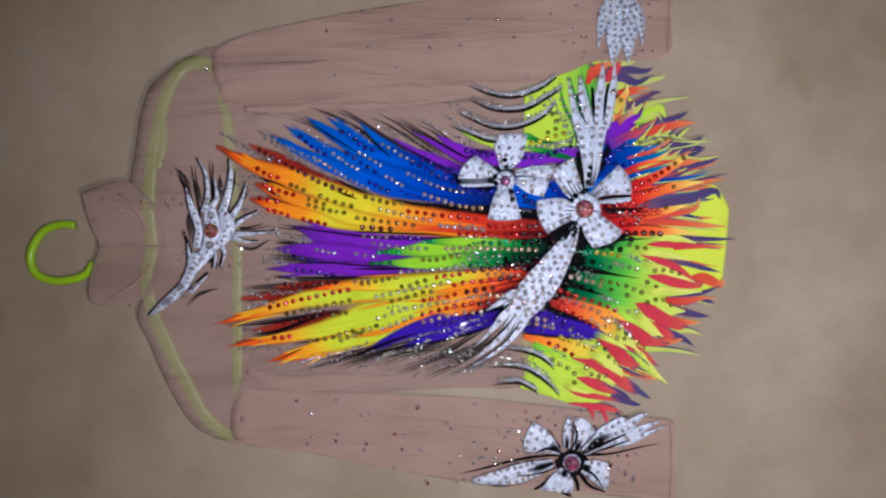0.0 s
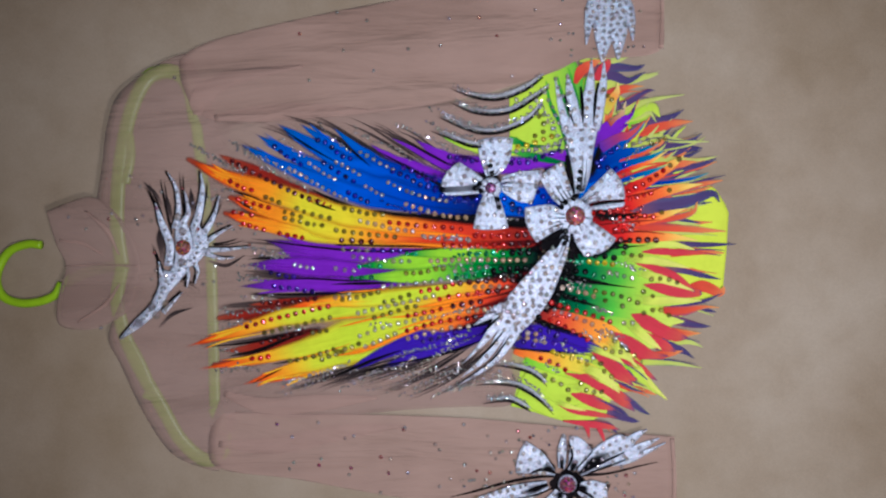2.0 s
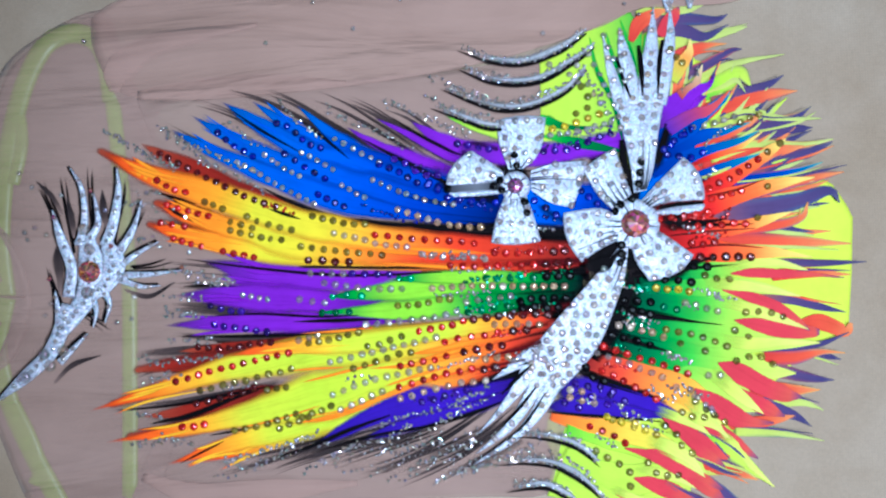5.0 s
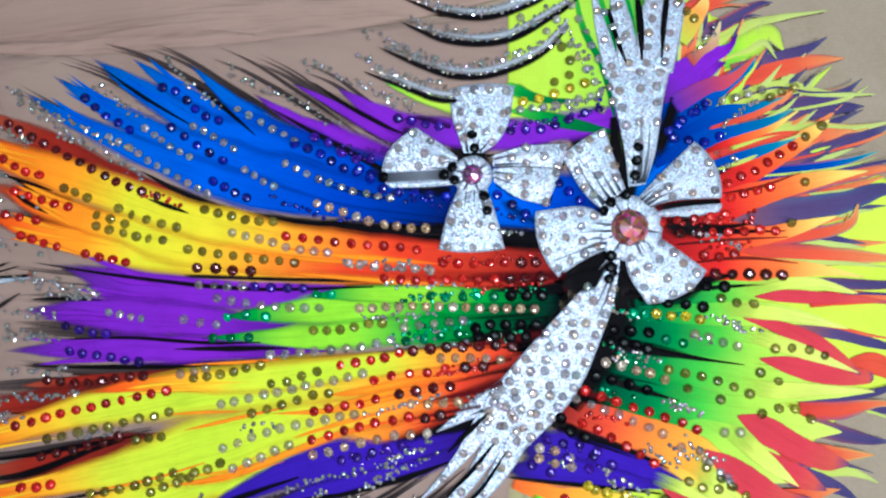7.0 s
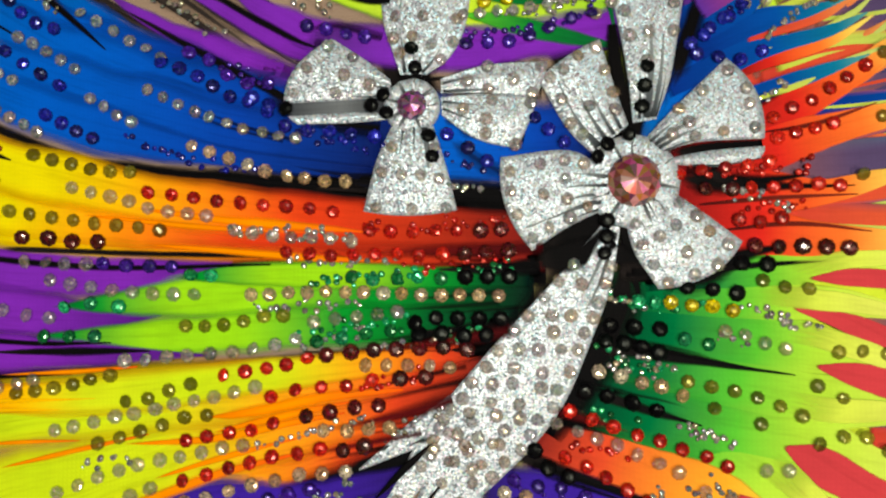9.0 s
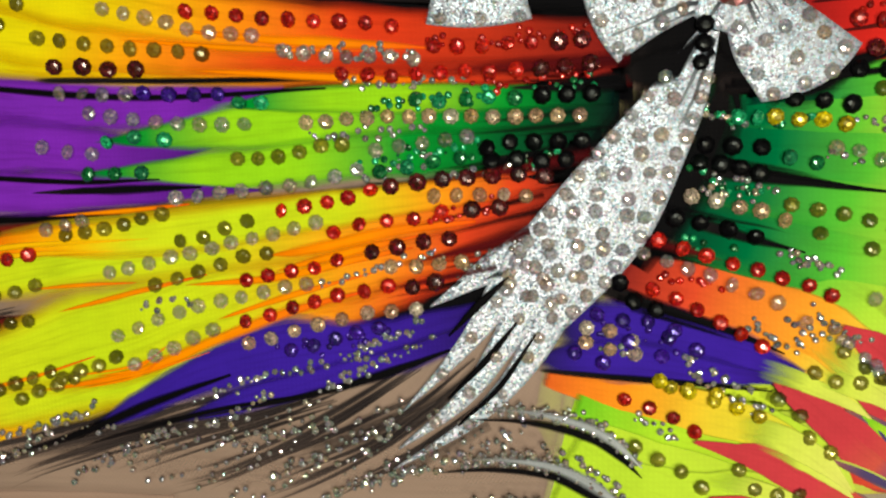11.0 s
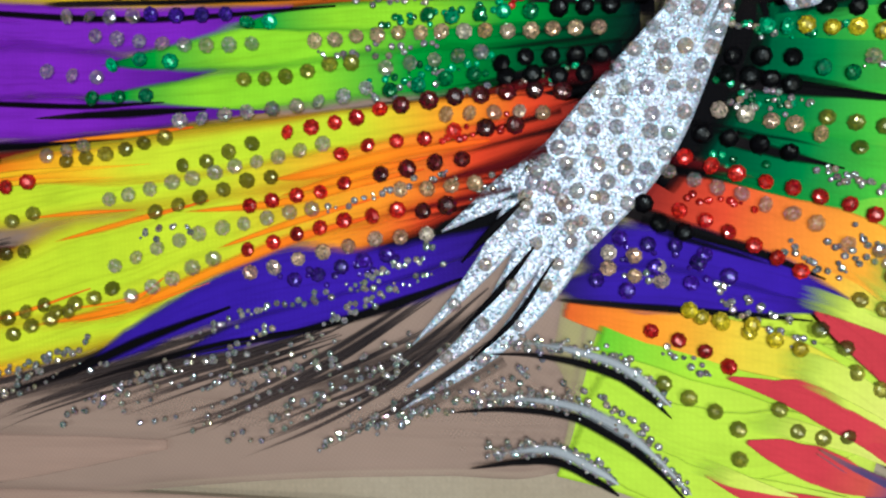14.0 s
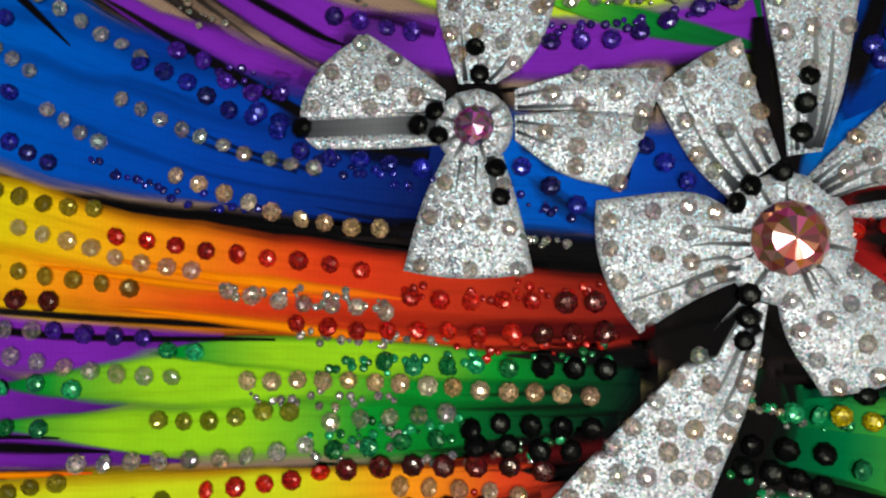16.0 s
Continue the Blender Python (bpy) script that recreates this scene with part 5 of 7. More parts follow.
# side feathers: dark curved strokes edged with crystals
begin(0.47)
lick("flame", leotard, [(141.0, 52.0, 5.0), (149.0, 66.0, 15.0), (157.0, 80.0, 17.0), (168.0, 92.0, 3.0)], BLUE, BLUE_EDGE)
begin(0.5)
for p, k in (
    ([(128.0, 25.0, 9.0), (116.0, 6.0, 28.8), (99.0, -18.0, 31.2), (82.0, -40.0, 14.0), (67.0, -54.0, 3.0)], 0.85),
    ([(135.0, 21.0, 15.4), (131.0, -5.0, 27.0), (120.0, -27.0, 27.0), (106.0, -49.0, 12.5)], 0.85),
    ([(94.0, 29.0, 9.0), (108.0, 16.0, 16.8), (122.0, 18.0, 18.0), (131.0, 29.0, 9.0)], 0.95),
    ([(139.0, 18.0, 12.0), (155.0, 6.0, 21.0), (173.0, 12.0, 10.3), (187.0, 15.0, 1.8)], 0.9),
    ([(149.0, 41.0, 9.0), (163.0, 38.0, 15.0), (180.0, 38.0, 7.8), (197.0, 40.0, 1.2)], 0.9),
    ([(152.0, 55.0, 6.0), (173.0, 63.0, 12.0), (191.0, 70.0, 3.1)], 0.6),
    ([(150.0, 70.0, 12.0), (157.0, 88.0, 15.0), (162.0, 104.0, 9.0)], 0.8),
    ([(135.0, 61.0, 9.0), (132.0, 83.0, 12.0), (131.0, 95.0, 6.0)], 0.9),
    ([(20.0, 41.0, 1.2), (43.0, 40.0, 10.0), (66.0, 37.0, 15.5), (91.0, 34.0, 15.0), (105.0, 32.0, 6.0)], 0.85),
    ([(2.0, 74.0, 1.8), (16.0, 68.0, 15.0), (31.0, 62.0, 15.0), (48.0, 59.0, 9.0)], 0.7),
    ([(69.0, 57.0, 6.0), (83.0, 47.0, 15.0), (94.0, 41.0, 9.0)], 0.5),
    ([(19.0, 94.0, 1.8), (31.0, 97.0, 6.0), (49.0, 92.0, 9.0)], 0.5),
):
    lick("black_stroke", leotard, p, BLACK, soft=1.0, strength=k, fade=0.3)
for p in ([(181.0, 55.0, 0.6), (201.0, 58.0, 2.4), (222.0, 65.0, 0.6)], [(159.0, 30.0, 1.2), (185.0, 32.0, 2.4), (214.0, 33.0, 0.6)], [(167.0, 21.0, 1.2), (193.0, 23.0, 2.5), (218.0, 20.0, 0.6)]):
    lick("black_stroke", leotard, p, [(0, (60, 8, 14)), (1, (120, 40, 30))], soft=0.8)
for p in (
    [(48.0, 11.0, 0.6), (71.0, 11.0, 2.4), (96.0, 10.0, 6.0)], [(37.0, -5.0, 0.6), (65.0, -5.0, 2.1), (93.0, -3.0, 4.0)], [(26.0, -18.0, 0.5), (54.0, -18.0, 2.0), (87.0, -14.0, 7.8)], [(31.0, -22.0, 0.6), (56.0, -19.0, 2.4), (84.0, -18.0, 4.5)],
    [(20.0, -40.0, 0.6), (48.0, -34.0, 2.4), (76.0, -28.0, 6.6)], [(17.0, -49.0, 0.6), (42.0, -45.0, 2.1), (70.0, -41.0, 4.5)], [(9.0, -59.0, 0.6), (37.0, -54.0, 2.0), (62.0, -49.0, 4.0)], [(70.0, -27.0, 0.6), (84.0, -23.0, 3.0), (93.0, -19.0, 5.0)],
    [(189.0, 6.0, 0.6), (161.0, 5.0, 2.4), (138.0, 6.0, 6.6)], [(178.0, -29.0, 0.6), (154.0, -22.0, 3.0), (125.0, -17.0, 7.8)], [(155.0, -44.0, 0.5), (136.0, -37.0, 2.4), (117.0, -33.0, 4.5)], [(144.0, -54.0, 0.6), (125.0, -47.0, 2.4), (109.0, -44.0, 4.2)], [(151.0, -78.0, 0.5), (129.0, -69.0, 2.5), (105.0, -61.0, 4.5)],
    [(2.0, 50.0, 0.6), (31.0, 43.0, 3.0), (66.0, 40.0, 3.5)], [(-39.0, 78.0, 0.6), (-10.0, 62.0, 2.4), (19.0, 53.0, 3.0)], [(201.0, 49.0, 0.5), (177.0, 45.0, 2.1), (157.0, 43.0, 4.2)],
):
    for k in range(3):
        dx, dy = random.gauss(0, 4.0), random.gauss(0, 1.8)
        lick("black_stroke", leotard, [(x + dx, y + dy, w * random.uniform(0.8, 1.4)) for x, y, w in p], BLACK, soft=1.0, strength=0.5, fade=0.6)
for p in ([(31.0, -22.0, 1.8), (62.0, -18.0, 7.5), (93.0, -13.0, 11.0)], [(17.0, -49.0, 1.8), (45.0, -44.0, 7.8), (73.0, -37.0, 12.0)], [(31.0, 15.0, 1.8), (65.0, 15.0, 7.2), (105.0, 16.0, 9.2)], [(9.0, -57.0, 1.0), (34.0, -53.0, 4.0), (62.0, -48.0, 4.8)], [(139.0, -50.0, 0.8), (125.0, -45.0, 6.0), (109.0, -41.0, 7.5)]):
    lick("wine_stroke", leotard, p, [(0, (120, 16, 22)), (1, (60, 6, 14))], soft=1.0, strength=0.65, fade=0.6)
lick("black_stroke", leotard, [(100.0, 9.0, 6.0), (110.0, 12.0, 15.0), (120.0, 14.0, 15.5), (129.0, 19.0, 12.0)], BLACK, soft=0.8, fade=0.3)
FEATHERS = (
    [(23.0, 161.0, 0.8), (48.0, 151.0, 3.2), (70.0, 149.0, 4.0), (94.0, 157.0, 4.0), (111.0, 168.0, 1.2)],
    [(23.0, 148.0, 0.7), (48.0, 137.0, 3.5), (77.0, 136.0, 4.2), (103.0, 149.0, 3.2), (116.0, 158.0, 0.8)],
    [(11.0, 135.0, 0.8), (44.0, 120.0, 3.6), (69.0, 118.0, 3.6), (95.0, 128.0, 3.6), (110.0, 143.0, 0.8)],
    [(4.0, 122.0, 0.7), (25.0, 113.0, 2.8), (43.0, 106.0, 3.5), (61.0, 105.0, 1.2)],
    [(52.0, -98.0, 0.4), (70.0, -99.0, 2.0), (89.0, -104.0, 3.2), (99.0, -110.0, 3.2), (107.0, -118.0, 0.4)],
    [(40.0, -116.0, 0.4), (57.0, -115.0, 2.0), (76.0, -117.0, 2.8), (90.0, -123.0, 4.7), (102.0, -133.0, 2.0), (112.0, -144.0, 0.6)],
    [(46.0, -133.0, 0.4), (61.0, -131.0, 2.4), (73.0, -131.0, 3.2), (85.0, -137.0, 3.0), (91.0, -141.0, 0.8)],
)
for p in FEATHERS:
    lick("black_stroke", leotard, [(x, y, w * 1.35) for x, y, w in p], BLACK, soft=0.9)
    lick("grey_stroke", leotard, [(x, y + 3.4, w * 1.5) for x, y, w in p], [(0, (150, 140, 138)), (0.3, (150, 152, 160)), (1, (176, 178, 184))], soft=1.0, strength=0.8, fade=0.4)

# ---- silver bows ----


def wing(name, parent, pts, z=1.2, dome=1.6):
    verts, faces, dye, flow = ribbon(pts, z, METAL, dome=dome, ragged=0.02, across=10, thick=0.9)
    return put_mesh(name, verts, faces, SILVER, parent)


def pleat(parent, pts, z):
    verts, faces, dye, flow = ribbon(pts, z, BLACK, dome=0.25, ragged=0.04, thick=0.4)
    return put_mesh("pleat", verts, faces, DYED, parent, "dark strip on the glitter cloth", dye=dye, flow=flow)


def cabochon(parent, x, y, size, z, colour="aurora"):
    verts, faces = gem_shape(14, 0.03)
    m = pose(x * MM, y * MM, z * MM, 3, -4, 10) @ Matrix.Diagonal((size * MM, size * MM, size * MM * 1.1, 1))
    return put_mesh("centre_stone", [tuple(m @ Vector(v)) for v in verts], faces, GEMS[colour], parent, "large round iridescent cut stone", smooth=False)


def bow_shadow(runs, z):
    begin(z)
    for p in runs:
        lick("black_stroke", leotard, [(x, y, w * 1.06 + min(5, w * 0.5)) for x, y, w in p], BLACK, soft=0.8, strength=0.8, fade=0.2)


class Loft:
    """A cut of stiff glitter cloth between two edge lines that run out from a knot, with a bowed free end and pressed pleats."""

    def __init__(self, near, far, bulge=0.0, pleats=3, dome=1.5, z=1.2, turn=0.0, open_end=0):
        self.near, self.far = spline(near, 24), spline(far, 24)
        self.bulge, self.pleats, self.dome, self.z, self.turn, self.open_end = bulge, pleats, dome, z, turn, open_end

    def at(self, u, v):
        """Plan and height at u from the knot to the end and v from -1 to 1 across."""
        k = u * 23
        i = min(22, int(k))
        a = self.near[i] + (self.near[i + 1] - self.near[i]) * (k - i)
        b = self.far[i] + (self.far[i + 1] - self.far[i]) * (k - i)
        x, y = a + (b - a) * (v + 1) / 2
        out = (self.near[-1] + self.far[-1] - self.near[-2] - self.far[-2]) / 2
        out = out / (np.linalg.norm(out) + 1e-9)
        push = self.bulge * (1 - v * v) * u ** 3
        h = self.z + self.dome * (1 - v * v) * (0.6 + 0.4 * math.sin(math.pi * min(1, u * 0.9))) * (1 - 0.7 * self.open_end * u ** 3)
        h += 0.35 * math.cos(self.pleats * math.pi * v + self.turn) * (1 - u) ** 1.2
        h += 0.22 * math.exp(-((1 - abs(v)) / 0.07) ** 2) + 0.18 * (1 - self.open_end) * math.exp(-((1 - u) / 0.05) ** 2)
        h -= 0.6 * self.open_end * u ** 8
        return x + out[0] * push, y + out[1] * push, h

    def mesh(self, name, parent, nu=22, nv=18, label=""):
        verts, faces, row = [], [], nv + 3
        for i in range(nu + 1):
            for j in range(-1, nv + 2):
                x, y, h = self.at(i / nu, min(1, max(-1, 2 * j / nv - 1)))
                verts.append((x * MM, y * MM, (h if 0 <= j <= nv else 0.5) * MM))
        for i in range(nu):
            for j in range(row - 1):
                a = i * row + j
                faces.append((a, a + row, a + row + 1, a + 1))
        base = len(verts)
        for j in range(row):
            x, y, h = verts[nu * row + j]
            verts.append((x, y, 0.5 * MM))
        for j in range(row - 1):
            a = nu * row + j
            faces.append((a, base + j, base + j + 1, a + 1))
        return put_mesh(name, verts, faces, SILVER, parent, label)

    def strip(self, grow=0.0):
        """The same cut as a line with widths, for what is painted under it."""
        out = []
        for u in (0.0, 0.25, 0.5, 0.75, 1.0):
            a, b = np.array(self.at(u, -1)[:2]), np.array(self.at(u, 1)[:2])
            out.append((*((a + b) / 2), np.linalg.norm(b - a) + grow))
        return out

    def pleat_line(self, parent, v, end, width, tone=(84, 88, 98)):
        """A dark strip that runs out from the knot along a pleat and fades."""
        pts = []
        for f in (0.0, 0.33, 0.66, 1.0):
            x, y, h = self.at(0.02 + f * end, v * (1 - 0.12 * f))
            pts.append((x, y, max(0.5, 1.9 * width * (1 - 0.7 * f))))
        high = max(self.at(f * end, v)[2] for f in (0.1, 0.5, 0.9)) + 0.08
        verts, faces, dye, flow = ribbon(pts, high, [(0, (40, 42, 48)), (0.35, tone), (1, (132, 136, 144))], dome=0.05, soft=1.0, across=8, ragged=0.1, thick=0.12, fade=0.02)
        put_mesh("pleat", verts, faces, DYED, parent, "dark strip on the glitter cloth", dye=dye, flow=flow)

    def studs(self, parent, step, size, margin=0.76, start=0.28, colour="champagne"):
        """Crystals in staggered rows."""
        mid = spline(self.strip(), 20)
        length = np.hypot(*np.diff(mid[:, :2], axis=0).T).sum()
        n = max(2, round(length * (1 - start) / (step * 0.86)))
        for k in range(n):
            u = start + (0.94 - start) * k / (n - 1)
            w = np.linalg.norm(np.array(self.at(u, -1)[:2]) - np.array(self.at(u, 1)[:2])) * margin
            count = max(1, round(w / step) + (k % 2))
            for c in range(count):
                v = 0.0 if count == 1 else margin * (2 * c / (count - 1) - 1)
                x, y, h = self.at(u, v + random.gauss(0, 0.03))
                stones(random.choice((colour, "pale", "crystal", colour)), [(x + random.gauss(0, 0.5), y + random.gauss(0, 0.5))], size, h - 0.25, parent)


SMALL = (
    Loft([(52.0, 76.4), (42.7, 84.0), (31.0, 91.8)], [(52.1, 70.3), (35.9, 69.4), (13.7, 68.6)], 4.5),
    Loft([(55.5, 78.0), (52.4, 87.5), (49.6, 96.9), (48.5, 111.2)], [(64.7, 78.0), (72.8, 83.9), (78.6, 94.4), (81.6, 112.2)], 2.0, 4),
    Loft([(70.0, 76.4), (86.6, 81.0), (107.8, 81.9)], [(70.0, 71.2), (86.6, 70.9), (103.8, 69.3)], 0.5, 2, 1.0),
    Loft([(70.0, 69.6), (84.3, 70.6), (103.8, 69.2)], [(70.1, 63.3), (82.0, 54.7), (96.2, 50.8)], 0.8, 2, 1.3),
    Loft([(52.1, 59.4), (46.5, 46.7), (42.1, 29.4)], [(67.1, 59.4), (71.7, 44.3), (75.1, 29.4)], 1.8, 3),
)
SMALL_FLAP = Loft([(52.1, 64.6), (36.0, 64.8), (15.2, 63.9)], [(52.1, 62.2), (36.0, 61.1), (18.4, 61.0)], 0.3, 1, 0.6)
LARGE = (
    Loft([(123.0, 48.4), (114.0, 58.1), (104.5, 75.6)], [(135.7, 58.5), (131.3, 72.0), (126.2, 89.5)], 1.0, 5),
    Loft([(140.8, 53.0), (152.9, 65.4), (170.3, 81.6)], [(146.9, 48.4), (159.4, 52.0), (182.5, 52.9)], 4.0, 3),
    Loft([(126.4, 43.8), (113.9, 50.0), (90.7, 47.8)], [(129.6, 30.1), (114.8, 23.3), (101.2, 14.7)], 4.0, 5),
    Loft([(133.0, 31.7), (136.2, 14.7), (144.5, 0.8)], [(148.2, 36.3), (160.0, 27.8), (173.7, 17.0)], 4.5, 3),
)
LARGE_FLAP = Loft([(149.8, 46.6), (163.9, 48.9), (182.4, 50.2)], [(150.7, 44.3), (166.0, 43.3), (180.8, 46.0)], 0.5, 1, 0.7)
UP = Loft([(137.3, 59.2), (135.9, 76.6), (132.1, 100.1), (127.3, 121.0)], [(145.5, 60.4), (151.2, 76.6), (155.9, 102.3), (160.5, 121.0)], 0.0, 3, 0.8, 1.0, open_end=1)
DOWN = Loft([(125.8, 23.8), (108.8, 4.5), (90.4, -14.7), (73.7, -33.3), (64.0, -45.0), (62.0, -57.0)], [(131.8, 22.5), (128.1, 2.1), (121.4, -15.5), (112.0, -36.8), (100.1, -52.7), (83.5, -68.7)], 0.0, 2, 0.9, 1.0, open_end=1)
UP_TIPS = (
    [(132.5, 116.0, 10.0), (128.5, 132.0, 7.8), (125.0, 148.0, 4.8), (122.0, 165.0, 1.1)],
    [(140.0, 118.0, 11.0), (138.0, 139.0, 9.8), (135.0, 155.0, 7.7), (133.0, 171.0, 1.1)],
    [(148.0, 118.0, 12.0), (151.0, 142.0, 11.6), (154.0, 161.0, 8.0), (156.0, 184.0, 0.9)],
    [(156.0, 118.0, 11.0), (161.5, 142.0, 10.9), (166.0, 161.0, 6.8), (167.0, 184.0, 1.1)],
)
TAIL_TIPS = (
    [(76.0, -36.0, 6.0), (60.0, -48.0, 8.5), (51.0, -54.0, 5.0), (40.2, -60.4, 0.6)],
    [(75.0, -44.0, 8.0), (66.0, -53.0, 11.0), (57.0, -66.0, 8.0), (47.0, -78.0, 4.6), (35.0, -91.0, 0.6)],
    [(80.0, -48.0, 9.0), (72.0, -59.0, 12.0), (61.0, -77.0, 8.0), (48.0, -93.0, 5.2), (28.0, -108.0, 0.6)],
    [(90.0, -48.0, 9.0), (80.0, -63.0, 12.0), (68.0, -83.0, 8.0), (51.0, -100.0, 4.2), (26.0, -115.0, 0.5)],
    [(63.0, -60.0, 5.0), (52.0, -72.0, 4.4), (42.0, -83.0, 2.8), (30.0, -95.0, 0.5)],
)
STONES = {"small": (59.6, 66.7), "large": (136.7, 38.6)}
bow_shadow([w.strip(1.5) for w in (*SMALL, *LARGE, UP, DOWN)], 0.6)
lick("grey_stroke", leotard, [(15.0, 66.5, 5.6), (34.0, 66.8, 6.0), (52.0, 67.0, 5.6)], [(0, (60, 62, 72)), (0.5, (104, 106, 116)), (1, (44, 44, 52))], soft=0.2)
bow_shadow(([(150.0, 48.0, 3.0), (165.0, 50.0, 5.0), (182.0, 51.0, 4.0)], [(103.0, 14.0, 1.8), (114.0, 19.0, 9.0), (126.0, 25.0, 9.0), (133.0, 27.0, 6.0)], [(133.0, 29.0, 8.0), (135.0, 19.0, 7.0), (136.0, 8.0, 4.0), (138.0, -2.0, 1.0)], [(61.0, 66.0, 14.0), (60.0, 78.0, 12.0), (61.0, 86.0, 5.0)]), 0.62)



def thing_part(name, stone, size, label, out=0.62):
    """The knot of the bow, a low crimped ring round its stone, which carries the wings."""
    verts, faces, k = [], [], 48
    for r, h in ((0.2, 2.7), (0.44, 2.7), (0.5 + (out - 0.5) * 0.35, 2.6), (0.5 + (out - 0.5) * 0.65, 2.4), (out * 0.96, 1.9), (out, 0.8)):
        for i in range(k):
            a = 2 * math.pi * i / k
            crimp = (0.4 * math.sin(13 * a + 0.7) + 0.25 * math.sin(6 * a)) * (r > 0.5)
            verts.append(((stone[0] + size * r * math.cos(a)) * MM, (stone[1] + size * r * math.sin(a)) * MM, (h + crimp) * MM))
    for j in range(5):
        for i in range(k):
            n = (i + 1) % k
            faces.append((j * k + i, (j + 1) * k + i, (j + 1) * k + n, j * k + n))
    knot = put_mesh(name, verts, faces, SILVER, leotard, label)
    # dark strips radiating over the crimped ring
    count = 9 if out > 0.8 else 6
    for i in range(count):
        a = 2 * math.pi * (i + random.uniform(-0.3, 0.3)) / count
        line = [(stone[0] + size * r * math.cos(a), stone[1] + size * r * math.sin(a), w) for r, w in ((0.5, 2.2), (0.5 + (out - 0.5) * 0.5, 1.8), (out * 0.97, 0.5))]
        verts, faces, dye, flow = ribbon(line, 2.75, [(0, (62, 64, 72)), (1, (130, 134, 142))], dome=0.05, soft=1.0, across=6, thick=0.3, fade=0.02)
        put_mesh("pleat", verts, faces, DYED, knot, "dark strip on the glitter cloth", dye=dye, flow=flow)
    return knot


def bow(wings, flap, stone, size, label, step, out):
    knot = thing_part("bow", stone, size, label, out)
    for w in wings:
        w.mesh("wing", knot)
        w.studs(knot, step, 5.0)
    flap.mesh("flap", knot, nv=6)
    cabochon(knot, *stone, size, 2.6)
    return knot


small_bow = bow(SMALL, SMALL_FLAP, STONES["small"], 10.6, "silver glitter bow with a round stone", 7.4, 0.95)
large_bow = bow(LARGE, LARGE_FLAP, STONES["large"], 18.4, "larger silver glitter bow with a round stone", 7.4, 0.9)
ribbon_up = UP.mesh("ribbon_tail", leotard, 26)
for p in UP_TIPS:
    wing("ribbon_tip", ribbon_up, p, 0.7, 0.45)
ribbon_tail = DOWN.mesh("ribbon_tail", leotard, 40, 20)
for p in TAIL_TIPS:
    wing("ribbon_tip", ribbon_tail, p, 0.7, 0.45)
UP.studs(ribbon_up, 8.2, 5.2, 0.72, 0.4)
DOWN.studs(ribbon_tail, 7.6, 5.2, 0.8, 0.14)
for runs, owner in ((UP_TIPS, ribbon_up), (TAIL_TIPS[1:4], ribbon_tail)):
    for p in runs:
        scatter_on(p, 8.6, "champagne", 4.6, 1.2, 0.4, owner)

# dark strips along the pleats that run out from the knots: how far across, how far out, how wide
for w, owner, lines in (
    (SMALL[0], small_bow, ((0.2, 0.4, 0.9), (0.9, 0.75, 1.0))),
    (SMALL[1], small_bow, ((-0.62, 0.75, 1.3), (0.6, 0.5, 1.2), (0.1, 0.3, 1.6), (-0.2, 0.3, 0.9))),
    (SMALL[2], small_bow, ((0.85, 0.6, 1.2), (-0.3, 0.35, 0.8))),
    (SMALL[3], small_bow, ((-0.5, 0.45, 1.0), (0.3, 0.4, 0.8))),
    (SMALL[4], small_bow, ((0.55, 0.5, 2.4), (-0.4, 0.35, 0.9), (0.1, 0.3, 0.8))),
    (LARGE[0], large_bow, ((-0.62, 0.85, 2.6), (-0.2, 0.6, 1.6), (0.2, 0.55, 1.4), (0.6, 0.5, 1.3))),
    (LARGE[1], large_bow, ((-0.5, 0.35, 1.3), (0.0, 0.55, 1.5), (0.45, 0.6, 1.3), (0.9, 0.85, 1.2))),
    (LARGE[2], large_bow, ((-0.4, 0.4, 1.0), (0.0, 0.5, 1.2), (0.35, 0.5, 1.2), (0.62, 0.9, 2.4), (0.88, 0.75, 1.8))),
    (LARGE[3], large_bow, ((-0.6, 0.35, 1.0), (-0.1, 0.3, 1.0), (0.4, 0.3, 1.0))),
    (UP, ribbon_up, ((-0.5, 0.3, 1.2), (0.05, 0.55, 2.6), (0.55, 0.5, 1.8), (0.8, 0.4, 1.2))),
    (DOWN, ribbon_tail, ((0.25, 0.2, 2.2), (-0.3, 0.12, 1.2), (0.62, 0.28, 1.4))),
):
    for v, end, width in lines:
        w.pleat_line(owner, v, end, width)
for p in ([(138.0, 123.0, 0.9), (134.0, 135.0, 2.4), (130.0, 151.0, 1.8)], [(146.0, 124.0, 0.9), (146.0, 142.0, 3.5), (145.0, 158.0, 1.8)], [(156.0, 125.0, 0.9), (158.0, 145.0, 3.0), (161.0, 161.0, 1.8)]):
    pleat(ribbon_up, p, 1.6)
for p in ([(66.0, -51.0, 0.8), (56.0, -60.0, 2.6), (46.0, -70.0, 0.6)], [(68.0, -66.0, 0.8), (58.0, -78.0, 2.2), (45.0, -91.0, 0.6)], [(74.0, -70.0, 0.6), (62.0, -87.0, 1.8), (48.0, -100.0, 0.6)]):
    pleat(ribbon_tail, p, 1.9)

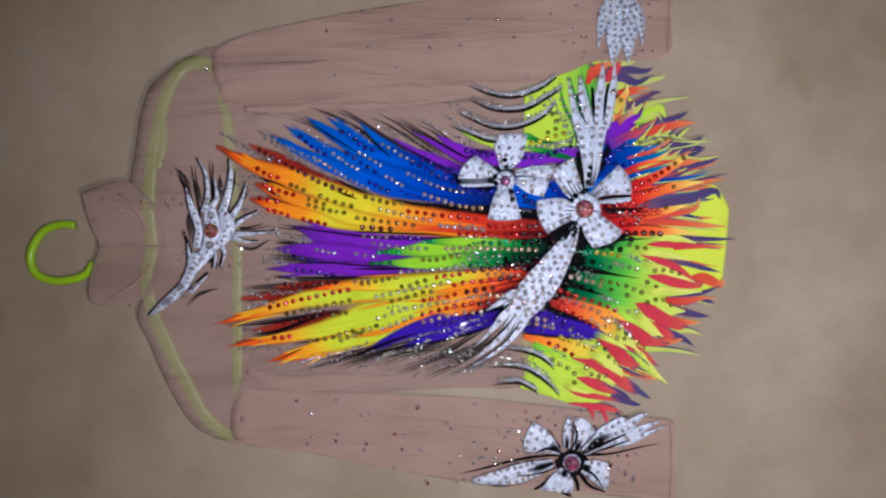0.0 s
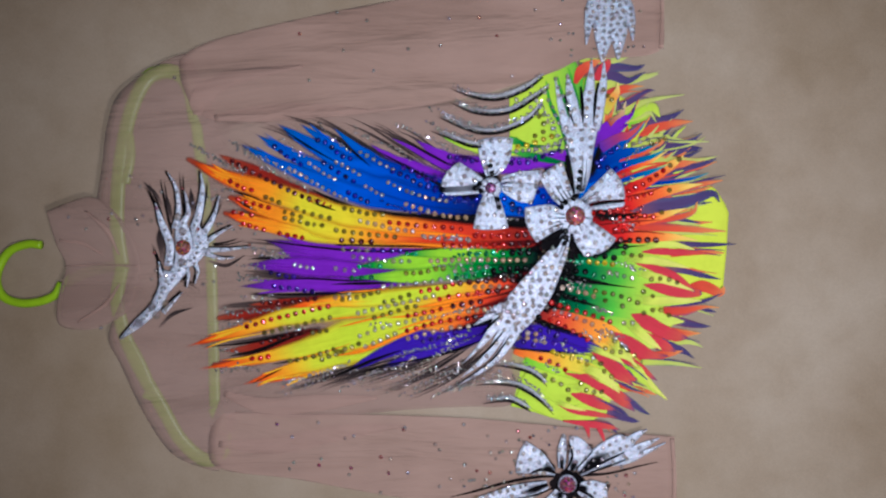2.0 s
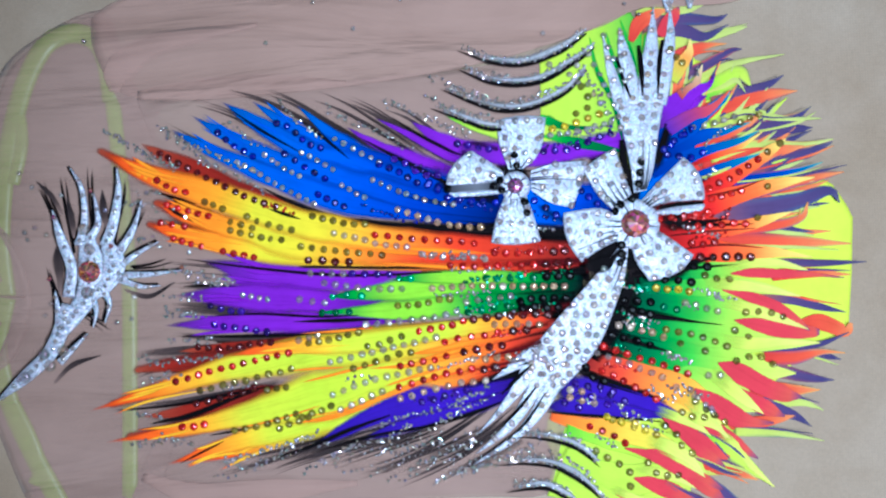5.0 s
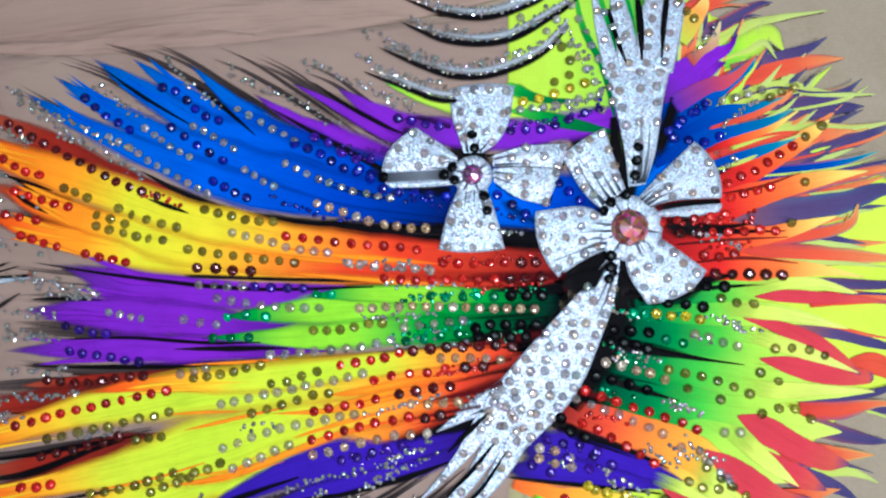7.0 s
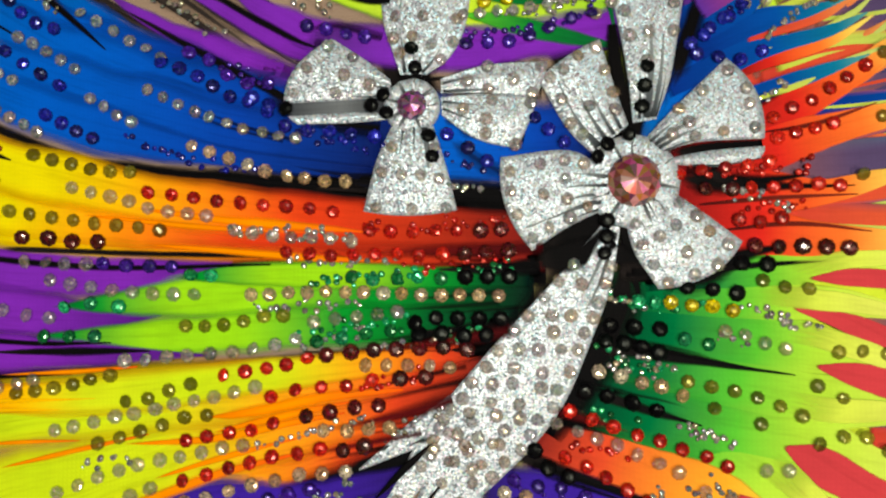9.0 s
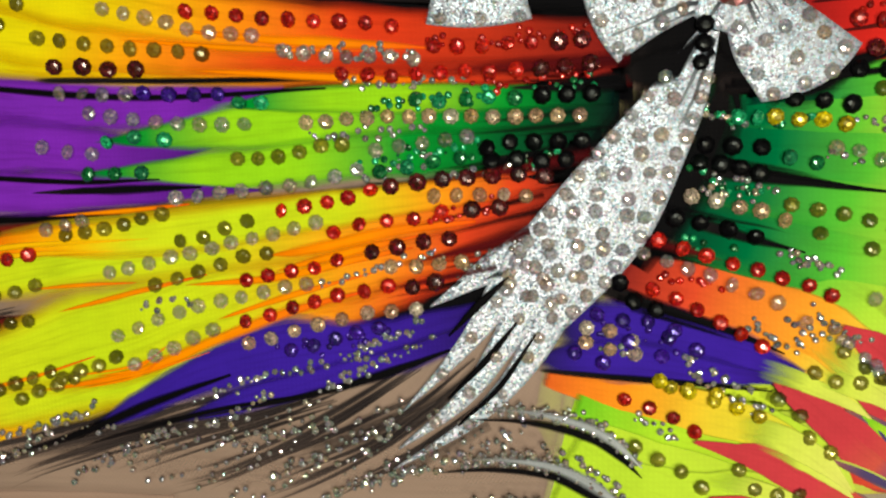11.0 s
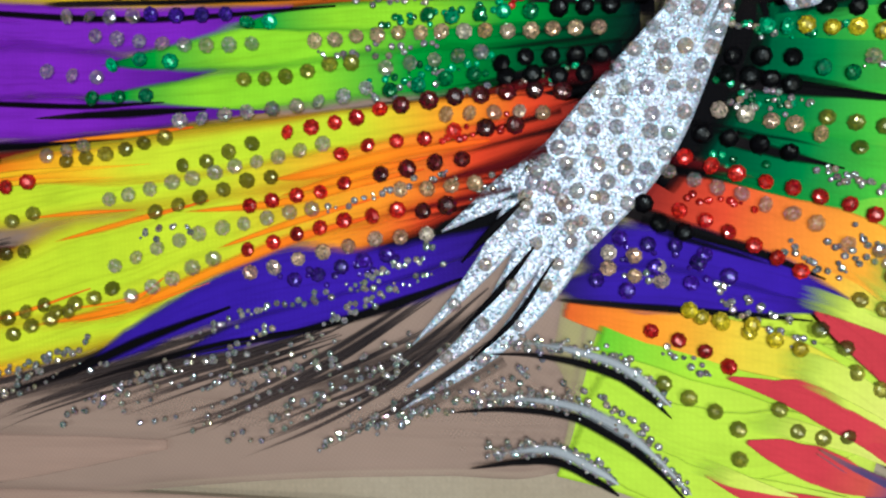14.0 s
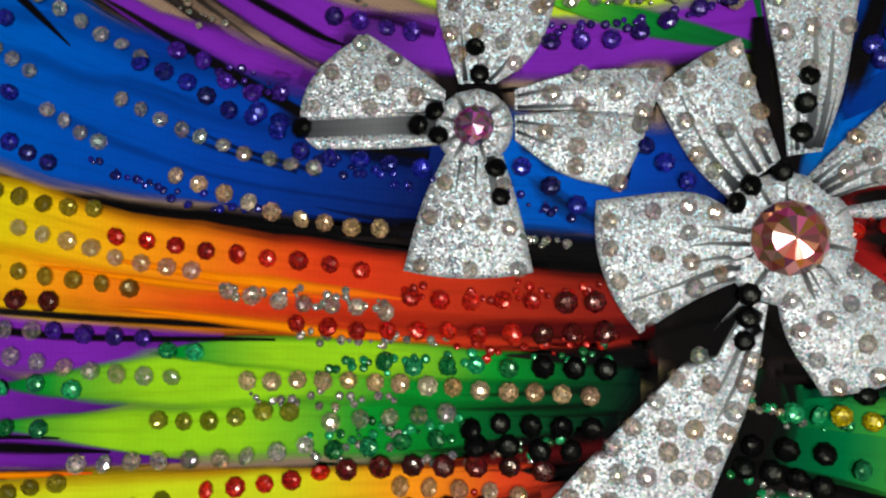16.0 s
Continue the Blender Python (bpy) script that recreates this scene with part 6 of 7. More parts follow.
# jet stones set in the folds of the knots
for owner, places, high in (
    (small_bow, [(59.6, 87.3), (60.8, 80.2), (65.3, 55.8), (66.7, 48.4), (49.4, 70.7), (50.6, 64.2), (45.2, 67.0), (14.6, 66.4)], 2.6),
    (large_bow, [(135.5, 55.0), (128.0, 51.6), (124.5, 47.2), (127.2, 24.8)], 2.6),
    (ribbon_up, [(142.7, 79.3), (141.5, 72.3), (140.4, 64.9)], 2.0),
    (ribbon_tail, [(127.0, 19.2), (126.0, 13.5)], 2.0),
):
    stones("black", places, 5.6, high, owner)

# bow on the lower sleeve
CUFF = (
    Loft([(111.6, -194.3), (101.0, -178.5), (86.1, -168.0)], [(111.5, -200.0), (94.3, -198.5), (76.0, -197.0)], 3.0, 3, 1.0, 1.8),
    Loft([(115.3, -193.0), (115.1, -176.0), (120.0, -162.0)], [(121.0, -194.0), (123.0, -177.0), (122.6, -163.5)], 0.5, 1, 0.7, 1.8),
    Loft([(123.6, -194.6), (126.0, -177.0), (126.0, -164.0)], [(130.3, -195.5), (140.7, -187.0), (146.0, -176.5)], 4.0, 3, 1.0, 1.8),
    Loft([(135.5, -206.5), (146.4, -205.0), (158.0, -208.0)], [(131.9, -216.3), (143.2, -226.0), (155.5, -234.5)], 2.5, 2, 1.0, 1.8),
    Loft([(112.5, -212.5), (102.5, -221.5), (93.0, -234.0)], [(120.6, -218.3), (124.5, -227.1), (123.5, -236.5)], 1.0, 2, 1.0, 1.8),
    Loft([(104.0, -204.8), (80.0, -207.5), (55.9, -214.0), (26.0, -224.5)], [(106.0, -211.0), (89.3, -221.1), (66.0, -229.0), (27.0, -228.5)], 0.0, 2, 0.8, 1.8),
)
BOW_CUFF = tuple(w.strip() for w in CUFF)
CUFF_TAIL = [(134.0, -198.0, 6.0), (148.0, -188.0, 18.0), (164.0, -178.0, 22.0), (174.0, -173.0, 20.8), (182.0, -170.0, 9.0), (185.0, -168.0, 4.0)]
CUFF_TIPS = (
    [(168.0, -180.0, 8.0), (180.0, -170.0, 8.0), (188.0, -164.0, 6.0), (197.0, -159.0, 0.8)],
    [(172.0, -185.0, 8.0), (183.0, -179.0, 8.0), (195.0, -173.0, 6.0), (208.0, -167.0, 0.8)],
    [(160.0, -188.0, 10.0), (179.0, -186.0, 8.0), (197.0, -179.0, 3.9), (214.0, -171.0, 0.6)],
)
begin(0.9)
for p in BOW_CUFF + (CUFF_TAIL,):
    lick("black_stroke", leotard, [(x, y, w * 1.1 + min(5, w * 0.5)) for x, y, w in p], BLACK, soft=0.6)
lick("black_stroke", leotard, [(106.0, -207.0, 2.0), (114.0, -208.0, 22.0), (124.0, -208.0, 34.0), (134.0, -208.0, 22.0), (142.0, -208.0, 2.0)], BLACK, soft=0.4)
for p in ([(120.0, -200.0, 6.0), (100.0, -201.0, 4.4), (71.0, -205.0, 4.0), (37.0, -214.0, 2.8), (15.0, -219.0, 0.6)], [(128.0, -213.0, 6.0), (139.0, -229.0, 4.8), (155.0, -236.0, 2.8)], [(122.0, -213.0, 6.0), (105.0, -223.0, 4.8), (87.0, -234.0, 3.4)], [(123.0, -217.0, 6.0), (128.0, -227.0, 5.1), (129.0, -235.0, 4.0)], [(134.0, -200.0, 5.2), (160.0, -199.0, 3.2), (187.0, -193.0, 2.0), (206.0, -189.0, 0.6)]):
    lick("black_stroke", leotard, p, BLACK)
cuff_bow = thing_part("bow", [(123.0, -208.0)][0], 14.0, "silver glitter bow outlined in black on the sleeve")
for w in CUFF:
    w.mesh("wing", cuff_bow)
    w.studs(cuff_bow, 7.4, 4.6)
cuff_tail = wing("ribbon_tail", cuff_bow, CUFF_TAIL, 1.7, 0.6)
for p in CUFF_TIPS:
    wing("ribbon_tip", cuff_bow, p, 1.6, 0.5)
cabochon(cuff_bow, *[(123.0, -208.0)][0], 15.0, 3.0)
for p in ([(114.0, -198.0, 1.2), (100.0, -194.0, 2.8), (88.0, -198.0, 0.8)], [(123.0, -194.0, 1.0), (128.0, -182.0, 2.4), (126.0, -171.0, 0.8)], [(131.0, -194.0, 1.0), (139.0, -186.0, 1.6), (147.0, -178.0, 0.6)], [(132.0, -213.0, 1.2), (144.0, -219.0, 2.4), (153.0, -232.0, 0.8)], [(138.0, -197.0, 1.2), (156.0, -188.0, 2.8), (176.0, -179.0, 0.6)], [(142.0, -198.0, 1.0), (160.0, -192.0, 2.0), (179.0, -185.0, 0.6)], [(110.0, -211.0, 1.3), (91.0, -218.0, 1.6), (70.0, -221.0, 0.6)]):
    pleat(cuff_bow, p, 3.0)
# black over the knot end of each wing, fading outwards
for p in BOW_CUFF + (CUFF_TAIL,):
    base = [(x, y, w * 0.9) for x, y, w in spline(p, 12)[:6]][::-1]
    verts, faces, dye, flow = ribbon(base, 2.75, BLACK, dome=0.2, soft=1.0, across=12, fade=0.6, thick=0.1)
    put_mesh("pleat", verts, faces, DYED, cuff_bow, "dark strip on the glitter cloth", dye=dye, flow=flow)
scatter_on(CUFF_TAIL, 7.6, "pale", 4.4, 2.0, parent=cuff_bow)
for p in CUFF_TIPS:
    scatter_on(p, 8.0, "pale", 4.2, 2.0, 0.4, cuff_bow)

# silver patch on the upper sleeve's cuff
begin(0.9)
far_bow = thing_part("bow", [(171.0, 252.0)][0], 12.0, "silver glitter bow at the cuff of the sleeve")
for p in ([(171.0, 257.0, 8.8), (171.0, 230.0, 18.7), (168.0, 208.0, 19.2), (165.0, 180.0, 2.0)], [(174.0, 257.0, 7.7), (181.0, 230.0, 14.4), (181.0, 208.0, 15.6), (180.0, 182.0, 2.2)], [(167.0, 252.0, 6.0), (159.0, 233.0, 13.3), (154.0, 216.0, 8.0), (151.0, 197.0, 1.5)], [(179.0, 252.0, 5.5), (189.0, 232.0, 11.0), (193.0, 216.0, 7.7), (194.0, 199.0, 1.5)]):
    wing("wing", far_bow, p, 1.4, 0.8)
    scatter_on(p, 6.5, "pale", 4.2, 2.0, parent=far_bow)
stones("spark", [(x + random.gauss(0, 12), y + random.gauss(0, 16)) for x, y in [(152.0, 230.0), (168.0, 208.0), (185.0, 230.0), (163.0, 191.0), (179.0, 197.0), (146.0, 208.0), (190.0, 202.0), (157.0, 241.0), (185.0, 241.0), (174.0, 219.0), (144.0, 225.0), (196.0, 224.0)] for _ in range(5)], 2.6, 1.2)

# ---- neck motif ----
begin(0.6)
NECK = (
    [(-294.0, -66.0, 2.0), (-278.0, -53.0, 13.0), (-260.0, -37.0, 16.2), (-252.0, -22.0, 17.0), (-246.0, -3.0, 14.6)],
    [(-252.0, -22.0, 15.0), (-240.0, -8.0, 20.0), (-232.0, 7.0, 25.5), (-231.0, 26.0, 27.0), (-233.0, 41.0, 17.0)],
    [(-233.0, 2.0, 15.0), (-220.0, 11.0, 19.8), (-215.0, 24.0, 25.2), (-220.0, 38.0, 13.5)],
    [(-246.0, 2.0, 13.0), (-244.0, 22.0, 11.8), (-251.0, 42.0, 10.0), (-257.0, 62.0, 1.5)],
    [(-239.0, 37.0, 10.1), (-235.0, 54.0, 7.3), (-237.0, 76.0, 5.0), (-245.0, 91.0, 1.0)],
    [(-233.0, 39.0, 11.0), (-226.0, 51.0, 7.0), (-227.0, 63.0, 4.0), (-229.0, 73.0, 1.0)],
    [(-221.0, 36.0, 13.0), (-215.0, 53.0, 11.0), (-212.0, 73.0, 7.0), (-213.0, 90.0, 1.0)],
    [(-212.0, 31.0, 10.0), (-204.0, 43.0, 8.0), (-199.0, 55.0, 4.0), (-196.0, 67.0, 1.0)],
    [(-210.0, 23.0, 8.1), (-198.0, 31.0, 5.0), (-184.0, 38.0, 1.0)],
    [(-210.0, 16.0, 8.0), (-190.0, 16.0, 5.5), (-168.0, 18.0, 0.9)],
    [(-213.0, 14.0, 8.0), (-197.0, 8.0, 5.0), (-183.0, 8.0, 1.0)],
    [(-223.0, 7.0, 9.1), (-218.0, -3.0, 5.0), (-221.0, -16.0, 0.9)],
    [(-230.0, 2.0, 8.0), (-227.0, -8.0, 4.5), (-229.0, -19.0, 1.0)],
    [(-252.0, -22.0, 10.0), (-253.0, -7.0, 6.4), (-255.0, 7.0, 0.9)],
    [(-252.0, -42.0, 8.0), (-242.0, -32.0, 5.0), (-233.0, -23.0, 0.9)],
)
NECK = [[(x, y, w * 0.62) for x, y, w in p] for p in NECK]
for p in NECK:
    lick("black_stroke", leotard, [(x - 1.6, y + 1.0, w * 1.2 + 2.6) for x, y, w in p], BLACK, soft=0.9)
for p in ([(-251.0, 2.0, 2.7), (-253.0, 27.0, 10.0), (-254.0, 37.0, 2.0)], [(-242.0, 42.0, 2.0), (-244.0, 56.0, 7.0), (-247.0, 71.0, 1.0)], [(-219.0, 46.0, 2.0), (-222.0, 61.0, 8.0), (-223.0, 75.0, 0.9)], [(-208.0, 6.0, 2.0), (-191.0, 1.0, 5.0), (-173.0, 10.0, 1.0)], [(-256.0, -56.0, 2.0), (-243.0, -44.0, 5.0), (-224.0, -38.0, 0.9)], [(-250.0, 59.0, 1.5), (-258.0, 72.0, 5.0), (-268.0, 82.0, 1.0)]):
    lick("black_stroke", leotard, p, SMOKE)
hairs(([(-268.0, 87.0, 1.5), (-261.0, 72.0, 5.0), (-253.0, 52.0, 7.0), (-248.0, 27.0, 3.0)], [(-251.0, 91.0, 1.4), (-248.0, 71.0, 5.0), (-245.0, 51.0, 5.4), (-242.0, 32.0, 3.0)], [(-231.0, 93.0, 1.5), (-231.0, 76.0, 5.0), (-230.0, 56.0, 6.0), (-229.0, 36.0, 3.0)], [(-209.0, 85.0, 1.5), (-209.0, 70.0, 4.5), (-213.0, 51.0, 6.1), (-216.0, 31.0, 3.0)], [(-192.0, 70.0, 1.5), (-199.0, 55.0, 5.0), (-207.0, 41.0, 5.0), (-212.0, 26.0, 2.0)], [(-262.0, 27.0, 1.5), (-257.0, 12.0, 5.4), (-251.0, -2.0, 6.1), (-249.0, -12.0, 3.0)], [(-173.0, 25.0, 1.5), (-188.0, 21.0, 4.0), (-203.0, 20.0, 5.0)], [(-218.0, -23.0, 1.5), (-228.0, -15.0, 4.0), (-238.0, -8.0, 5.0)]), BLACK, 0.62, "black_stroke")
neck_motif = wing("neck_motif", leotard, NECK[0], 1.2, 0.5)
tagged(neck_motif, "silver glitter branch below the collar")
for p in NECK[1:]:
    wing("branch", neck_motif, p, 1.1, 0.4)
cabochon(neck_motif, *[(-231.0, 19.0)][0], 15.0, 1.9)
for x, y in [(-235.0, 48.0), (-231.0, 34.0), (-233.0, 5.0), (-249.0, -34.0), (-262.0, -36.0), (-258.0, -44.0), (-275.0, -51.0)]:
    cabochon(neck_motif, x, y, 8.0, 1.8, "pale")
for p in NECK:
    scatter_on(p, 6.0, "pale", 3.4, 1.7, 0.4, neck_motif)

# ---- rhinestones along the flames ----
for c, runs in {
    "blue": (
        [(-142.0, 112.0), (-134.0, 104.0), (-126.0, 99.0), (-118.0, 94.0)], [(-101.0, 116.0), (-93.0, 113.0), (-86.0, 107.0), (-79.0, 101.0), (-71.0, 98.0)], [(-96.0, 95.0), (-89.0, 90.0), (-82.0, 85.0), (-75.0, 81.0), (-68.0, 77.0)],
        [(-73.0, 66.0), (-56.0, 57.0)], [(-31.0, 85.0), (-17.0, 79.0), (-4.0, 71.0), (8.0, 68.0)], [(2.0, 71.0), (14.0, 61.0), (31.0, 58.0), (46.0, 56.0)], 
        [(163.0, 90.0), (171.0, 97.0), (177.0, 101.0)], [(160.0, 84.0), (174.0, 81.0), (183.0, 84.0)], [(72.0, 56.0), (86.0, 47.0)], [(103.0, 62.0), (109.0, 56.0), (113.0, 53.0)], 
    ),
    "violet": (
        [(116.0, -72.0), (125.0, -76.0)], [(104.0, -73.0), (114.0, -78.0)], 
        [(-21.0, 88.0), (-13.0, 84.0), (-6.0, 79.0), (2.0, 76.0), (8.0, 76.0)], [(22.0, 97.0), (32.0, 95.0), (43.0, 92.0)], [(79.0, 89.0), (96.0, 90.0), (112.0, 96.0), (124.0, 99.0)],
        [(-148.0, -7.0), (-138.0, -10.0), (-127.0, -11.0)], [(-146.0, -20.0), (-129.0, -22.0), (-110.0, -25.0)],
        [(86.0, -76.0), (95.0, -80.0)],
    ),
    "dark_red": (
        [(-183.0, 99.0), (-164.0, 88.0), (-141.0, 76.0), (-122.0, 66.0), (-103.0, 59.0)], [(-157.0, -34.0), (-142.0, -36.0), (-125.0, -34.0), (-107.0, -32.0)], [(-158.0, -72.0), (-139.0, -68.0), (-119.0, -62.0)],
    ),
    "red": (
        [(-185.0, 80.0), (-175.0, 74.0), (-165.0, 71.0)], [(-178.0, 63.0), (-163.0, 58.0), (-149.0, 54.0)], [(-183.0, 51.0), (-166.0, 48.0)], [(-174.0, 40.0), (-165.0, 37.0), (-155.0, 34.0)],
        [(-139.0, 30.0), (-118.0, 25.0)], [(-172.0, -57.0), (-154.0, -52.0), (-135.0, -48.0), (-112.0, -43.0), (-95.0, -40.0)],
        [(-168.0, -87.0), (-159.0, -87.0), (-153.0, -86.0)],
        [(102.0, -92.0), (109.0, -95.0), (116.0, -98.0), (124.0, -103.0)],
    ),
    "olive": (
        [(-152.0, 64.0), (-139.0, 59.0)], [(-123.0, 53.0), (-108.0, 47.0), (-92.0, 43.0)], [(-134.0, 50.0), (-119.0, 45.0)], [(-134.0, 44.0), (-116.0, 39.0), (-99.0, 36.0)],
        [(-110.0, -64.0), (-97.0, -62.0)], 
        [(-156.0, -63.0), (-129.0, -58.0), (-93.0, -50.0)],
        [(-102.0, -89.0), (-82.0, -82.0)], [(-132.0, -90.0), (-118.0, -88.0)], [(-110.0, -86.0), (-91.0, -80.0)],
        [(197.0, -52.0), (210.0, -49.0), (220.0, -55.0)],
        [(106.0, 132.0), (111.0, 120.0), (102.0, 114.0)], [(221.0, 108.0), (209.0, 103.0)], [(233.0, 88.0), (225.0, 83.0)], [(205.0, -21.0), (216.0, -21.0), (228.0, -25.0)], [(197.0, -33.0), (205.0, -37.0)],
        [(170.0, -78.0), (180.0, -85.0), (188.0, -91.0)], [(166.0, 154.0), (173.0, 145.0)],
        [(150.0, -93.0), (158.0, -100.0), (160.0, -107.0), (166.0, -110.0)], [(138.0, -116.0), (145.0, -123.0), (157.0, -124.0)], [(105.0, -108.0), (113.0, -113.0), (125.0, -120.0), (126.0, -130.0)], [(161.0, -84.0), (170.0, -88.0), (181.0, -86.0)],
    ),
    "yellow": (
        [(86.0, 104.0), (96.0, 106.0), (117.0, 113.0)], [(113.0, -86.0), (122.0, -89.0), (131.0, -91.0)],
        [(116.0, -88.0), (125.0, -91.0), (135.0, -94.0), (144.0, -98.0)],
    ),
    "green": (
    ),
    "black": (
    ),
    "gold": (
        [(90.0, -73.0), (98.0, -75.0), (105.0, -77.0)], 
    ),
}.items():
    for p in runs:
        row(c, p, size=6.0 if c == "black" else 5.2)
for p in (
    [(-129.0, 91.0), (-115.0, 83.0), (-95.0, 70.0), (-76.0, 60.0)], [(-110.0, 95.0), (-99.0, 87.0), (-86.0, 79.0)], [(-84.0, 96.0), (-71.0, 88.0), (-63.0, 83.0)], [(-57.0, 72.0), (-42.0, 63.0)],
    [(-36.0, 75.0), (-20.0, 67.0), (2.0, 59.0), (18.0, 56.0)], [(-61.0, 104.0), (-46.0, 95.0), (-31.0, 86.0)], 
    [(-126.0, 0.0), (-109.0, -4.0)], 
    [(167.0, -70.0), (180.0, -84.0)], [(178.0, 101.0), (193.0, 104.0), (205.0, 107.0)], [(78.0, 100.0), (96.0, 101.0), (120.0, 106.0)],
):
    row("crystal", p, 6.4, 4.6)
for p in ([(103.0, 147.0), (113.0, 128.0), (123.0, 112.0), (125.0, 99.0)], [(112.0, 154.0), (120.0, 135.0), (128.0, 116.0), (131.0, 103.0)], [(122.0, 166.0), (128.0, 150.0), (135.0, 134.0)], [(85.0, 148.0), (95.0, 143.0), (104.0, 135.0)], [(133.0, 142.0), (133.0, 161.0)]):
    row("crystal", p, 8.0, 4.6)

# gold
for count, run in (
    (9, [(-19.7, 54.0), (3.2, 45.7), (21.7, 41.2), (35.6, 40.0)]),
    (14, [(1.9, 0.4), (29.1, 1.1), (62.2, -0.1), (89.0, -0.8)]),
    (5, [(42.9, -25.0), (51.2, -24.6), (64.9, -24.6), (71.8, -25.5)]),
    (4, [(28.5, -47.0), (35.9, -47.1), (43.3, -46.4), (51.0, -45.9)]),
    (8, [(-21.1, -71.7), (-1.0, -66.3), (21.6, -62.1), (35.5, -60.9)]),
    (5, [(123.3, -27.7), (129.9, -28.9), (145.0, -32.5), (151.4, -35.8)]),
    (3, [(89.9, -68.4), (97.9, -69.7), (104.5, -72.8)]),
):
    counted_row('gold', run, count)
# olive
for count, run in (
    (6, [(-77.6, 51.8), (-64.7, 48.4), (-52.2, 44.9), (-42.1, 44.8)]),
    (8, [(-86.0, 31.4), (-72.2, 29.0), (-48.7, 25.9), (-30.8, 23.7)]),
    (6, [(-21.2, -10.6), (-7.6, -9.9), (6.4, -7.5), (13.6, -7.0)]),
    (6, [(-81.4, -33.5), (-67.6, -31.9), (-55.4, -29.3), (-48.0, -27.6)]),
    (4, [(-42.4, -36.5), (-32.7, -35.2), (-25.9, -32.7), (-18.8, -30.8)]),
    (6, [(-51.8, -51.3), (-36.4, -47.3), (-21.0, -42.3), (-13.1, -42.1)]),
    (4, [(-86.8, -82.4), (-80.8, -80.2), (-74.5, -78.3), (-67.0, -75.6)]),
    (3, [(180.0, 3.2), (187.6, 1.2), (195.2, 0.6)]),
    (6, [(153.8, -31.1), (169.0, -34.4), (185.0, -39.6), (191.8, -42.7)]),
    (2, [(162.2, -40.1), (177.4, -45.1)]),
    (2, [(216.1, 40.2), (223.6, 60.4)]),
):
    counted_row('olive', run, count)
# pale
for count, run in (
    (8, [(-63.1, 39.1), (-49.9, 36.1), (-26.8, 30.1), (-14.0, 28.7)]),
    (4, [(-79.4, 13.1), (-71.5, 12.7), (-64.3, 12.4), (-57.4, 12.2)]),
    (8, [(-70.1, 6.2), (-55.1, 3.8), (-31.3, 1.2), (-18.0, 0.8)]),
    (5, [(24.8, -8.9), (31.6, -8.6), (46.7, -7.1), (53.8, -6.1)]),
    (3, [(-86.7, -4.3), (-78.9, -6.4), (-70.0, -6.7)]),
    (3, [(-88.3, -31.4), (-82.3, -30.6), (-75.4, -29.2)]),
    (11, [(-67.3, -46.4), (-44.4, -42.1), (-17.4, -36.4), (3.6, -31.8)]),
    (10, [(-65.8, -67.7), (-45.8, -60.8), (-23.2, -55.7), (-0.1, -52.1)]),
    (5, [(-60.8, -78.0), (-53.9, -75.3), (-40.2, -69.6), (-32.8, -66.5)]),
    (4, [(166.7, -14.1), (172.7, -15.1), (180.2, -18.0), (187.0, -19.9)]),
    (7, [(108.3, -44.8), (121.4, -49.5), (135.3, -55.5), (149.8, -61.4)]),
    (3, [(158.3, -67.7), (170.0, -74.8), (179.2, -81.9)]),
    (2, [(179.0, -60.9), (186.6, -61.4)]),
):
    counted_row('pale', run, count)
# red
for count, run in (
    (9, [(-35.3, 37.4), (-8.5, 33.7), (13.9, 31.3), (31.3, 29.2)]),
    (5, [(44.1, 22.8), (53.3, 21.9), (68.8, 22.2), (75.2, 22.0)]),
    (8, [(14.7, 15.2), (30.4, 14.1), (54.5, 14.0), (69.9, 14.0)]),
    (5, [(-7.3, -27.7), (0.9, -26.4), (15.0, -23.8), (22.2, -22.1)]),
    (5, [(9.5, -35.3), (18.6, -32.7), (35.3, -31.6), (44.6, -29.9)]),
    (5, [(-20.6, -49.6), (-13.5, -48.6), (2.9, -46.4), (10.2, -44.3)]),
    (7, [(-21.8, -63.5), (-5.2, -59.8), (10.0, -56.1), (26.4, -53.4)]),
    (8, [(112.9, -40.4), (129.4, -46.6), (153.0, -54.4), (166.2, -59.9)]),
    (6, [(111.5, -56.4), (125.4, -62.9), (137.4, -70.6), (145.1, -75.5)]),
    (5, [(152.7, 41.0), (160.7, 42.1), (177.7, 43.9), (184.6, 44.8)]),
    (6, [(186.1, 60.5), (200.0, 67.0), (212.7, 74.4), (218.1, 78.3)]),
    (4, [(187.1, 53.6), (193.9, 54.7), (199.6, 55.9), (206.5, 57.5)]),
    (5, [(177.5, 35.7), (185.5, 35.7), (201.3, 36.8), (208.0, 36.3)]),
    (3, [(172.7, 24.3), (179.5, 23.8), (187.4, 25.0)]),
):
    counted_row('red', run, count)
# crystal
for count, run in (
    (7, [(-4.2, 23.8), (10.5, 21.1), (23.6, 20.6), (37.5, 18.8)]),
    (9, [(-43.0, -22.4), (-21.4, -20.7), (3.0, -18.5), (18.1, -15.6)]),
):
    counted_row('crystal', run, count)
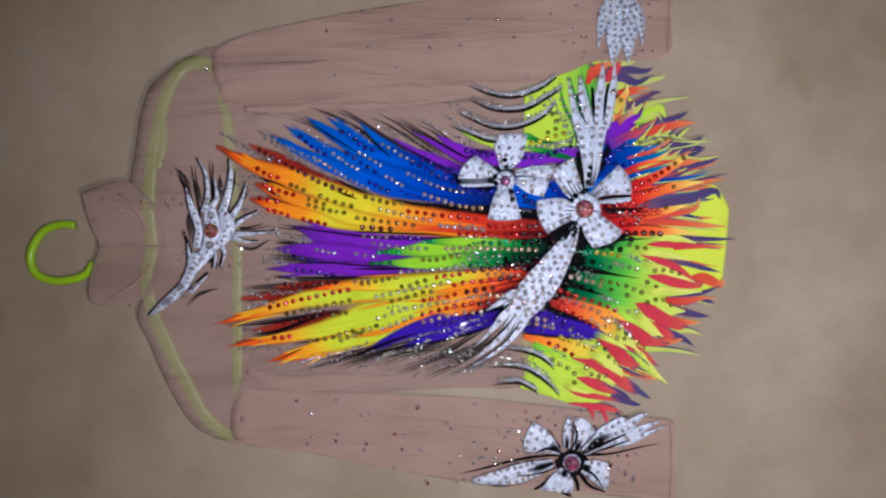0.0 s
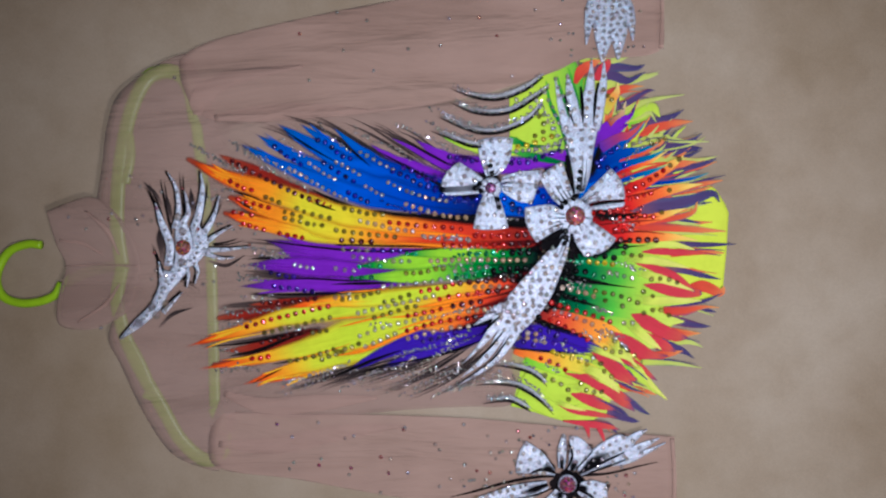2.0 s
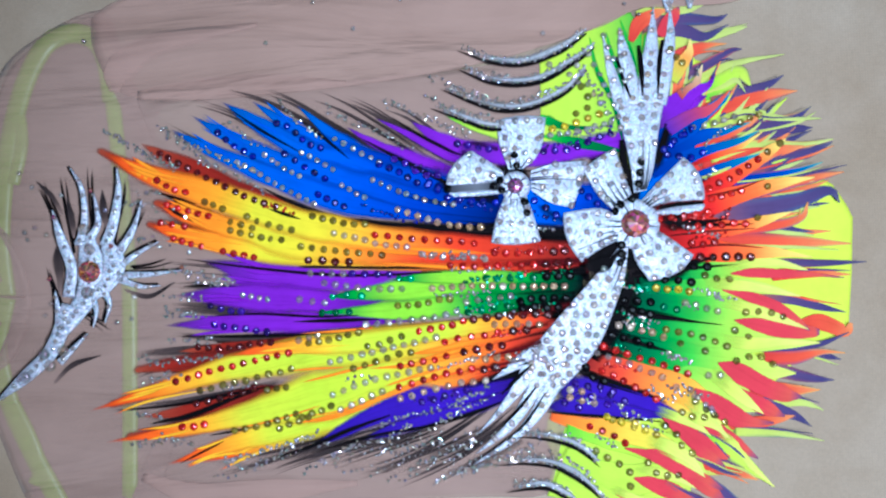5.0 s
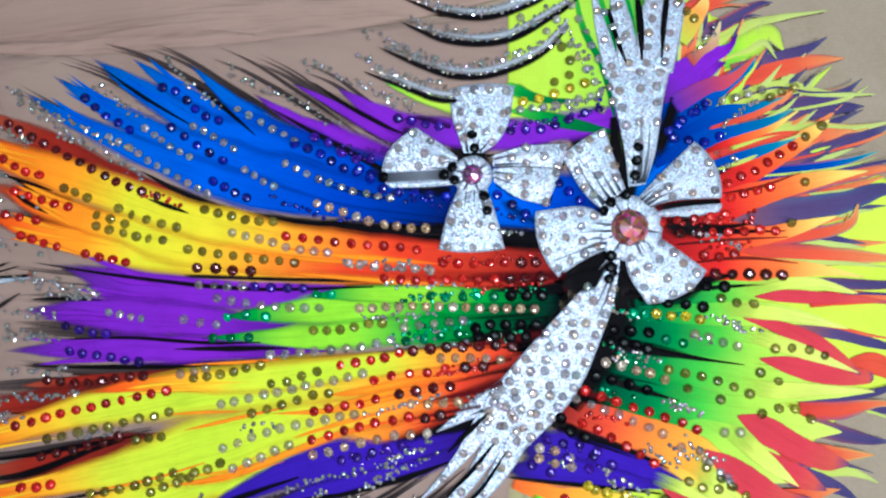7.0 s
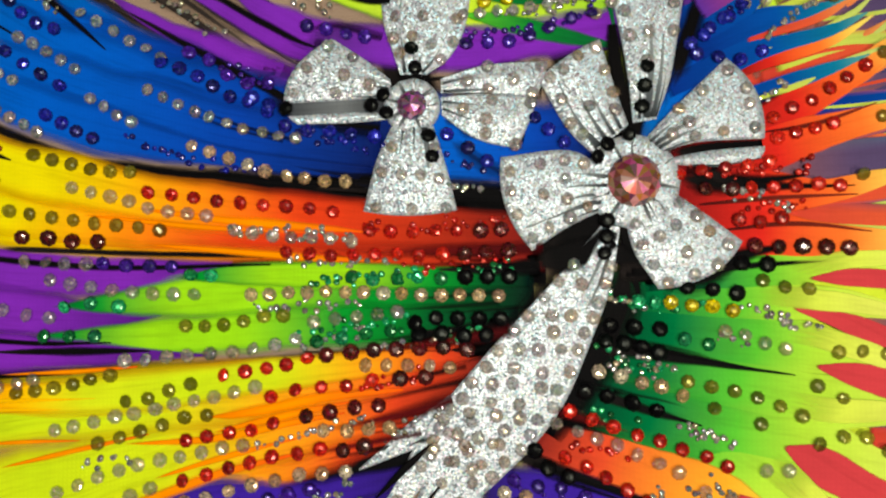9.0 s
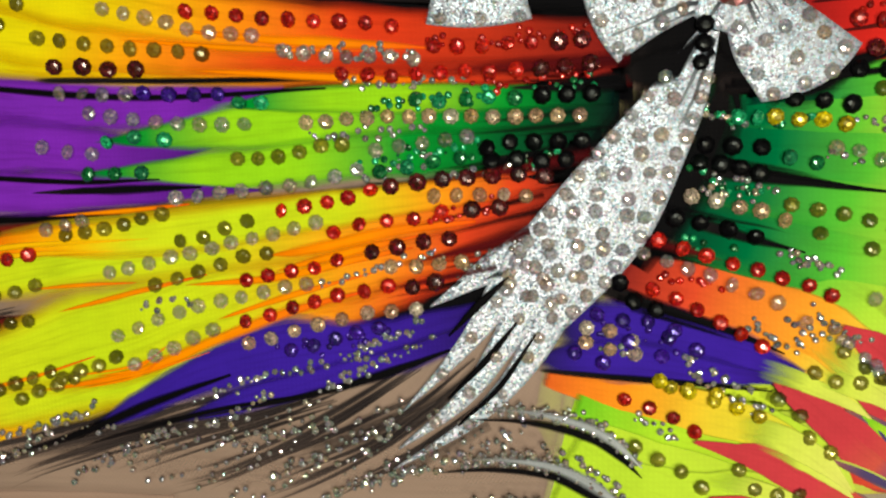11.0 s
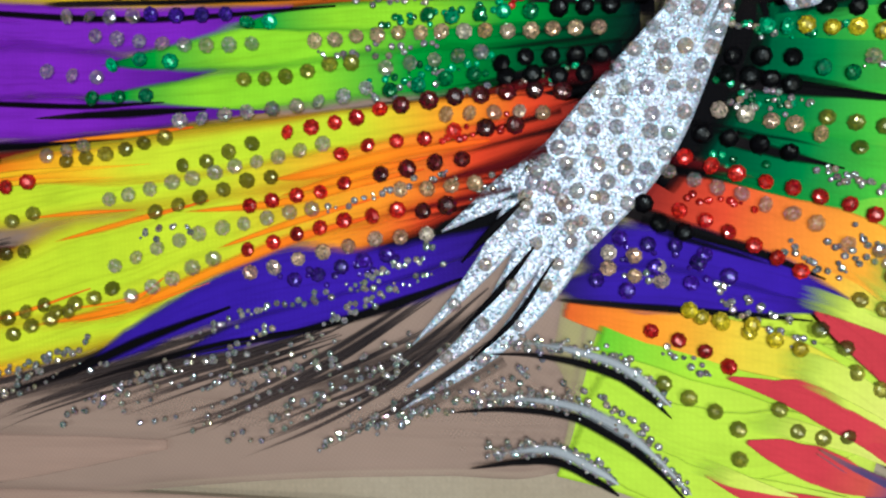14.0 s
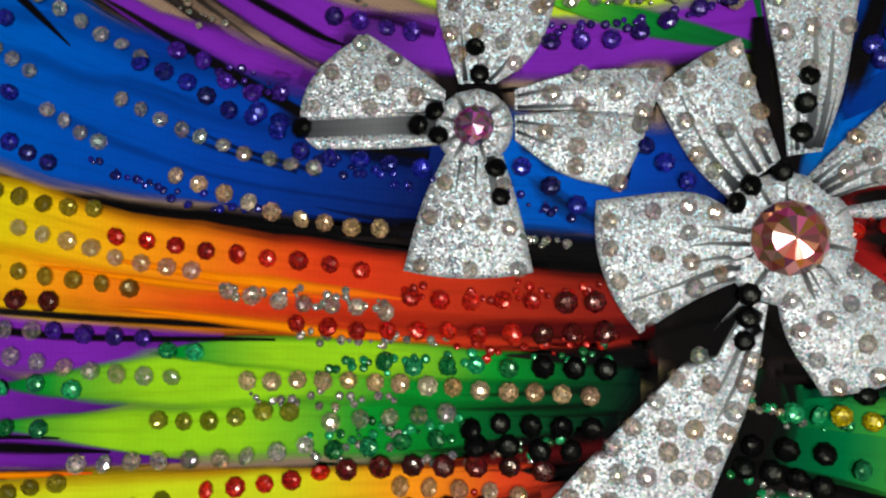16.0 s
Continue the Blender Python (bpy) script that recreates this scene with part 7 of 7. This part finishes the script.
# dark_red
for count, run in (
    (2, [(83.3, 22.1), (90.5, 22.3)]),
    (3, [(77.7, 14.1), (85.8, 14.4), (93.0, 14.5)]),
    (4, [(-80.6, 22.1), (-71.8, 21.4), (-63.1, 20.1), (-53.1, 19.8)]),
    (7, [(29.1, -21.0), (45.8, -19.6), (63.2, -18.5), (77.7, -19.4)]),
    (2, [(54.7, -29.3), (63.9, -28.5)]),
    (4, [(21.5, -41.8), (29.9, -40.6), (37.9, -39.3), (47.2, -38.2)]),
    (2, [(34.8, -53.5), (42.2, -52.7)]),
    (2, [(161.7, 35.7), (170.7, 35.2)]),
    (5, [(178.2, 15.4), (183.8, 14.8), (201.7, 14.8), (210.2, 14.1)]),
):
    counted_row('dark_red', run, count)
# violet
for count, run in (
    (4, [(-51.0, 12.0), (-42.8, 11.3), (-33.6, 10.7), (-26.2, 10.8)]),
    (5, [(-6.9, -74.2), (-0.2, -72.4), (14.9, -68.9), (23.3, -67.1)]),
    (4, [(93.6, -64.3), (101.5, -66.2), (112.1, -67.2), (117.3, -69.9)]),
):
    counted_row('violet', run, count)
# green
for count, run in (
    (2, [(-19.2, 7.6), (-12.0, 7.5)]),
    (5, [(38.1, 6.3), (47.0, 5.3), (62.0, 6.1), (69.3, 5.8)]),
    (4, [(25.5, -15.8), (35.8, -14.7), (43.2, -13.5), (51.5, -12.8)]),
    (3, [(-72.1, -13.6), (-63.3, -13.5), (-53.5, -14.1)]),
    (3, [(-65.0, -3.4), (-57.2, -2.3), (-45.5, -3.0)]),
    (2, [(152.9, -16.4), (161.4, -18.3)]),
    (2, [(137.6, -3.5), (143.7, -4.0)]),
):
    counted_row('green', run, count)
# black
for count, run in (
    (3, [(77.8, 5.9), (85.6, 5.7), (93.1, 5.8)]),
    (5, [(59.8, -9.9), (66.2, -8.6), (82.5, -8.7), (89.7, -8.9)]),
    (4, [(61.5, -13.9), (68.8, -14.1), (77.8, -14.4), (85.0, -14.6)]),
    (2, [(173.4, 9.5), (182.2, 9.2)]),
    (3, [(154.2, 1.3), (163.2, 0.2), (171.4, -1.0)]),
    (3, [(127.8, -11.8), (136.8, -12.4), (144.5, -12.9)]),
    (4, [(125.9, -16.9), (131.1, -17.6), (137.7, -19.0), (144.1, -20.6)]),
    (4, [(118.3, -34.2), (125.7, -35.6), (133.7, -37.7), (142.6, -40.6)]),
    (3, [(101.0, -53.6), (105.3, -59.9), (112.3, -62.7)]),
):
    counted_row('black', run, count)
# yellow
for count, run in (
    (4, [(148.6, -3.8), (155.3, -4.9), (163.5, -5.2), (169.5, -6.7)]),
):
    counted_row('yellow', run, count)
# blue
for count, run in (
    (3, [(158.2, 87.4), (166.4, 93.3), (172.2, 96.8)]),
):
    counted_row('blue', run, count)
for p in FEATHERS:
    for shift, size, step in ((1.8, 2.8, 3.4), (3.6, 2.3, 2.6), (5.2, 1.5, 2.0), (2.8, 1.4, 1.8)):
        stones("spark", [(x + random.gauss(0, 0.7), y + shift + random.gauss(0, 0.6)) for x, y in even(p, step)[3:-1]], size, 0.9)

# small crystals strewn along the smoky tips and the seams
for p in (
    [(-101.0, 133.0), (-86.0, 117.0), (-71.0, 105.0)], [(-138.0, 119.0), (-126.0, 111.0), (-111.0, 100.0)], [(-67.0, 128.0), (-53.0, 116.0), (-34.0, 109.0), (-10.0, 95.0)], [(-29.0, 130.0), (-11.0, 121.0), (7.0, 113.0), (31.0, 101.0)],
    [(4.0, 145.0), (31.0, 131.0), (44.0, 127.0)], [(1.0, 130.0), (25.0, 119.0), (46.0, 114.0)], [(-185.0, 119.0), (-156.0, 102.0), (-116.0, 83.0)], [(-155.0, 92.0), (-128.0, 81.0), (-109.0, 69.0)],
    [(-224.0, 117.0), (-207.0, 107.0), (-185.0, 95.0), (-170.0, 88.0)], [(-182.0, 114.0), (-163.0, 102.0), (-145.0, 89.0)], [(-202.0, 74.0), (-184.0, 71.0)], [(-167.0, 15.0), (-153.0, 9.0), (-139.0, 7.0)], [(-181.0, -8.0), (-159.0, -13.0)],
    [(-197.0, -40.0), (-179.0, -47.0), (-186.0, -57.0)], [(-172.0, -44.0), (-141.0, -41.0)], [(-199.0, -77.0), (-181.0, -81.0)], [(-184.0, -94.0), (-160.0, -98.0)], [(-139.0, -110.0), (-109.0, -102.0), (-75.0, -93.0)], [(-88.0, -119.0), (-55.0, -104.0)],
    [(48.0, 153.0), (70.0, 153.0), (100.0, 163.0)], [(41.0, 143.0), (73.0, 140.0), (103.0, 153.0)], [(26.0, 130.0), (62.0, 124.0), (102.0, 136.0)], [(18.0, 115.0), (43.0, 109.0)],
    [(-77.0, -111.0), (-53.0, -101.0), (-31.0, -98.0), (-15.0, -88.0)], [(-38.0, -107.0), (-17.0, -103.0), (7.0, -100.0)], [(-16.0, -118.0), (6.0, -108.0), (28.0, -101.0)], [(3.0, -125.0), (23.0, -117.0), (40.0, -114.0), (66.0, -103.0)], [(19.0, -121.0), (36.0, -116.0)],
    [(62.0, -110.0), (78.0, -111.0), (92.0, -116.0), (104.0, -129.0), (110.0, -140.0)], [(53.0, -128.0), (67.0, -126.0), (82.0, -130.0), (90.0, -137.0)], [(85.0, -96.0), (95.0, -101.0), (101.0, -108.0)], [(121.0, -81.0), (133.0, -90.0), (141.0, -95.0)],
    [(141.0, -68.0), (151.0, -74.0), (159.0, -77.0)], [(161.0, -64.0), (170.0, -70.0), (176.0, -75.0)], [(7.0, -85.0), (25.0, -77.0), (38.0, -72.0)], [(-138.0, -110.0), (-117.0, -113.0), (-87.0, -97.0)],
    [(20.0, -19.0), (42.0, -12.0)], [(129.0, -22.0), (148.0, -27.0)], [(-6.0, 24.0), (37.0, 21.0)], [(174.0, -5.0), (191.0, -11.0)], [(152.0, -48.0), (169.0, -52.0)], [(168.0, 35.0), (191.0, 29.0)], [(173.0, 61.0), (191.0, 73.0)],
    [(26.0, -70.0), (7.0, -78.0), (-18.0, -83.0), (-39.0, -90.0)], [(37.0, -65.0), (15.0, -78.0)], [(107.0, -227.0), (117.0, -231.0)],
):
    dust(p, 1.25, 1.35, 1.9)
for p in (
    [(-146.0, -121.0), (-122.0, -115.0), (-95.0, -106.0), (-69.0, -98.0)], [(-70.0, -115.0), (-44.0, -106.0), (-17.0, -98.0), (3.0, -91.0)], [(-41.0, -121.0), (-13.0, -109.0), (9.0, -101.0), (29.0, -92.0)], [(-21.0, -124.0), (-0.0, -115.0), (22.0, -106.0), (41.0, -95.0)],
    [(-1.0, -126.0), (19.0, -116.0), (39.0, -107.0), (56.0, -97.0)], [(19.0, -123.0), (38.0, -112.0), (56.0, -102.0)], [(40.0, -118.0), (55.0, -113.0), (70.0, -101.0)], [(-62.0, -120.0), (-28.0, -111.0), (6.0, -95.0)], [(-31.0, -124.0), (-1.0, -111.0), (30.0, -96.0)], [(6.0, -118.0), (30.0, -99.0)],
):
    dust(p, 1.2, 3.4, 1.7)

for p in ([(-178.0, 20.0), (-153.0, 15.0), (-132.0, 10.0)], [(-181.0, 1.0), (-153.0, -2.0)], [(-181.0, -11.0), (-152.0, -14.0)], [(-176.0, -31.0), (-148.0, -29.0)], [(-190.0, -44.0), (-162.0, -41.0)], [(-196.0, -57.0), (-168.0, -54.0)], [(-209.0, 65.0), (-187.0, 62.0), (-169.0, 58.0)], [(-197.0, 41.0), (-175.0, 33.0)], [(-215.0, 113.0), (-196.0, 101.0), (-174.0, 90.0)], [(-164.0, 18.0), (-135.0, 7.0)], [(-201.0, -98.0), (-174.0, -96.0)]):
    dust(p, 1.5, 2.0, 2.0)

# short bands of fine crystals on the fan and beside the tail
for p in (
    [(183.0, -10.0), (191.0, -11.0), (200.0, -13.0)], [(164.0, -16.0), (169.0, -17.0), (175.0, -18.0)], [(149.0, -45.0), (157.0, -47.0), (164.0, -50.0)], [(153.0, -68.0), (159.0, -70.0), (166.0, -74.0)], [(126.0, -24.0), (134.0, -27.0), (141.0, -29.0)], [(127.0, -1.0), (135.0, -5.0), (143.0, -7.0)],
    [(120.0, -79.0), (131.0, -84.0), (140.0, -91.0), (148.0, -97.0)], [(5.0, -87.0), (17.0, -84.0)], [(106.0, -97.0), (113.0, -102.0), (119.0, -107.0)], [(92.0, -73.0), (104.0, -77.0)],
    [(3.0, -4.0), (26.0, -3.0), (42.0, -2.0)], [(45.0, -19.0), (62.0, -16.0), (76.0, -15.0)], [(14.0, 13.0), (37.0, 11.0), (54.0, 11.0)], [(4.0, -53.0), (26.0, -47.0), (45.0, -43.0)], [(48.0, -49.0), (62.0, -43.0), (73.0, -38.0)], [(54.0, 38.0), (68.0, 38.0), (86.0, 36.0)],
    [(84.0, 101.0), (102.0, 100.0), (120.0, 104.0), (130.0, 112.0)], [(109.0, 142.0), (117.0, 126.0), (124.0, 112.0)], [(185.0, 90.0), (195.0, 96.0), (203.0, 102.0)], [(171.0, 126.0), (180.0, 135.0), (185.0, 143.0)], [(-57.0, -59.0), (-40.0, -55.0)], [(-142.0, -63.0), (-118.0, -59.0)],
):
    dust(p, 1.2, 1.5, 1.9)

for colour, runs in (
    ("green", ([(17.0, -14.0), (37.0, -11.0), (59.0, -9.0)], [(20.0, 5.0), (37.0, 6.0), (62.0, 7.0)], [(125.0, -21.0), (134.0, -24.0), (144.0, -27.0)], [(128.0, -2.0), (144.0, -5.0), (160.0, -7.0)], [(76.0, 7.0), (93.0, 8.0)], [(122.0, -41.0), (139.0, -44.0)], [(70.0, -16.0), (84.0, -13.0)])),
    ("red", ([(43.0, 23.0), (65.0, 24.0), (91.0, 25.0)], [(159.0, 41.0), (180.0, 42.0), (200.0, 44.0)], [(57.0, 11.0), (76.0, 11.0), (94.0, 12.0)], [(42.0, -32.0), (62.0, -28.0)], [(174.0, 28.0), (196.0, 29.0)], [(114.0, -52.0), (133.0, -56.0)], [(-112.0, 62.0), (-91.0, 55.0)])),
    ("blue", ([(17.0, 58.0), (37.0, 53.0), (48.0, 51.0)], [(-44.0, 57.0), (-21.0, 50.0), (2.0, 44.0)], [(69.0, 49.0), (86.0, 43.0)], [(165.0, 95.0), (177.0, 99.0)])),
    ("violet", ([(78.0, 93.0), (102.0, 94.0), (125.0, 101.0)], [(-16.0, -75.0), (6.0, -72.0), (27.0, -68.0)], [(93.0, -69.0), (106.0, -71.0), (119.0, -76.0)], [(-10.0, 83.0), (8.0, 76.0)])),
):
    for p in runs:
        dust(p, 1.3, 1.6, 2.0, colour=colour)

# crystals strewn over the sleeves, the collar and the chest
for p in ([(51.0, -163.0), (68.0, -168.0), (80.0, -167.0), (90.0, -165.0), (53.0, -178.0), (58.0, -184.0), (72.0, -178.0), (52.0, -197.0), (72.0, -197.0), (84.0, -169.0), (71.0, -197.0), (40.0, -195.0), (6.0, -175.0), (-82.0, -163.0), (-107.0, -148.0), (-49.0, -181.0), (-24.0, -196.0), (-79.0, -197.0), (29.0, -152.0), (-27.0, -156.0), (-105.0, -182.0), (-50.0, -214.0), (29.0, -189.0), (-42.0, -196.0), (5.0, -209.0), (15.0, -202.0), (33.0, -204.0), (79.0, -159.0), (107.0, -159.0), (113.0, -156.0), (133.0, -157.0), (-17.0, -229.0), (-131.0, -185.0), (48.0, -203.0), (173.0, -193.0), (177.0, -201.0), (168.0, -201.0), (179.0, -209.0), (167.0, -213.0), (175.0, -219.0), (185.0, -199.0), (163.0, -227.0), (183.0, -221.0)],
          [(-47.0, 180.0), (16.0, 201.0), (25.0, 226.0), (53.0, 226.0), (-108.0, 173.0), (-75.0, 200.0), (-14.0, 199.0), (69.0, 208.0), (-52.0, 227.0), (-80.0, 236.0), (82.0, 170.0), (-116.0, 217.0), (119.0, 203.0), (105.0, 231.0), (-236.0, 180.0), (-146.0, -149.0), (-132.0, -161.0), (2.0, -170.0), (-26.0, -154.0), (-77.0, -191.0), (-135.0, -191.0), (-40.0, -183.0), (-74.0, -161.0), (-107.0, -188.0), (-299.0, 53.0), (-312.0, -55.0), (-324.0, 39.0), (-302.0, 48.0), (-341.0, 51.0), (-238.0, 25.0)],
          [(-271.0, 78.0), (-280.0, 88.0), (-251.0, 72.0), (-231.0, 75.0), (-221.0, 61.0), (-269.0, 50.0), (-261.0, 45.0), (-259.0, 15.0), (-274.0, 42.0), (-258.0, -2.0), (-197.0, 38.0), (-217.0, 36.0), (-201.0, 1.0), (-203.0, -14.0), (-213.0, -16.0), (-168.0, 20.0), (-163.0, 30.0), (-262.0, -10.0), (-276.0, 47.0), (-256.0, 57.0)]):
    for i, colour in enumerate(("crystal", "pale", "crystal", "aurora")):
        stones(colour, p[i::4], 3.6, 0.9)
for p in ([(55.0, -180.0), (65.0, -178.0), (78.0, -191.0), (92.0, -198.0), (81.0, -200.0)], [(24.0, -204.0), (50.0, -207.0), (67.0, -208.0), (79.0, -207.0)], [(12.0, -224.0), (23.0, -220.0), (36.0, -218.0)], [(97.0, -162.0), (109.0, -177.0)], [(164.0, -205.0), (175.0, -215.0), (179.0, -227.0)]):
    dust(p, 3.0, 3.6, 2.5)

# ---- folds and seams of the mesh ----
begin(0.0)


def fold(pts, height, z=-0.9, name="fold"):
    verts, faces, dye, flow = ribbon(pts, z, METAL, dome=height, ragged=0.03, across=14, thick=0.6)
    return put_mesh(name, verts, faces, NUDE_SLEEVE, leotard)


for p, h in (
    ([(-216.0, 144.0, 2.5), (-212.0, 160.0, 8.4), (-191.0, 175.0, 6.6), (-158.0, 182.0, 4.4), (-114.0, 187.0, 1.2)], 1.5),
    ([(-199.0, 141.0, 2.4), (-159.0, 144.0, 4.9), (-109.0, 146.0, 4.4), (-53.0, 143.0, 1.0)], 1.2),
    ([(-202.0, -167.0, 2.4), (-152.0, -170.0, 6.0), (-96.0, -160.0, 6.0), (-29.0, -153.0, 1.2)], 1.3),
    ([(-196.0, -120.0, 2.4), (-157.0, -132.0, 6.0), (-107.0, -130.0, 6.0), (-51.0, -126.0, 1.2)], 1.3),
):
    fold([(x, y, w * 2.6) for x, y, w in p], h * 0.35 + 0.5, -0.5)
for p in ([(222.0, 273.0, 3.5), (222.0, 229.0, 3.5), (220.0, 191.0, 3.9)], [(220.0, -168.0, 3.8), (221.0, -203.0, 3.5), (219.0, -244.0, 3.9)]):
    fold(p, 0.8, 0.4, "cuff_band")
for p in ([(-346.0, 4.0, 1.1), (-322.0, 5.0, 1.8), (-297.0, 4.0, 1.7), (-276.0, 3.0, 1.1)], [(-324.0, 56.0, 1.7), (-305.0, 38.0, 5.4), (-293.0, 14.0, 1.7)], [(-334.0, -49.0, 1.8), (-308.0, -33.0, 4.0), (-293.0, -14.0, 1.5)], [(-350.0, 29.0, 1.7), (-327.0, 25.0, 4.2), (-308.0, 14.0, 1.7)]):
    fold(p, 1.3, 1.2, "collar_crease")

join_stones()
